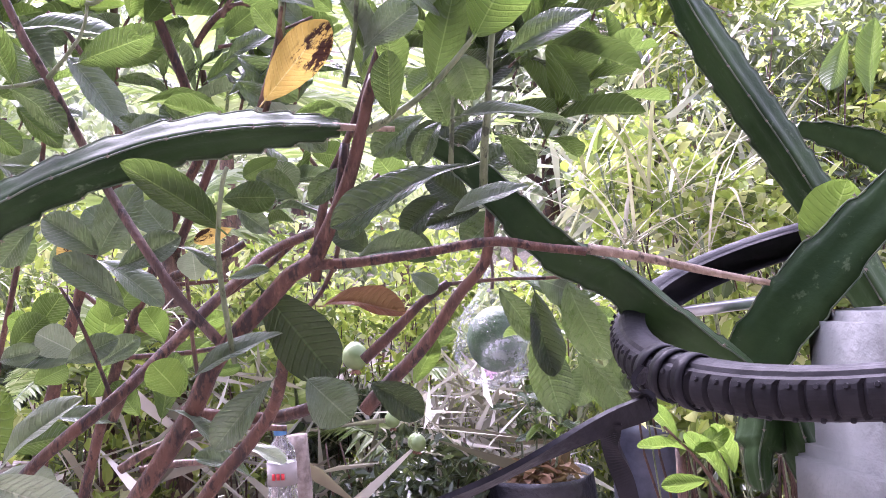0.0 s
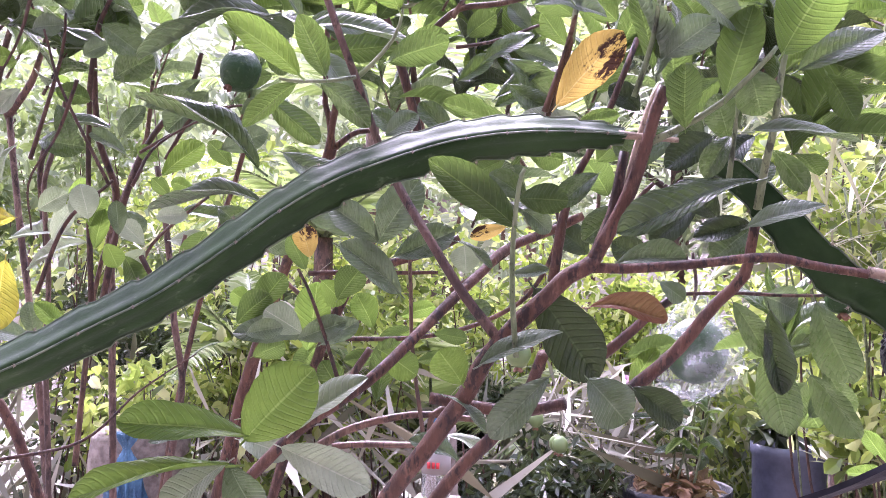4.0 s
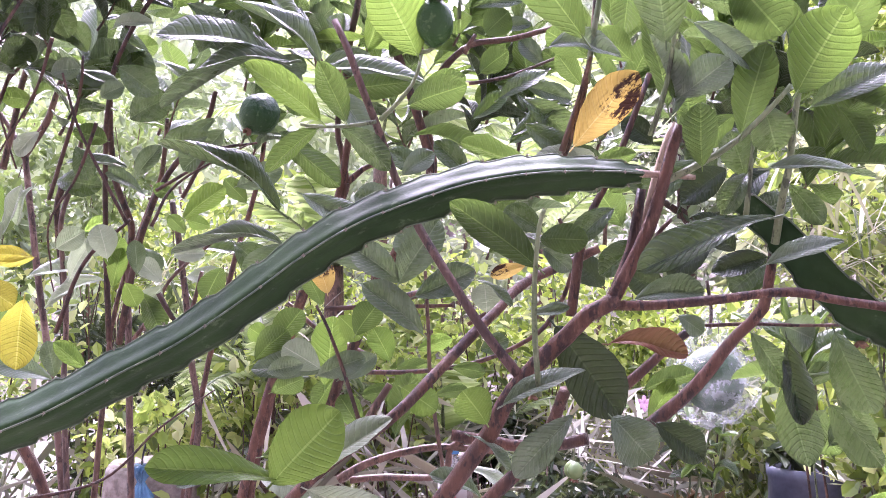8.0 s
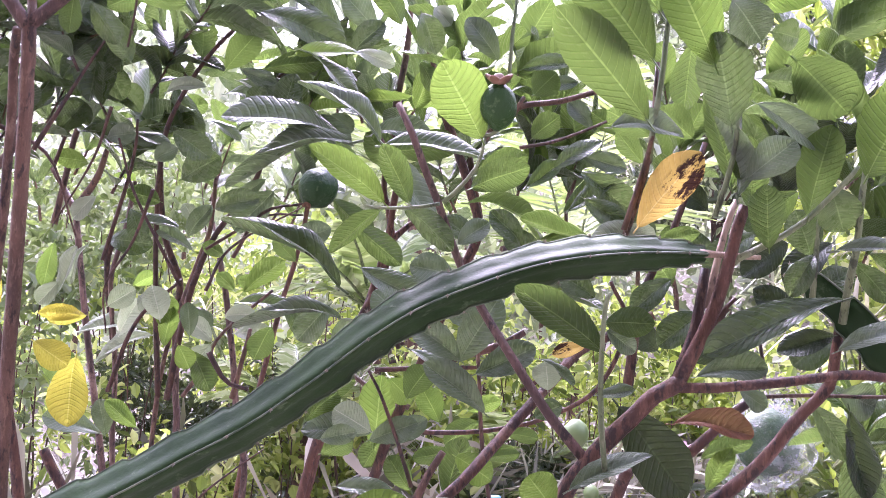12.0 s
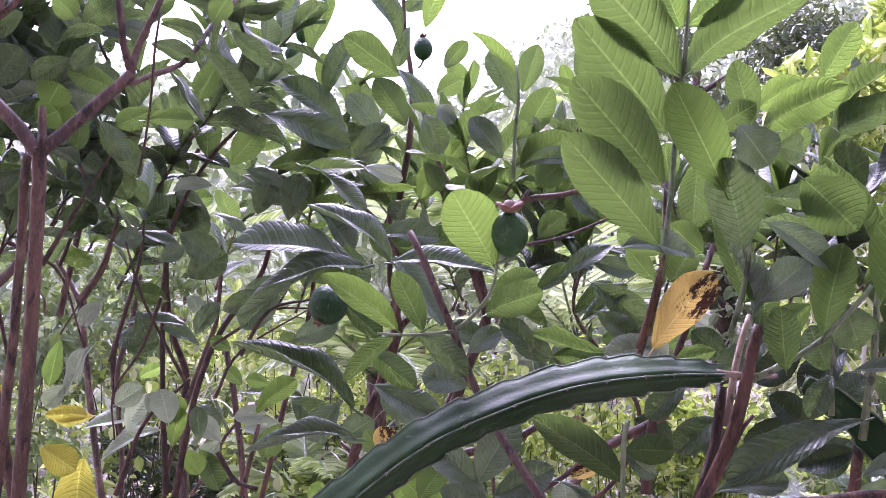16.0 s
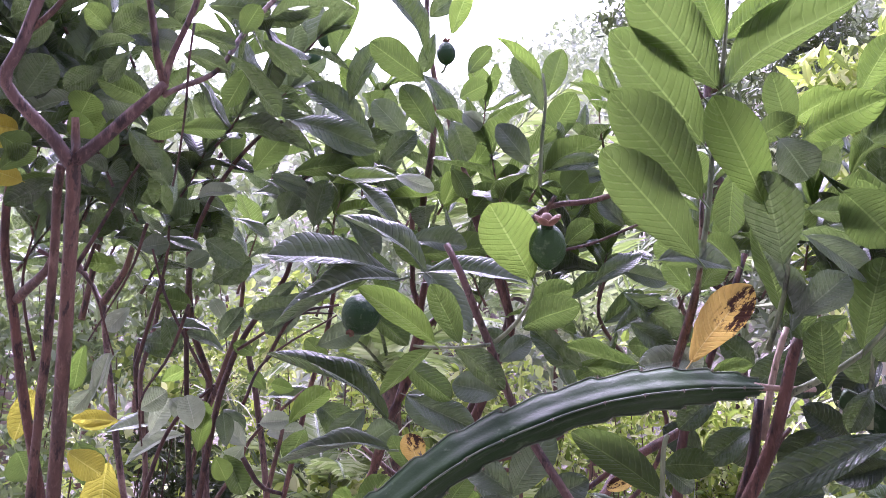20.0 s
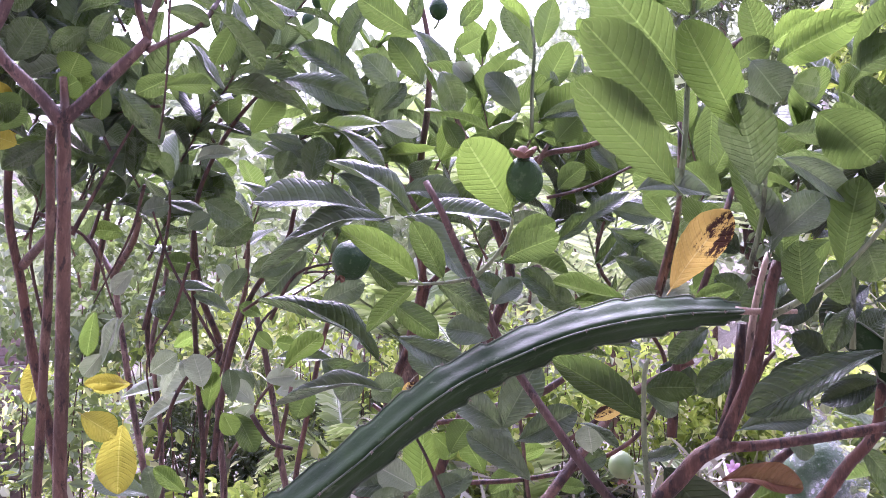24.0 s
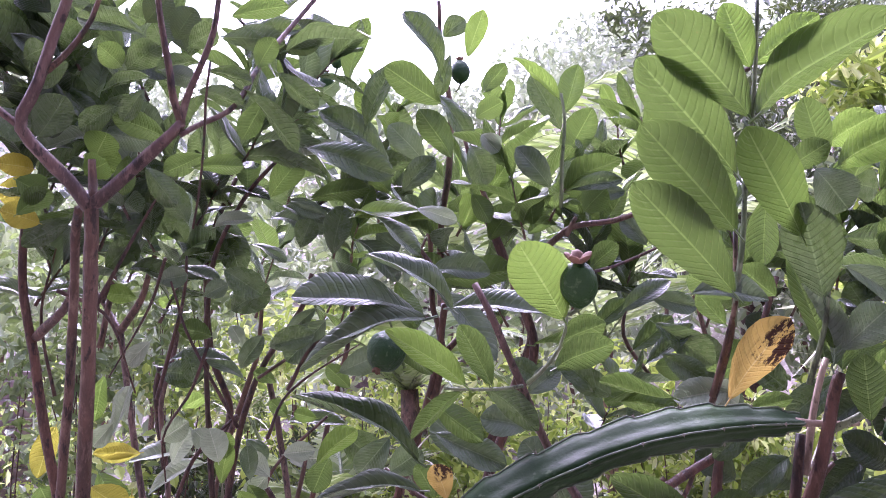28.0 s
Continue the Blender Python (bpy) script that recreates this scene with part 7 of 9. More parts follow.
leaf(C, "p", (-0.830, 1.296, 1.375), (-0.781, 1.308, 1.379), 0.034, (0.21, -0.95, 0.23))
leaf(C, "y", (-0.863, 1.211, 1.329), (-0.848, 1.220, 1.294), 0.035, (-0.35, 0.93, 0.09))
leaf(C, "u", (-0.792, 1.391, 1.360), (-0.823, 1.392, 1.303), 0.049, (-0.44, 0.86, 0.25))
leaf(C, "t", (-0.778, 1.409, 1.402), (-0.722, 1.432, 1.346), 0.062, (0.50, -0.85, 0.16))
leaf(C, "u", (-0.907, 1.478, 1.427), (-0.936, 1.466, 1.458), 0.032, (-0.28, 0.95, 0.11))
leaf(C, "y", (-0.799, 1.359, 1.428), (-0.835, 1.348, 1.438), 0.029, (-0.24, 0.96, 0.15))
leaf(C, "t", (-0.983, 1.253, 1.551), (-0.968, 1.265, 1.496), 0.038, (0.67, -0.74, 0.02))
leaf(C, "y", (-1.265, 1.437, 1.518), (-1.290, 1.443, 1.432), 0.040, (-0.69, 0.68, 0.26))
leaf(C, "p", (-1.144, 1.292, 1.433), (-1.179, 1.289, 1.396), 0.035, (0.24, -0.96, -0.14))
branch(C, "limb", "red", 0.0101, 0.0058, (-1.214, 1.911, -0.170), (-1.202, 1.908, 0.029), (-1.188, 1.904, 0.229), (-1.169, 1.899, 0.428), (-1.146, 1.893, 0.626), (-1.117, 1.885, 0.824), (-1.082, 1.876, 1.013), (-1.047, 1.866, 1.168), (-0.978, 1.848, 1.408), (-0.927, 1.838, 1.559), (-0.907, 1.828, 1.660))
branch(C, "limb", "dark", 0.0043, 0.0024, (-1.061, 1.297, 1.470), (-1.006, 1.287, 1.631), (-0.993, 1.279, 1.707))
branch(C, "limb", "dark", 0.0036, 0.0022, (-0.883, 1.245, 1.422), (-0.946, 1.208, 1.565), (-0.967, 1.189, 1.654))
branch(C, "limb", "dark", 0.0041, 0.0020, (-1.200, 1.340, 1.646), (-1.155, 1.337, 1.746), (-1.101, 1.338, 1.826), (-1.072, 1.334, 1.907))
branch(C, "limb", "dark", 0.0038, 0.0019, (-1.228, 1.253, 1.483), (-1.240, 1.231, 1.616), (-1.206, 1.222, 1.729))
branch(C, "limb", "dark", 0.0043, 0.0024, (-0.847, 1.350, 1.476), (-0.796, 1.351, 1.551), (-0.721, 1.368, 1.569))
branch(C, "limb", "dark", 0.0036, 0.0020, (-0.939, 1.427, 1.499), (-0.837, 1.444, 1.558), (-0.767, 1.461, 1.562))
branch(C, "limb", "dark", 0.0048, 0.0029, (-1.064, 1.330, 1.247), (-1.011, 1.325, 1.365), (-0.932, 1.334, 1.439))
branch(C, "limb", "brown", 0.0046, 0.0031, (-0.993, 1.454, 1.231), (-0.951, 1.456, 1.286), (-0.918, 1.455, 1.346), (-0.824, 1.467, 1.426))
branch(C, "limb", "dark", 0.0058, 0.0043, (-0.892, 1.362, 1.315), (-0.867, 1.376, 1.267), (-0.830, 1.387, 1.252))
branch(C, "limb", "dark", 0.0042, 0.0017, (-0.950, 0.975, 1.590), (-0.914, 1.005, 1.685), (-0.872, 1.036, 1.781))
branch(C, "limb", "dark", 0.0034, 0.0014, (-0.854, 1.110, 1.555), (-0.901, 1.137, 1.483), (-0.961, 1.160, 1.418), (-0.979, 1.195, 1.347))
branch(C, "limb", "dark", 0.0032, 0.0013, (-0.785, 1.147, 1.410), (-0.762, 1.177, 1.476), (-0.670, 1.226, 1.541))
branch(C, "limb", "dark", 0.0036, 0.0014, (-0.993, 0.959, 1.622), (-0.949, 1.007, 1.585), (-0.938, 1.054, 1.483))
branch(C, "limb", "dark", 0.0034, 0.0014, (-0.908, 1.081, 1.673), (-0.953, 1.108, 1.605), (-1.034, 1.129, 1.508))
D = thing("guava_tree", (-0.75, 1.75, 0), "guava tree with slim upright red-brown stems and small green fruits", "tree", "guava trees")
branch(D, "trunk", "red", 0.0118, 0.0082, (-0.970, 1.715, -0.038), (-0.954, 1.707, 0.161), (-0.934, 1.696, 0.360), (-0.910, 1.683, 0.558), (-0.880, 1.668, 0.747), (-0.849, 1.651, 0.903), (-0.808, 1.629, 1.074), (-0.757, 1.620, 1.230), (-0.714, 1.601, 1.350), (-0.666, 1.605, 1.448), (-0.640, 1.606, 1.530))
branch(D, "limb", "red", 0.0076, 0.0054, (-0.640, 1.606, 1.530), (-0.649, 1.600, 1.590), (-0.656, 1.596, 1.633), (-0.653, 1.588, 1.774))
branch(D, "limb", "red", 0.0076, 0.0050, (-0.638, 1.606, 1.533), (-0.607, 1.631, 1.566), (-0.564, 1.640, 1.572))
branch(D, "trunk", "red", 0.0115, 0.0088, (-0.846, 1.549, -0.039), (-0.826, 1.542, 0.160), (-0.801, 1.533, 0.358), (-0.770, 1.522, 0.555), (-0.731, 1.509, 0.751), (-0.690, 1.494, 0.915), (-0.648, 1.480, 1.049), (-0.598, 1.462, 1.180), (-0.546, 1.456, 1.288), (-0.513, 1.458, 1.366), (-0.474, 1.461, 1.454), (-0.443, 1.462, 1.531), (-0.464, 1.453, 1.619), (-0.510, 1.434, 1.764))
branch(D, "limb", "red", 0.0086, 0.0063, (-0.536, 1.437, 1.290), (-0.467, 1.399, 1.312), (-0.394, 1.362, 1.330), (-0.350, 1.370, 1.353))
branch(D, "limb", "brown", 0.0037, 0.0029, (-0.375, 1.282, 1.025), (-0.395, 1.269, 1.166), (-0.401, 1.261, 1.283), (-0.404, 1.256, 1.349))
branch(D, "limb", "brown", 0.0072, 0.0058, (-0.606, 1.544, 0.980), (-0.545, 1.556, 0.986), (-0.424, 1.477, 1.009), (-0.405, 1.478, 1.059), (-0.349, 1.489, 1.079))
branch(D, "limb", "brown", 0.0086, 0.0058, (-0.594, 1.443, 1.000), (-0.547, 1.451, 1.029), (-0.481, 1.463, 1.049), (-0.424, 1.474, 1.059), (-0.330, 1.494, 1.050))
branch(D, "limb", "dark", 0.0040, 0.0024, (-0.486, 1.201, 1.135), (-0.509, 1.192, 1.211), (-0.529, 1.184, 1.267), (-0.544, 1.179, 1.298))
branch(D, "limb", "brown", 0.0069, 0.0054, (-0.468, 1.155, 1.123), (-0.449, 1.156, 1.161), (-0.430, 1.158, 1.192))
branch(D, "limb", "brown", 0.0084, 0.0042, (-0.622, 1.536, 1.651), (-0.614, 1.523, 1.756), (-0.592, 1.513, 1.860), (-0.580, 1.499, 1.975), (-0.587, 1.482, 2.080), (-0.585, 1.468, 2.174))
branch(D, "limb", "brown", 0.0058, 0.0034, (-0.470, 1.406, 1.735), (-0.492, 1.396, 1.764), (-0.516, 1.380, 1.831), (-0.527, 1.369, 1.889))
branch(D, "limb", "brown", 0.0049, 0.0031, (-0.551, 1.298, 1.625), (-0.579, 1.283, 1.678), (-0.599, 1.274, 1.701))
branch(D, "twig", "green", 0.0039, 0.0026, (-0.360, 1.278, 1.731), (-0.354, 1.269, 1.799), (-0.345, 1.262, 1.859), (-0.347, 1.256, 1.902))
leaf(D, "t", (-0.527, 1.235, 1.945), (-0.575, 1.208, 2.047), 0.051, (0.67, -0.73, 0.12))
leaf(D, "u", (-0.530, 1.241, 1.904), (-0.610, 1.212, 1.965), 0.059, (-0.03, 0.91, 0.40))
leaf(D, "t", (-0.671, 1.290, 1.898), (-0.622, 1.287, 1.995), 0.048, (-0.02, -1.00, -0.01))
leaf(D, "y", (-0.682, 1.326, 1.914), (-0.686, 1.315, 1.983), 0.041, (-0.13, 0.98, 0.15))
leaf(D, "u", (-0.735, 1.382, 2.010), (-0.690, 1.377, 2.121), 0.053, (-0.82, 0.45, 0.35))
leaf(D, "t", (-0.649, 1.324, 1.846), (-0.750, 1.286, 1.932), 0.061, (0.62, -0.66, 0.43))
leaf(D, "t", (-0.744, 1.216, 1.851), (-0.615, 1.255, 1.802), 0.063, (0.33, -0.94, 0.11))
leaf(D, "u", (-0.784, 1.319, 1.792), (-0.684, 1.342, 1.806), 0.045, (-0.26, 0.85, 0.46))
leaf(D, "t", (-0.586, 1.423, 1.983), (-0.531, 1.450, 1.896), 0.047, (0.50, -0.86, 0.05))
leaf(D, "u", (-0.507, 1.198, 1.806), (-0.548, 1.177, 1.878), 0.045, (-0.02, 0.96, 0.27))
leaf(D, "t", (-0.478, 1.203, 1.823), (-0.460, 1.217, 1.763), 0.045, (0.37, -0.93, -0.10))
leaf(D, "t", (-0.574, 1.168, 1.756), (-0.526, 1.173, 1.802), 0.039, (0.18, -0.98, -0.08))
leaf(D, "g", (-0.573, 1.283, 1.826), (-0.622, 1.262, 1.887), 0.046, (0.35, -0.94, -0.05))
leaf(D, "y", (-0.358, 1.324, 1.915), (-0.423, 1.297, 1.982), 0.043, (0.57, 0.41, 0.71))
leaf(D, "t", (-0.364, 1.370, 1.878), (-0.404, 1.346, 1.968), 0.046, (0.27, -0.96, -0.13))
leaf(D, "u", (-0.373, 1.503, 1.943), (-0.340, 1.499, 2.029), 0.048, (-0.37, 0.91, 0.19))
leaf(D, "u", (-0.379, 1.535, 1.862), (-0.323, 1.535, 1.957), 0.061, (-0.36, 0.91, 0.21))
leaf(D, "g", (-0.370, 1.240, 1.756), (-0.413, 1.220, 1.817), 0.041, (0.29, -0.95, -0.10))
leaf(D, "u", (-0.528, 1.484, 1.949), (-0.479, 1.493, 1.976), 0.047, (-0.37, 0.83, 0.42))
leaf(D, "u", (-0.503, 1.444, 1.982), (-0.461, 1.448, 2.029), 0.035, (-0.44, 0.83, 0.33))
leaf(D, "y", (-0.472, 1.186, 1.952), (-0.444, 1.183, 2.019), 0.034, (-0.47, 0.85, 0.24))
leaf(D, "t", (-0.515, 1.253, 1.984), (-0.536, 1.257, 1.922), 0.029, (-0.03, -1.00, -0.06))
leaf(D, "u", (-0.379, 1.321, 1.759), (-0.442, 1.310, 1.725), 0.046, (-0.33, 0.88, 0.33))
leaf(D, "u", (-0.345, 1.510, 1.808), (-0.405, 1.497, 1.789), 0.052, (-0.29, 0.88, 0.36))
leaf(D, "t", (-0.396, 1.515, 1.824), (-0.335, 1.528, 1.843), 0.048, (0.20, -0.98, -0.01))
leaf(D, "u", (-0.482, 1.213, 1.752), (-0.460, 1.225, 1.709), 0.034, (-0.02, 0.96, 0.26))
leaf(D, "u", (-0.408, 1.300, 1.712), (-0.410, 1.290, 1.773), 0.045, (0.04, 0.99, 0.15))
leaf(D, "u", (-0.461, 1.467, 1.761), (-0.477, 1.453, 1.826), 0.047, (0.02, 0.98, 0.21))
leaf(D, "t", (-0.351, 1.347, 1.772), (-0.271, 1.365, 1.784), 0.036, (0.18, -0.95, 0.24))
leaf(D, "g", (-0.346, 1.512, 1.788), (-0.277, 1.528, 1.797), 0.031, (0.22, -0.97, 0.07))
leaf(D, "y", (-0.567, 1.479, 1.776), (-0.657, 1.458, 1.768), 0.041, (-0.21, 0.57, 0.80))
leaf(D, "t", (-0.556, 1.377, 2.067), (-0.517, 1.382, 2.095), 0.040, (0.25, -0.96, -0.16))
leaf(D, "u", (-0.678, 1.425, 1.814), (-0.715, 1.410, 1.855), 0.041, (-0.09, 0.96, 0.28))
leaf(D, "p", (-0.674, 1.354, 1.883), (-0.676, 1.359, 1.839), 0.040, (0.14, -0.98, -0.14))
leaf(D, "u", (-0.454, 1.534, 1.737), (-0.391, 1.543, 1.788), 0.038, (-0.34, 0.90, 0.28))
leaf(D, "u", (-0.579, 1.436, 1.628), (-0.633, 1.412, 1.697), 0.060, (-0.11, 0.96, 0.25))
leaf(D, "u", (-0.455, 1.451, 1.875), (-0.496, 1.445, 1.846), 0.031, (-0.38, 0.86, 0.35))
leaf(D, "p", (-0.474, 1.262, 1.853), (-0.450, 1.272, 1.826), 0.036, (0.29, -0.95, -0.09))
leaf(D, "u", (-0.349, 1.520, 1.728), (-0.291, 1.537, 1.717), 0.037, (-0.18, 0.90, 0.39))
leaf(D, "u", (-0.332, 1.490, 1.682), (-0.269, 1.503, 1.700), 0.030, (-0.28, 0.91, 0.30))
leaf(D, "u", (-0.406, 1.448, 1.839), (-0.347, 1.459, 1.868), 0.030, (-0.33, 0.87, 0.37))
leaf(D, "g", (-0.597, 1.359, 1.192), (-0.710, 1.335, 1.193), 0.051, (0.16, -0.76, 0.62))
leaf(D, "p", (-0.574, 1.281, 1.201), (-0.629, 1.268, 1.235), 0.053, (0.38, -0.89, 0.27))
leaf(D, "y", (-0.626, 1.457, 1.158), (-0.611, 1.453, 1.278), 0.066, (-0.49, 0.87, 0.09))
leaf(D, "u", (-0.610, 1.460, 1.168), (-0.643, 1.456, 1.119), 0.046, (-0.37, 0.91, 0.18))
leaf(D, "g", (-0.545, 1.288, 1.184), (-0.489, 1.298, 1.221), 0.037, (0.06, -0.99, 0.16))
leaf(D, "u", (-0.451, 1.272, 1.105), (-0.426, 1.271, 1.199), 0.048, (-0.38, 0.92, 0.11))
leaf(D, "u", (-0.547, 1.416, 1.091), (-0.583, 1.405, 1.147), 0.048, (-0.19, 0.98, 0.06))
leaf(D, "u", (-0.440, 1.452, 1.203), (-0.496, 1.443, 1.165), 0.045, (-0.26, 0.96, 0.14))
leaf(D, "u", (-0.360, 1.243, 1.210), (-0.313, 1.253, 1.203), 0.025, (-0.19, 0.97, 0.13))
leaf(D, "t", (-0.317, 1.230, 1.236), (-0.278, 1.237, 1.252), 0.033, (0.08, -0.97, 0.23))
leaf(D, "u", (-0.401, 1.319, 1.161), (-0.351, 1.329, 1.170), 0.026, (-0.21, 0.97, 0.10))
leaf(D, "u", (-0.449, 1.330, 1.167), (-0.517, 1.316, 1.158), 0.032, (-0.21, 0.97, 0.10))
leaf(D, "Y", (-0.542, 1.220, 1.315), (-0.557, 1.213, 1.364), 0.039, (-0.15, 0.99, 0.08))
leaf(D, "u", (-0.597, 1.353, 1.298), (-0.623, 1.344, 1.352), 0.037, (-0.16, 0.98, 0.08))
leaf(D, "y", (-0.703, 1.375, 1.240), (-0.730, 1.368, 1.259), 0.038, (-0.20, 0.98, 0.06))
leaf(D, "y", (-0.650, 1.368, 1.204), (-0.686, 1.358, 1.241), 0.034, (-0.21, 0.98, 0.05))
leaf(D, "y", (-0.545, 1.283, 1.281), (-0.511, 1.292, 1.247), 0.044, (-0.16, 0.98, 0.10))
leaf(D, "y", (-0.495, 1.400, 1.206), (-0.522, 1.391, 1.261), 0.047, (-0.12, 0.99, 0.10))
leaf(D, "g", (-0.318, 1.242, 1.028), (-0.389, 1.226, 1.060), 0.035, (0.43, -0.64, 0.63))
leaf(D, "p", (-0.356, 1.315, 1.053), (-0.289, 1.330, 1.028), 0.032, (0.40, -0.62, 0.68))
leaf(D, "y", (-0.445, 1.388, 1.226), (-0.391, 1.398, 1.244), 0.032, (-0.23, 0.96, 0.15))
leaf(D, "u", (-0.492, 1.370, 1.706), (-0.447, 1.376, 1.762), 0.047, (-0.47, 0.83, 0.29))
leaf(D, "u", (-0.338, 1.400, 1.744), (-0.301, 1.405, 1.781), 0.057, (-0.42, 0.86, 0.29))
leaf(D, "u", (-0.317, 1.528, 1.731), (-0.277, 1.532, 1.801), 0.045, (-0.40, 0.90, 0.17))
leaf(D, "u", (-0.315, 1.207, 1.628), (-0.276, 1.213, 1.660), 0.041, (-0.39, 0.87, 0.30))
leaf(D, "g", (-0.243, 1.382, 1.679), (-0.279, 1.372, 1.723), 0.033, (0.19, -0.98, -0.07))
leaf(D, "y", (-0.329, 1.470, 1.627), (-0.357, 1.461, 1.675), 0.049, (0.08, 0.97, 0.22))
leaf(D, "u", (-0.198, 1.372, 1.665), (-0.242, 1.361, 1.700), 0.036, (0.08, 0.92, 0.39))
leaf(D, "u", (-0.244, 1.394, 1.489), (-0.191, 1.405, 1.481), 0.046, (-0.15, 0.93, 0.34))
leaf(D, "u", (-0.121, 1.504, 1.434), (-0.158, 1.493, 1.491), 0.058, (0.11, 0.96, 0.26))
leaf(D, "u", (-0.139, 1.436, 1.484), (-0.103, 1.441, 1.520), 0.047, (-0.28, 0.95, 0.14))
leaf(D, "u", (-0.266, 1.268, 1.465), (-0.314, 1.259, 1.440), 0.034, (-0.29, 0.92, 0.25))
branch(D, "limb", "red", 0.0126, 0.0076, (-0.985, 1.641, -0.034), (-0.967, 1.639, 0.165), (-0.946, 1.637, 0.364), (-0.919, 1.634, 0.562), (-0.886, 1.630, 0.759), (-0.848, 1.626, 0.939), (-0.810, 1.622, 1.086), (-0.770, 1.617, 1.207), (-0.721, 1.612, 1.325), (-0.679, 1.607, 1.432), (-0.650, 1.600, 1.529), (-0.630, 1.590, 1.625))
branch(D, "limb", "red", 0.0109, 0.0065, (-0.567, 1.646, 1.360), (-0.516, 1.643, 1.462), (-0.478, 1.640, 1.547), (-0.482, 1.629, 1.612), (-0.491, 1.616, 1.687))
branch(D, "limb", "brown", 0.0073, 0.0049, (-0.673, 1.853, 1.188), (-0.765, 1.822, 1.238), (-0.832, 1.796, 1.300))
branch(D, "limb", "brown", 0.0043, 0.0029, (-0.251, 1.501, 1.465), (-0.294, 1.479, 1.542), (-0.276, 1.472, 1.618))
branch(D, "limb", "red", 0.0052, 0.0033, (-0.598, 1.462, 1.180), (-0.400, 1.425, 1.195), (-0.250, 1.370, 1.256), (-0.191, 1.323, 1.363), (-0.212, 1.308, 1.429))
branch(D, "limb", "red", 0.0054, 0.0038, (-0.237, 1.210, 1.340), (-0.283, 1.204, 1.302), (-0.329, 1.197, 1.273))
branch(D, "limb", "red", 0.0054, 0.0036, (-0.586, 1.338, 1.292), (-0.490, 1.362, 1.295), (-0.386, 1.388, 1.298))
leaf(D, "u", (-0.565, 1.093, 1.616), (-0.540, 1.097, 1.552), 0.036, (-0.21, 0.98, -0.02))
leaf(D, "g", (-0.539, 1.154, 1.631), (-0.450, 1.161, 1.627), 0.039, (0.09, -0.82, 0.56))
leaf(D, "u", (-0.559, 1.303, 1.640), (-0.442, 1.312, 1.647), 0.052, (-0.09, 0.85, 0.51))
leaf(D, "g", (-0.526, 1.186, 1.608), (-0.455, 1.195, 1.506), 0.055, (0.64, -0.67, 0.38))
leaf(D, "u", (-0.653, 1.327, 1.609), (-0.705, 1.323, 1.595), 0.035, (-0.20, 0.84, 0.50))
leaf(D, "u", (-0.614, 1.212, 1.550), (-0.555, 1.218, 1.492), 0.037, (0.17, 0.95, 0.28))
leaf(D, "g", (-0.724, 1.378, 1.725), (-0.656, 1.385, 1.650), 0.045, (0.59, -0.67, 0.46))
leaf(D, "u", (-0.387, 1.110, 1.523), (-0.297, 1.117, 1.497), 0.041, (0.17, 0.60, 0.78))
leaf(D, "u", (-0.691, 1.308, 1.210), (-0.638, 1.310, 1.258), 0.051, (-0.36, 0.86, 0.36))
leaf(D, "g", (-0.548, 1.199, 1.198), (-0.478, 1.203, 1.225), 0.039, (0.03, -0.99, 0.10))
leaf(D, "u", (-0.673, 1.339, 1.224), (-0.627, 1.340, 1.290), 0.052, (-0.48, 0.82, 0.32))
leaf(D, "g", (-0.586, 1.105, 1.209), (-0.536, 1.109, 1.220), 0.029, (0.03, -0.99, 0.14))
leaf(D, "g", (-0.474, 1.140, 1.330), (-0.391, 1.148, 1.268), 0.046, (0.45, -0.74, 0.50))
leaf(D, "g", (-0.664, 1.334, 1.395), (-0.718, 1.331, 1.338), 0.052, (0.19, -0.97, -0.14))
leaf(D, "g", (-0.704, 1.453, 1.330), (-0.647, 1.456, 1.364), 0.057, (0.09, -0.99, -0.06))
leaf(D, "y", (-0.404, 1.120, 1.192), (-0.357, 1.125, 1.162), 0.043, (-0.12, 0.99, -0.03))
leaf(D, "g", (-0.661, 1.374, 1.099), (-0.565, 1.382, 1.089), 0.042, (0.12, -0.71, 0.69))
leaf(D, "u", (-0.592, 1.109, 1.096), (-0.500, 1.115, 1.113), 0.043, (-0.09, 0.99, 0.12))
leaf(D, "p", (-0.594, 1.110, 1.068), (-0.524, 1.116, 1.050), 0.043, (0.19, -0.87, 0.46))
leaf(D, "u", (-0.511, 1.260, 1.254), (-0.477, 1.261, 1.301), 0.049, (-0.42, 0.86, 0.30))
leaf(D, "u", (-0.677, 1.341, 1.156), (-0.624, 1.344, 1.179), 0.044, (-0.18, 0.94, 0.28))
leaf(D, "g", (-0.379, 1.146, 1.354), (-0.413, 1.142, 1.400), 0.052, (0.40, -0.89, 0.21))
leaf(D, "g", (-0.533, 1.375, 1.355), (-0.600, 1.368, 1.420), 0.063, (0.36, -0.90, 0.27))
shoot(C, "t", "brown", 0.105, 0.25, 0.0029, (-1.217, 1.225, 1.692), (-1.232, 1.209, 1.777), 3)
shoot(C, "ut", "brown", 0.105, 0.25, 0.0036, (-1.355, 1.608, 1.682), (-1.290, 1.607, 1.802), 4)
shoot(C, "ug", "brown", 0.105, 0.25, 0.0036, (-1.075, 1.687, 1.629), (-1.020, 1.679, 1.773), 3)
shoot(C, "ug", "brown", 0.105, 0.25, 0.0038, (-0.951, 1.828, 1.585), (-0.893, 1.820, 1.736), 4)
shoot(D, "ug", "brown", 0.105, 0.25, 0.0033, (-0.540, 1.623, 1.559), (-0.491, 1.614, 1.698), 4)
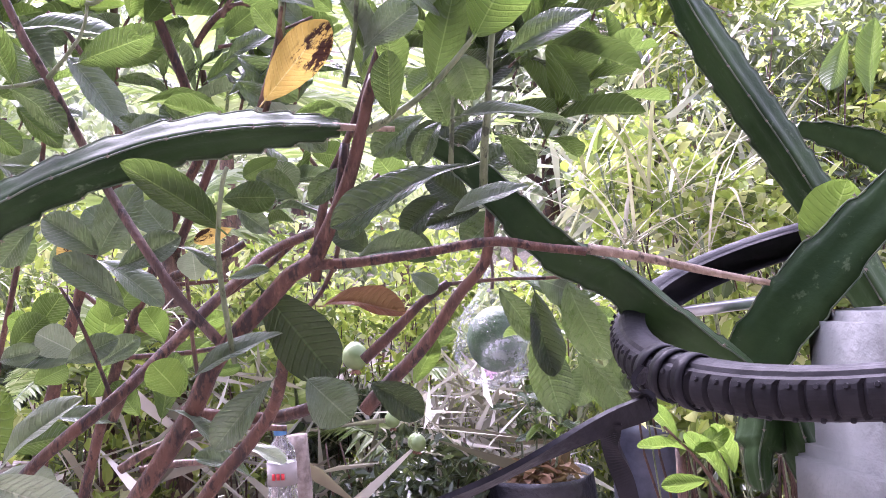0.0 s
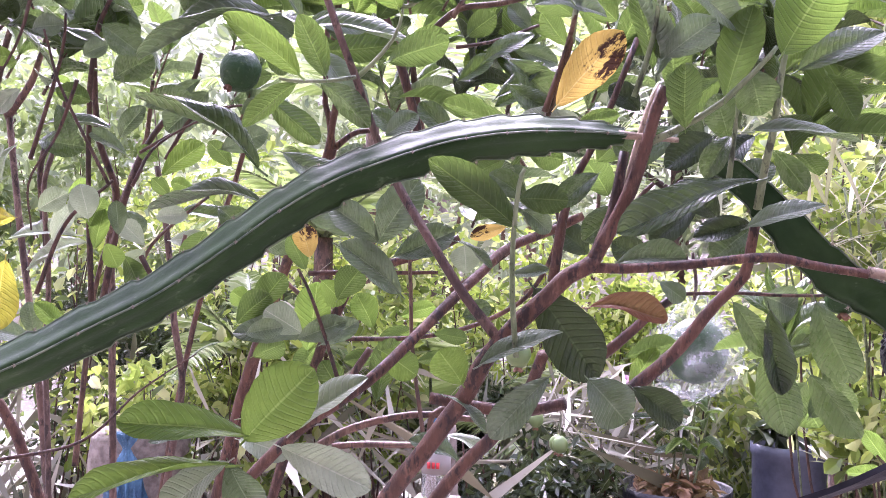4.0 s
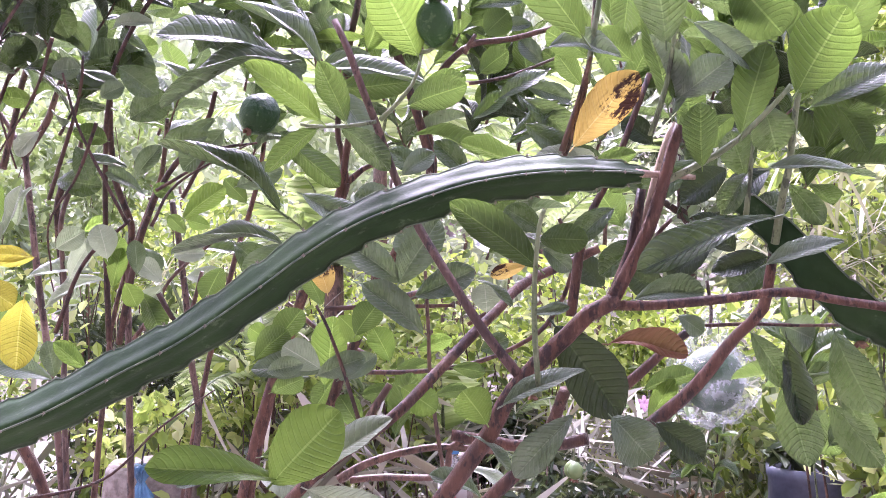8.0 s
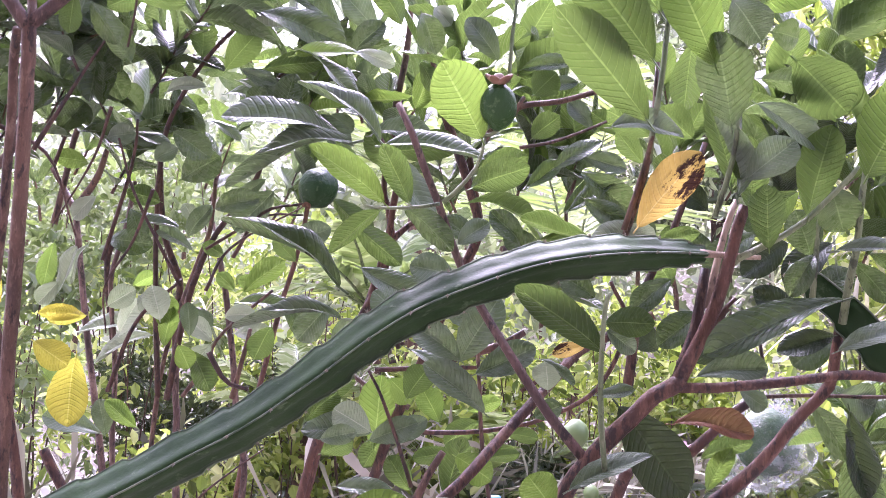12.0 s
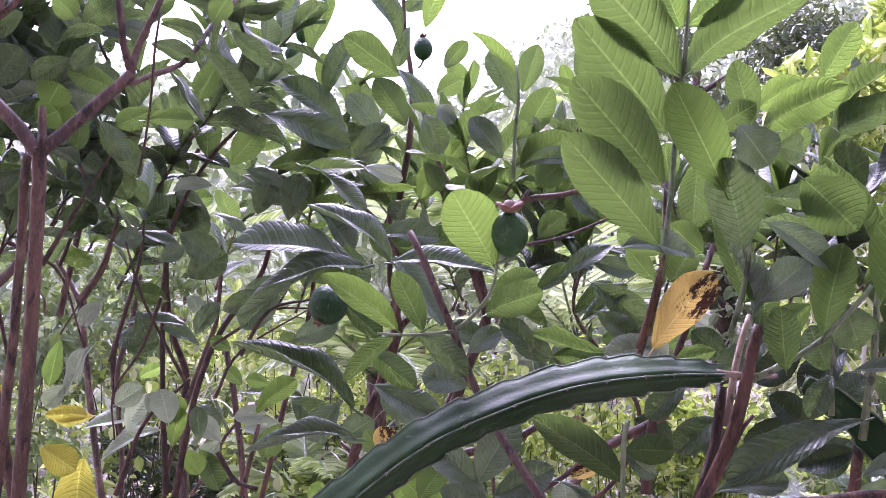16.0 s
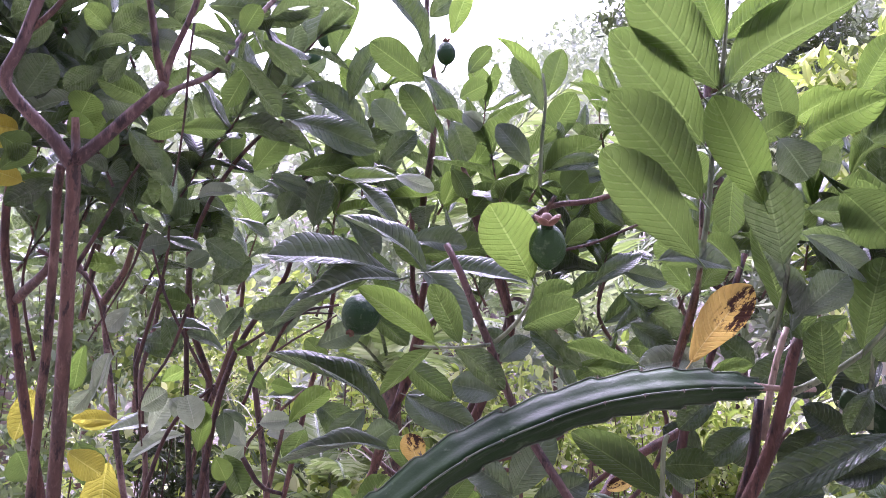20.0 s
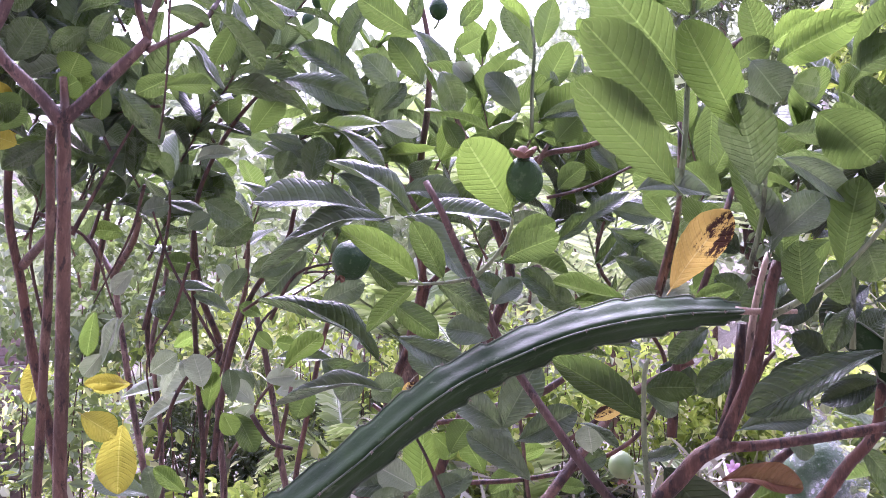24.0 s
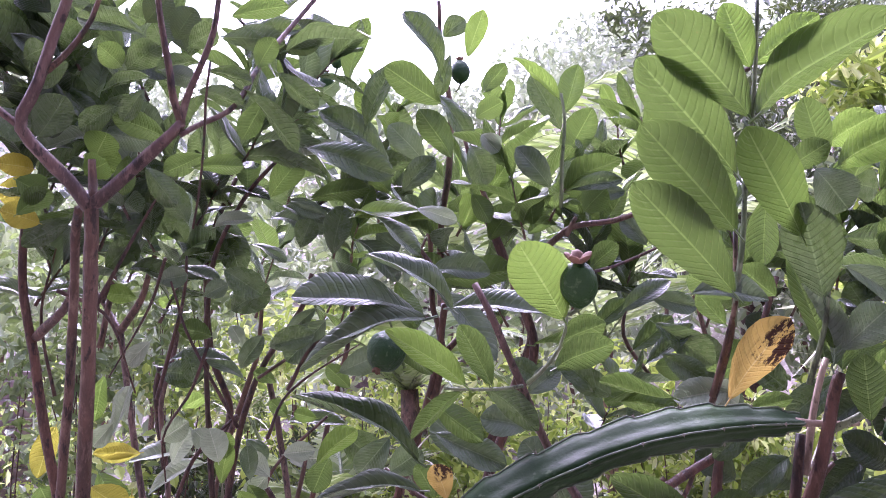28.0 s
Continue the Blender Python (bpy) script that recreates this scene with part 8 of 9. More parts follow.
shoot(C, "t", "brown", 0.105, 0.25, 0.0031, (-1.091, 1.341, 1.826), (-1.125, 1.314, 1.949), 3)
shoot(A, "t", "brown", 0.105, 0.25, 0.0027, (-1.142, 1.124, 1.799), (-1.110, 1.116, 1.905), 4)
shoot(C, "ut", "brown", 0.105, 0.25, 0.0031, (-0.937, 1.365, 1.925), (-0.911, 1.353, 2.046), 3)
shoot(C, "tu", "brown", 0.105, 0.25, 0.0036, (-0.904, 1.712, 1.747), (-0.872, 1.698, 1.891), 4)
shoot(D, "tu", "brown", 0.105, 0.25, 0.0036, (-0.808, 1.733, 1.769), (-0.799, 1.710, 1.938), 3)
shoot(C, "tu", "brown", 0.105, 0.25, 0.0035, (-0.950, 1.583, 1.835), (-0.897, 1.574, 1.982), 4)
shoot(D, "u", "brown", 0.105, 0.25, 0.0036, (-0.566, 1.776, 1.885), (-0.535, 1.762, 2.029), 3)
shoot(D, "ut", "brown", 0.105, 0.25, 0.0033, (-0.298, 1.655, 1.749), (-0.313, 1.632, 1.878), 4)
shoot(D, "u", "brown", 0.105, 0.25, 0.0029, (-0.216, 1.462, 1.788), (-0.238, 1.439, 1.902), 3)
shoot(C, "t", "brown", 0.105, 0.25, 0.0033, (-1.281, 1.413, 1.723), (-1.232, 1.406, 1.852), 3)
shoot(C, "t", "brown", 0.105, 0.25, 0.0031, (-1.034, 1.334, 1.967), (-1.088, 1.303, 2.090), 3)
shoot(C, "t", "brown", 0.105, 0.25, 0.0029, (-1.110, 1.210, 1.975), (-1.160, 1.183, 2.071), 4)
shoot(C, "t", "brown", 0.105, 0.25, 0.0033, (-0.946, 1.443, 2.084), (-0.898, 1.438, 2.201), 3)
shoot(C, "tg", "brown", 0.105, 0.25, 0.0038, (-1.151, 1.798, 1.675), (-1.087, 1.802, 1.829), 4)
shoot(C, "tg", "brown", 0.105, 0.25, 0.0038, (-1.000, 1.834, 1.600), (-0.937, 1.839, 1.728), 3)
shoot(C, "tg", "brown", 0.105, 0.25, 0.0035, (-0.730, 1.674, 1.779), (-0.752, 1.663, 1.893), 4)
shoot(D, "tu", "brown", 0.105, 0.25, 0.0035, (-0.595, 1.706, 1.711), (-0.617, 1.694, 1.848), 3)
shoot(D, "ug", "brown", 0.105, 0.25, 0.0033, (-0.377, 1.653, 1.646), (-0.334, 1.656, 1.755), 4)
shoot(D, "ug", "brown", 0.105, 0.25, 0.0029, (-0.347, 1.471, 1.376), (-0.309, 1.474, 1.453), 4)
shoot(A, "u", "brown", 0.105, 0.25, 0.0025, (-0.144, 1.298, 1.550), (-0.103, 1.302, 1.634), 3)
shoot(A, "u", "brown", 0.105, 0.25, 0.0023, (0.001, 1.224, 1.578), (0.017, 1.222, 1.671), 4)
shoot(A, "u", "brown", 0.105, 0.25, 0.0025, (0.173, 1.367, 1.503), (0.206, 1.369, 1.586), 4)
shoot(A, "u", "brown", 0.105, 0.25, 0.0023, (-0.119, 1.197, 1.624), (-0.134, 1.189, 1.700), 3)
shoot(A, "uy", "brown", 0.105, 0.25, 0.0023, (0.182, 1.259, 1.626), (0.212, 1.260, 1.703), 4)
shoot(C, "t", "brown", 0.105, 0.25, 0.0038, (-1.497, 1.690, 1.595), (-1.526, 1.660, 1.748), 3)
shoot(C, "t", "brown", 0.105, 0.25, 0.0029, (-0.976, 1.250, 2.026), (-0.996, 1.231, 2.122), 4)
shoot(C, "t", "brown", 0.105, 0.25, 0.0029, (-1.145, 1.209, 2.005), (-1.165, 1.188, 2.110), 3)
shoot(D, "ut", "brown", 0.105, 0.25, 0.0029, (-0.296, 1.497, 1.576), (-0.269, 1.487, 1.689), 4)
shoot(A, "u", "brown", 0.105, 0.25, 0.0021, (0.101, 1.150, 1.441), (0.140, 1.150, 1.510), 4)
shoot(A, "u", "brown", 0.105, 0.25, 0.0019, (0.063, 1.044, 1.518), (0.104, 1.045, 1.568), 3)
shoot(A, "u", "brown", 0.105, 0.25, 0.0025, (0.151, 1.364, 1.168), (0.130, 1.360, 1.236), 4)
shoot(D, "tg", "brown", 0.105, 0.25, 0.0031, (-0.502, 1.548, 1.571), (-0.533, 1.525, 1.674), 3)
shoot(A, "td", "brown", 0.105, 0.25, 0.0022, (0.010, 1.194, 1.515), (0.050, 1.191, 1.601), 4)
shoot(A, "td", "brown", 0.105, 0.25, 0.0022, (0.077, 1.204, 1.565), (0.102, 1.197, 1.652), 3)
shoot(A, "tu", "brown", 0.105, 0.25, 0.0023, (0.065, 1.234, 1.692), (0.099, 1.230, 1.775), 3)
shoot(D, "td", "brown", 0.105, 0.25, 0.0029, (-0.380, 1.475, 1.580), (-0.344, 1.470, 1.673), 4)
shoot(A, "td", "brown", 0.105, 0.25, 0.0027, (-0.162, 1.432, 1.546), (-0.120, 1.430, 1.633), 3)
shoot(A, "td", "brown", 0.105, 0.25, 0.0025, (-0.043, 1.358, 1.553), (0.004, 1.357, 1.642), 4)
shoot(A, "td", "brown", 0.105, 0.25, 0.0025, (0.072, 1.384, 1.581), (0.101, 1.380, 1.662), 3)
shoot(Bt, "td", "dark", 0.105, 0.35, 0.0029, (-1.076, 1.046, 1.733), (-1.104, 1.027, 1.816), 3)
shoot(Bt, "ttg", "dark", 0.105, 0.35, 0.0028, (-0.944, 1.017, 1.799), (-0.986, 0.993, 1.887), 4)
shoot(Bt, "ttg", "dark", 0.105, 0.35, 0.0030, (-0.993, 1.118, 1.742), (-1.021, 1.096, 1.837), 3)
shoot(Bt, "td", "dark", 0.105, 0.35, 0.0027, (-0.978, 0.950, 1.847), (-1.019, 0.929, 1.917), 4)
shoot(Bt, "ttg", "dark", 0.105, 0.35, 0.0029, (-0.922, 1.059, 1.903), (-0.958, 1.038, 1.986), 3)
shoot(C, "ttg", "dark", 0.105, 0.35, 0.0032, (-0.887, 1.236, 1.825), (-0.829, 1.238, 1.907), 4)
shoot(Bt, "td", "dark", 0.105, 0.35, 0.0027, (-1.000, 0.944, 1.848), (-1.025, 0.925, 1.932), 3)
shoot(Bt, "ttg", "dark", 0.105, 0.35, 0.0027, (-0.952, 0.946, 1.915), (-0.993, 0.924, 1.992), 4)
shoot(C, "ttg", "dark", 0.105, 0.35, 0.0036, (-0.889, 1.380, 1.904), (-0.815, 1.388, 1.974), 3)
shoot(C, "td", "dark", 0.105, 0.35, 0.0036, (-0.825, 1.413, 1.791), (-0.741, 1.422, 1.871), 4)
shoot(C, "ttg", "dark", 0.105, 0.35, 0.0034, (-1.248, 1.226, 1.635), (-1.189, 1.230, 1.710), 3)
shoot(C, "ttg", "dark", 0.105, 0.35, 0.0038, (-1.160, 1.459, 1.613), (-1.103, 1.459, 1.709), 4)
shoot(C, "td", "dark", 0.105, 0.35, 0.0038, (-0.759, 1.530, 1.811), (-0.691, 1.532, 1.917), 3)
shoot(C, "ttg", "dark", 0.105, 0.35, 0.0034, (-1.181, 1.210, 1.853), (-1.121, 1.214, 1.928), 4)
shoot(C, "ttg", "dark", 0.105, 0.35, 0.0034, (-0.793, 1.290, 1.969), (-0.725, 1.299, 2.025), 3)
shoot(Bt, "td", "dark", 0.105, 0.35, 0.0029, (-0.787, 1.076, 2.016), (-0.733, 1.097, 1.966), 4)
shoot(C, "ttg", "dark", 0.105, 0.35, 0.0040, (-1.312, 1.507, 1.739), (-1.240, 1.510, 1.840), 3)
shoot(C, "ttg", "dark", 0.105, 0.35, 0.0034, (-0.995, 1.257, 1.849), (-1.070, 1.240, 1.841), 4)
shoot(D, "uy", "brown", 0.11766974989996251, 0.25, 0.0038, (-0.750, 1.838, 1.760), (-0.674, 1.837, 1.896), 2)
shoot(D, "gu", "brown", 0.10115380066686921, 0.25, 0.0031, (-0.595, 1.517, 1.699), (-0.643, 1.493, 1.773), 3)
shoot(D, "yu", "brown", 0.09546226991333336, 0.25, 0.0031, (-0.699, 1.461, 1.890), (-0.665, 1.457, 1.979), 2)
shoot(D, "uy", "brown", 0.09005324586607603, 0.25, 0.0030, (-0.747, 1.403, 1.691), (-0.728, 1.398, 1.758), 3)
shoot(D, "gp", "brown", 0.1188443396685025, 0.25, 0.0040, (-0.907, 1.892, 1.971), (-0.841, 1.894, 2.074), 2)
shoot(D, "yu", "brown", 0.11895289172837324, 0.25, 0.0030, (-0.572, 1.472, 1.733), (-0.512, 1.477, 1.803), 3)
shoot(D, "gp", "brown", 0.09904077302308387, 0.25, 0.0030, (-0.709, 1.414, 1.808), (-0.745, 1.395, 1.873), 2)
shoot(D, "u", "brown", 0.089181927773523, 0.25, 0.0030, (-0.354, 1.552, 1.689), (-0.398, 1.527, 1.776), 2)
shoot(D, "u", "brown", 0.10847661430011579, 0.25, 0.0026, (-0.423, 1.311, 1.694), (-0.439, 1.290, 1.804), 3)
shoot(D, "uy", "brown", 0.08027235160458586, 0.25, 0.0031, (-0.275, 1.583, 1.843), (-0.283, 1.565, 1.947), 2)
shoot(D, "yu", "brown", 0.10458479500011589, 0.25, 0.0032, (-0.329, 1.661, 1.692), (-0.370, 1.637, 1.777), 3)
shoot(D, "u", "brown", 0.10245194169453989, 0.25, 0.0029, (-0.403, 1.454, 1.742), (-0.367, 1.454, 1.805), 2)
shoot(Bt, "tg", "dark", 0.11, 0.3, 0.0029, (-1.067, 1.298, 1.722), (-1.104, 1.283, 1.808), 3)
shoot(C, "td", "dark", 0.11, 0.3, 0.0030, (-1.020, 1.356, 1.774), (-0.971, 1.361, 1.864), 3)
shoot(Bt, "tg", "dark", 0.11, 0.3, 0.0028, (-1.090, 1.237, 1.784), (-1.116, 1.225, 1.867), 3)
shoot(C, "td", "dark", 0.11, 0.3, 0.0031, (-0.979, 1.415, 1.809), (-1.028, 1.398, 1.890), 3)
shoot(Bt, "tg", "dark", 0.11, 0.3, 0.0029, (-1.020, 1.301, 1.828), (-1.047, 1.289, 1.914), 3)
shoot(C, "td", "dark", 0.11, 0.3, 0.0031, (-1.239, 1.361, 1.725), (-1.198, 1.365, 1.807), 3)
shoot(C, "tg", "dark", 0.11, 0.3, 0.0033, (-1.160, 1.484, 1.706), (-1.106, 1.491, 1.782), 3)
cactus = thing("dragon_fruit_plant", (0.370, 0.950, 0.000), "dragon fruit cactus with arching three-ribbed dark green stems over a tyre", "cactus")
cactus_stem(cactus, 0.0250, 0.0215, (0.1, -1, -0.12), (-0.802, 0.675, 1.134), (-0.739, 0.697, 1.156), (-0.685, 0.717, 1.182), (-0.633, 0.727, 1.205), (-0.572, 0.742, 1.239), (-0.520, 0.756, 1.268), (-0.462, 0.766, 1.308), (-0.412, 0.779, 1.347), (-0.369, 0.792, 1.375), (-0.322, 0.805, 1.396), (-0.265, 0.821, 1.416), (-0.215, 0.836, 1.426), (-0.172, 0.849, 1.430), (-0.135, 0.857, 1.431), (-0.099, 0.865, 1.430))
cactus_stem(cactus, 0.0250, 0.0223, (-0.3, -1, 0.5), (0.283, 0.952, 1.172), (0.240, 0.928, 1.205), (0.196, 0.928, 1.243), (0.153, 0.944, 1.282), (0.113, 0.920, 1.301), (0.076, 0.921, 1.336), (0.045, 0.927, 1.372), (0.012, 0.934, 1.404), (-0.015, 0.931, 1.421))
leaf(A, "y", (0.394, 1.058, 1.277), (0.431, 1.057, 1.371), 0.072, (0.10, 0.99, -0.04), shape=5)
leaf(A, "u", (0.677, 1.591, 1.558), (0.692, 1.588, 1.690), 0.044, (-0.07, 1.00, 0.03))
leaf(A, "u", (0.683, 1.688, 1.690), (0.647, 1.688, 1.590), 0.048, (0.07, 1.00, -0.02))
leaf(A, "y", (0.661, 1.594, 1.443), (0.718, 1.599, 1.430), 0.049, (0.01, 0.92, 0.39))
cactus_stem(cactus, 0.0304, 0.0276, (-0.35, -1, 0.15), (0.495, 1.148, 1.225), (0.465, 1.163, 1.295), (0.427, 1.158, 1.363), (0.396, 1.153, 1.417), (0.361, 1.149, 1.474), (0.326, 1.144, 1.531), (0.285, 1.138, 1.606), (0.255, 1.153, 1.694))
cactus_stem(cactus, 0.0380, 0.0390, (0.4, -1, 0.5), (0.305, 1.025, 1.147), (0.313, 1.015, 1.178), (0.342, 0.995, 1.226), (0.382, 0.976, 1.277), (0.425, 0.958, 1.328), (0.468, 0.940, 1.374))
cactus_stem(cactus, 0.0290, 0.0260, (-0.2, -1, 0.3), (0.320, 1.026, 1.147), (0.312, 1.017, 1.106), (0.303, 1.008, 1.076), (0.306, 1.009, 1.044))
cactus_stem(cactus, 0.0280, 0.0290, (-0.2, -1, 0.3), (0.344, 1.028, 1.145), (0.351, 1.020, 1.098), (0.369, 1.013, 1.063), (0.406, 1.017, 1.023), (0.439, 1.021, 0.982))
cactus_stem(cactus, 0.0301, 0.0258, (0, -1, 1), (0.622, 1.293, 1.376), (0.564, 1.286, 1.425), (0.504, 1.281, 1.451), (0.451, 1.276, 1.465))
tie_stalk(A, (-0.105, 0.863, 1.431), (-0.086, 0.862, 1.429), (-0.049, 0.875, 1.427))
tyre((0.398, 0.869, 1.259), (0.899, -0.426, 0.104), (0.386, 0.881, 0.274), 0.243, 0.0197)
support_post((0.399, 0.946, 1.182))
steel_bar((0.244, 1.038, 1.234), (0.359, 1.066, 1.242))
strap((0.143, 0.674, 1.215), (0.137, 0.674, 1.199), (0.146, 0.675, 1.188), (0.118, 0.663, 1.180), (0.085, 0.661, 1.166), (0.045, 0.658, 1.148), (0.006, 0.656, 1.132), (-0.073, 0.651, 1.101))
hanging_strap((0.117, 0.663, 1.178), (0.117, 0.673, 1.161), (0.126, 0.685, 1.134), (0.132, 0.697, 1.107))
guava("A", (-0.528, 0.934, 1.520), 0.023, GUAVA, (-0.007, -0.010, -0.018), (-0.509, 0.936, 1.537), 1.12, 0.6)
guava("A", (-0.289, 0.784, 1.565), 0.0175, GUAVA, (0.002, -0.008, 0.020), (-0.304, 0.784, 1.539), 1.3, 1.6)
guava("D", (-0.558, 1.504, 2.046), 0.018, GUAVA, (0, 0, 0.02), (-0.570, 1.507, 2.010), 1.25, 1.0)
guava("D", (-0.810, 1.525, 2.111), 0.014, GUAVA, (0, 0, 0.02), (-0.823, 1.528, 2.072), 1.25, 1.0)
guava("D", (-0.833, 1.525, 2.072), 0.014, GUAVA, (0, 0, 0.02), (-0.846, 1.528, 2.034), 1.25, 1.0)
guava("D", (-0.278, 2.914, 0.759), 0.026, GUAVAPALE, (0, 0, -0.03), (-0.285, 2.908, 0.830))
guava("D", (-0.361, 2.942, 0.834), 0.026, GUAVAPALE, (0, 0, -0.03), (-0.352, 2.940, 0.902))
guava("D", (-0.291, 2.950, 0.756), 0.026, GUAVAPALE, (0, 0, -0.03), (-0.287, 2.948, 0.825))
guava("D", (-0.346, 2.231, 1.104), 0.032, GUAVAPALE, (0, 0, -0.03), (-0.326, 2.231, 1.160))
guava("A", (0.195, 1.283, 1.277), 0.022, GUAVA, (0, -0.01, -0.03), (0.188, 1.280, 1.300))
bagged_fruit((0.025, 1.515, 1.176), 0.072, (0.021, 1.512, 1.255))
grow_bag((0.116, 3.333, 0.562), 0.20)
drum((0.523, 3.452, 0.715), 0.128)
bottle((-0.569, 2.324, 0.834), 0.038)
old_post((-0.597, 2.622, 0.848), 0.033)
stump_bag((-1.816, 2.994, 0.691))
flower((-0.048, 3.505, 0.916))
spiky_plant((0.557, 2.919, 0.830))
wall_of_bricks((-4.605, 5.165, 1.657))
shrub((-2.001, 4.488, 1.646), 0.42, 594, 0.070, FOL_LIT_TINT, 200, "yellow-green shrub with backlight put into its leaf tones", 0.5)
shrub((-1.404, 4.214, 1.15), 0.32, 400, 0.064, FOL_LIT_TINT, 201, "yellow-green shrub with backlight put into its leaf tones", 0.5)
shrub((-0.963, 4.316, 1.287), 0.36, 462, 0.064, FOL_LIT_TINT, 202, "yellow-green shrub with backlight put into its leaf tones", 0.5)
shrub((-2.648, 4.766, 1.605), 0.45, 594, 0.070, FOL_LIT_TINT, 204, "yellow-green shrub with backlight put into its leaf tones", 0.5)
shrub((-2.688, 3.751, 1.329), 0.36, 330, 0.070, FOL_LIT_TINT, 208, "yellow-green shrub with backlight put into its leaf tones", 0.5)
# Near-black leaf masses stand in for dark gaps between the shrubs.
shrub((-2.594, 4.257, 0.800), 0.3, 1155, 0.055, FOL_DARK, 209, "shrub of near-black leaves standing in for shaded gaps", 0.45)
shrub((-2.295, 4.863, 0.944), 0.3, 990, 0.055, FOL_DARK, 210, "shrub of near-black leaves standing in for shaded gaps", 0.45)
shrub((-0.723, 3.993, 0.626), 0.25, 495, 0.074, FOL_DARK, 211, "shrub of near-black leaves standing in for shaded gaps", 0.45)
shrub((-1.972, 4.527, 1.004), 0.32, 1155, 0.055, FOL_DARK, 212, "shrub of near-black leaves standing in for shaded gaps", 0.45)
shrub((-2.710, 4.117, 1.011), 0.3, 990, 0.055, FOL_DARK, 213, "shrub of near-black leaves standing in for shaded gaps", 0.45)
shrub((0.611, 2.993, 1.513), 0.3, 630, 0.055, FOL_LIT_TINT, 214, "broad-leaved yellow-green creeper on the bank", 0.65)
shrub((0.792, 2.810, 1.400), 0.26, 540, 0.055, FOL_LIT_TINT, 215, "broad-leaved yellow-green creeper on the bank", 0.65)
shrub((1.304, 3.332, 1.956), 0.36, 1620, 0.055, FOL_SUN_TINT, 216, "broad-leaved yellow-green creeper on the bank", 0.65)
shrub((1.120, 3.426, 1.734), 0.3, 468, 0.055, FOL_SUN_TINT, 217, "broad-leaved yellow-green creeper on the bank", 0.6)
# Near-black crowns stand in for fine shadows on the bank.
shrub((1.036, 3.111, 1.942), 0.26, 472, 0.045, FOL_DARK, 260, "fine near-black leaves standing in for shadows on the bank", .5)
shrub((0.920, 3.208, 1.773), 0.2, 262, 0.045, FOL_DARK, 261, "fine near-black leaves standing in for shadows on the bank", .5)
shrub((1.351, 3.430, 2.124), 0.3, 472, 0.045, FOL_DARK, 262, "fine near-black leaves standing in for shadows on the bank", .5)
shrub((0.671, 3.381, 2.032), 0.22, 262, 0.045, FOL_DARK, 263, "fine near-black leaves standing in for shadows on the bank", .5)
shrub((-1.644, 3.486, 0.992), 0.16, 288, 0.054, FOL_DARK, 270, "dark fine-leaved shrub behind the guava trees", .45)
shrub((-1.559, 4.014, 0.854), 0.3, 297, 0.058, FOL_SUN_TINT, 280, "small-leaved yellow-green shrub with sunlight put into its leaf tones", .5)
shrub((-2.099, 4.296, 1.102), 0.3, 297, 0.065, FOL_SUN_TINT, 281, "small-leaved yellow-green shrub with sunlight put into its leaf tones", .5)
shrub((-2.215, 3.584, 0.631), 0.25, 198, 0.058, FOL_SUN_TINT, 283, "small-leaved yellow-green shrub with sunlight put into its leaf tones", .5)
shrub((-0.799, 4.367, 1.007), 0.3, 264, 0.065, FOL_SUN_TINT, 284, "small-leaved yellow-green shrub with sunlight put into its leaf tones", .5)
shrub((-0.411, 4.425, 1.375), 0.3, 264, 0.065, FOL_SUN_TINT, 286, "small-leaved yellow-green shrub with sunlight put into its leaf tones", .5)
shrub((-0.162, 4.282, 1.212), 0.3, 540, 0.061, FOL_SUN_TINT, 287, "small-leaved yellow-green shrub with sunlight put into its leaf tones", .5)
shrub((0.128, 4.345, 1.161), 0.3, 480, 0.061, FOL_SUN_TINT, 288, "small-leaved yellow-green shrub with sunlight put into its leaf tones", .5)
shrub((-0.541, 4.317, 1.015), 0.26, 231, 0.058, FOL_SUN_TINT, 289, "small-leaved yellow-green shrub with sunlight put into its leaf tones", .5)
shrub((-0.059, 4.215, 0.979), 0.24, 360, 0.058, FOL_SUN_TINT, 290, "small-leaved yellow-green shrub with sunlight put into its leaf tones", .5)
shrub((-1.605, 3.989, 1.362), 0.26, 198, 0.058, FOL_SUN_TINT, 291, "small-leaved yellow-green shrub with sunlight put into its leaf tones", .5)
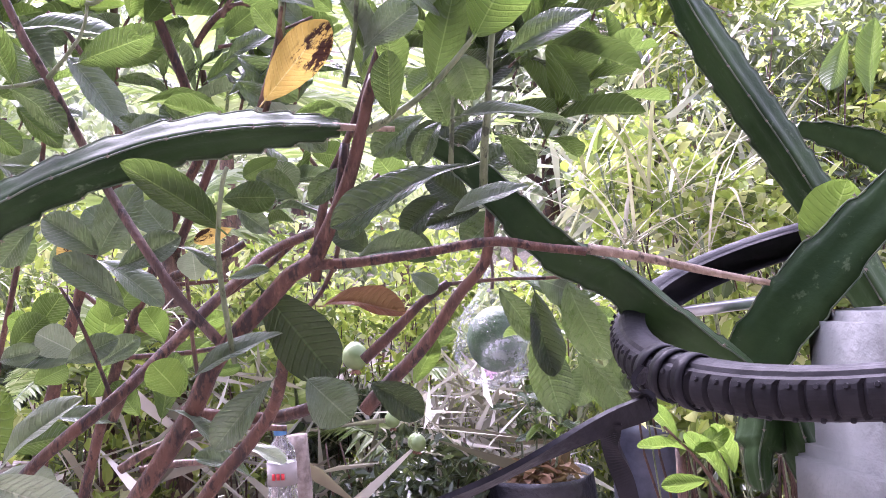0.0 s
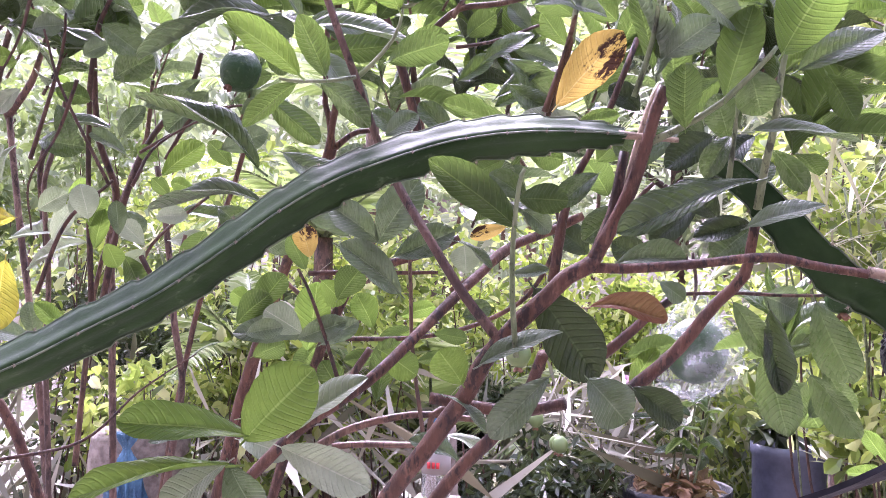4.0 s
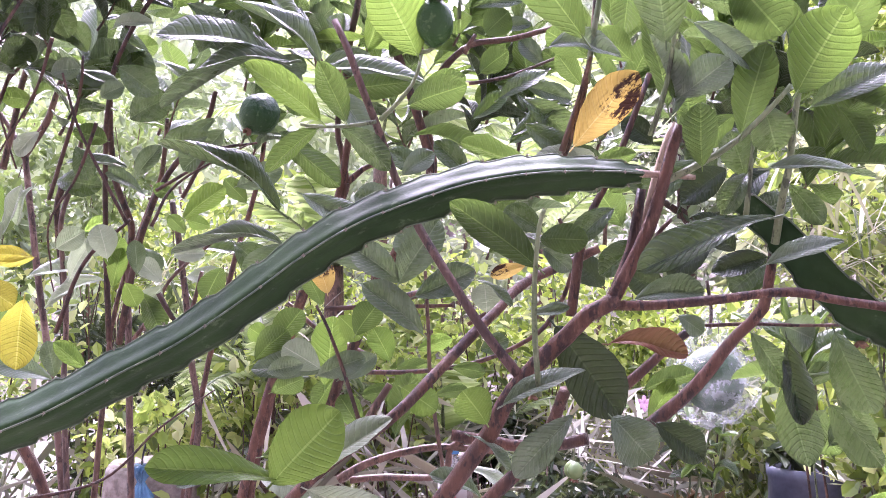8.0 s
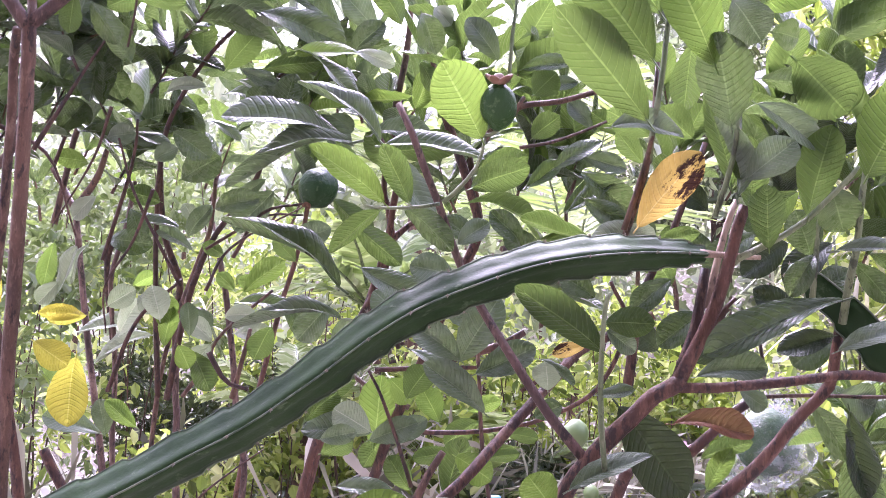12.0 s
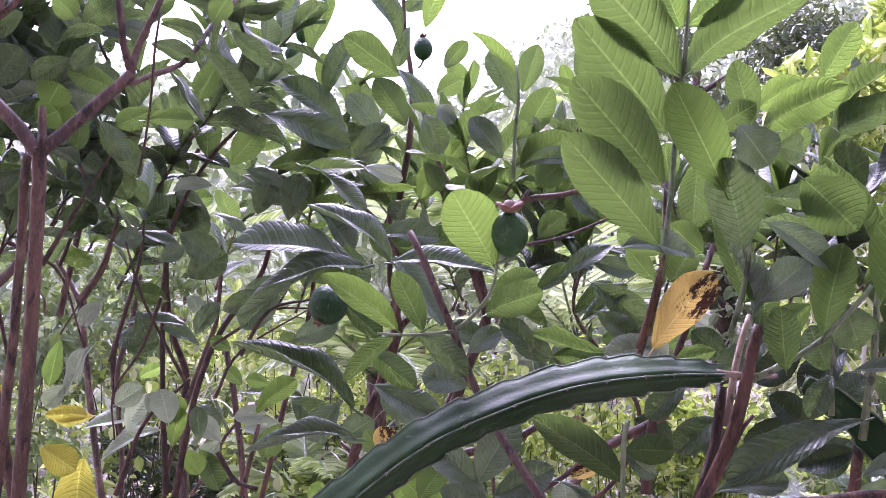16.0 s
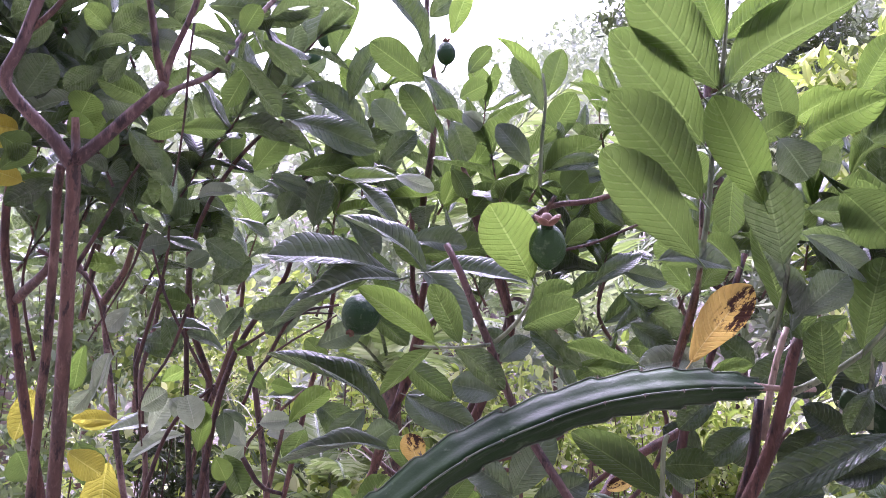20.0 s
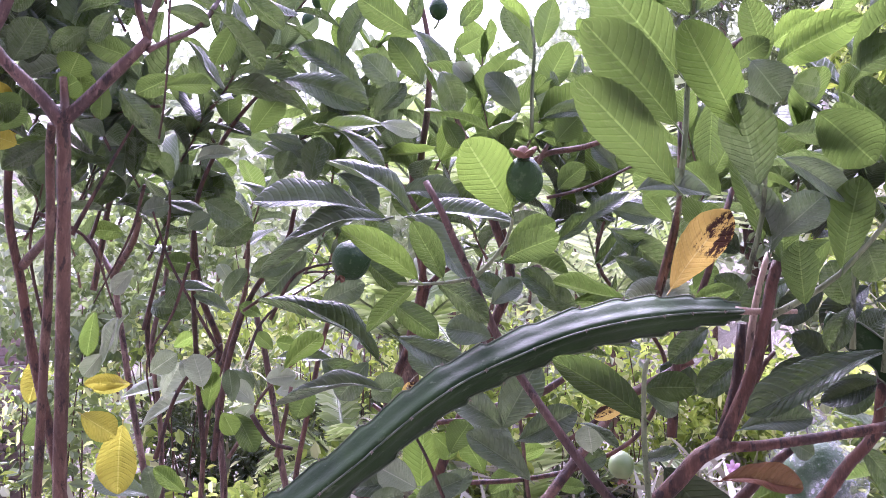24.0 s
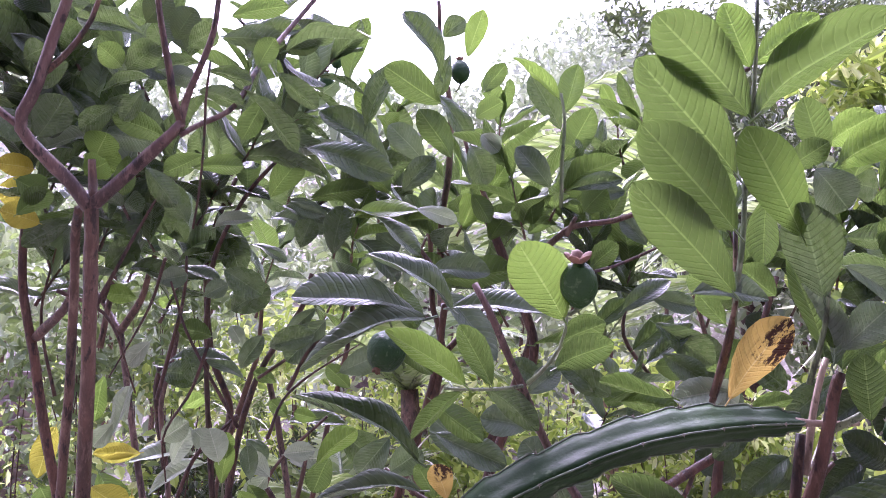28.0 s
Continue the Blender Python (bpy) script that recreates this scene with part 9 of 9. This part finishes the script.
shrub((-3.275, 3.885, 2.052), 0.4, 540, 0.072, FOL_MID, 295, "mid-green shrub behind the young guava stems", .5)
shrub((-3.087, 4.366, 1.938), 0.4, 540, 0.072, FOL_MID, 296, "mid-green shrub behind the young guava stems", .5)
shrub((-3.105, 3.578, 1.602), 0.3, 420, 0.072, FOL_MID, 297, "mid-green shrub behind the young guava stems", .5)
shrub((-2.897, 4.575, 2.249), 0.4, 540, 0.072, FOL_MID, 298, "mid-green shrub behind the young guava stems", .5)
shrub((-1.369, 3.128, 0.965), 0.20, 130, 0.062, FOL_LIT_TINT, 280, "low shrub with bright yellow-green young leaves", 0.55)
shrub((-1.509, 3.004, 0.806), 0.20, 130, 0.062, FOL_LIT_TINT, 281, "low shrub with bright yellow-green young leaves", 0.55)
shrub((-1.233, 3.265, 0.742), 0.20, 130, 0.062, FOL_LIT_TINT, 282, "low shrub with bright yellow-green young leaves", 0.55)
shrub((-0.987, 3.511, 0.948), 0.20, 130, 0.062, FOL_LIT_TINT, 283, "low shrub with bright yellow-green young leaves", 0.55)
shrub((-1.154, 3.573, 1.124), 0.20, 130, 0.062, FOL_LIT_TINT, 284, "low shrub with bright yellow-green young leaves", 0.55)
shrub((-1.791, 2.946, 0.840), 0.20, 130, 0.062, FOL_LIT_TINT, 285, "low shrub with bright yellow-green young leaves", 0.55)
reed((0.401, 2.580, 1.376), 15, 0.55, 0.006, 1.4, 300)
reed((0.504, 2.583, 1.515), 15, 0.55, 0.006, 1.5, 301)
reed((0.655, 2.695, 1.517), 14, 0.55, 0.006, 1.5, 302)
reed((0.336, 2.768, 1.596), 11, 0.5, 0.006, 1.3, 303)
reed((0.987, 3.406, 2.016), 14, 0.6, 0.007, 1.2, 304)
reed((0.412, 2.866, 1.819), 11, 0.5, 0.006, 1.4, 305)
reed((0.554, 2.493, 1.333), 11, 0.4, 0.005, 1.5, 306)
reed((1.203, 3.323, 1.981), 9, 0.5, 0.006, 1.4, 307)
reed((-1.971, 3.280, 1.382), 15, 0.35, 0.005, 1.5, 308)
reed((-1.172, 2.892, 1.186), 15, 0.35, 0.005, 1.5, 309)
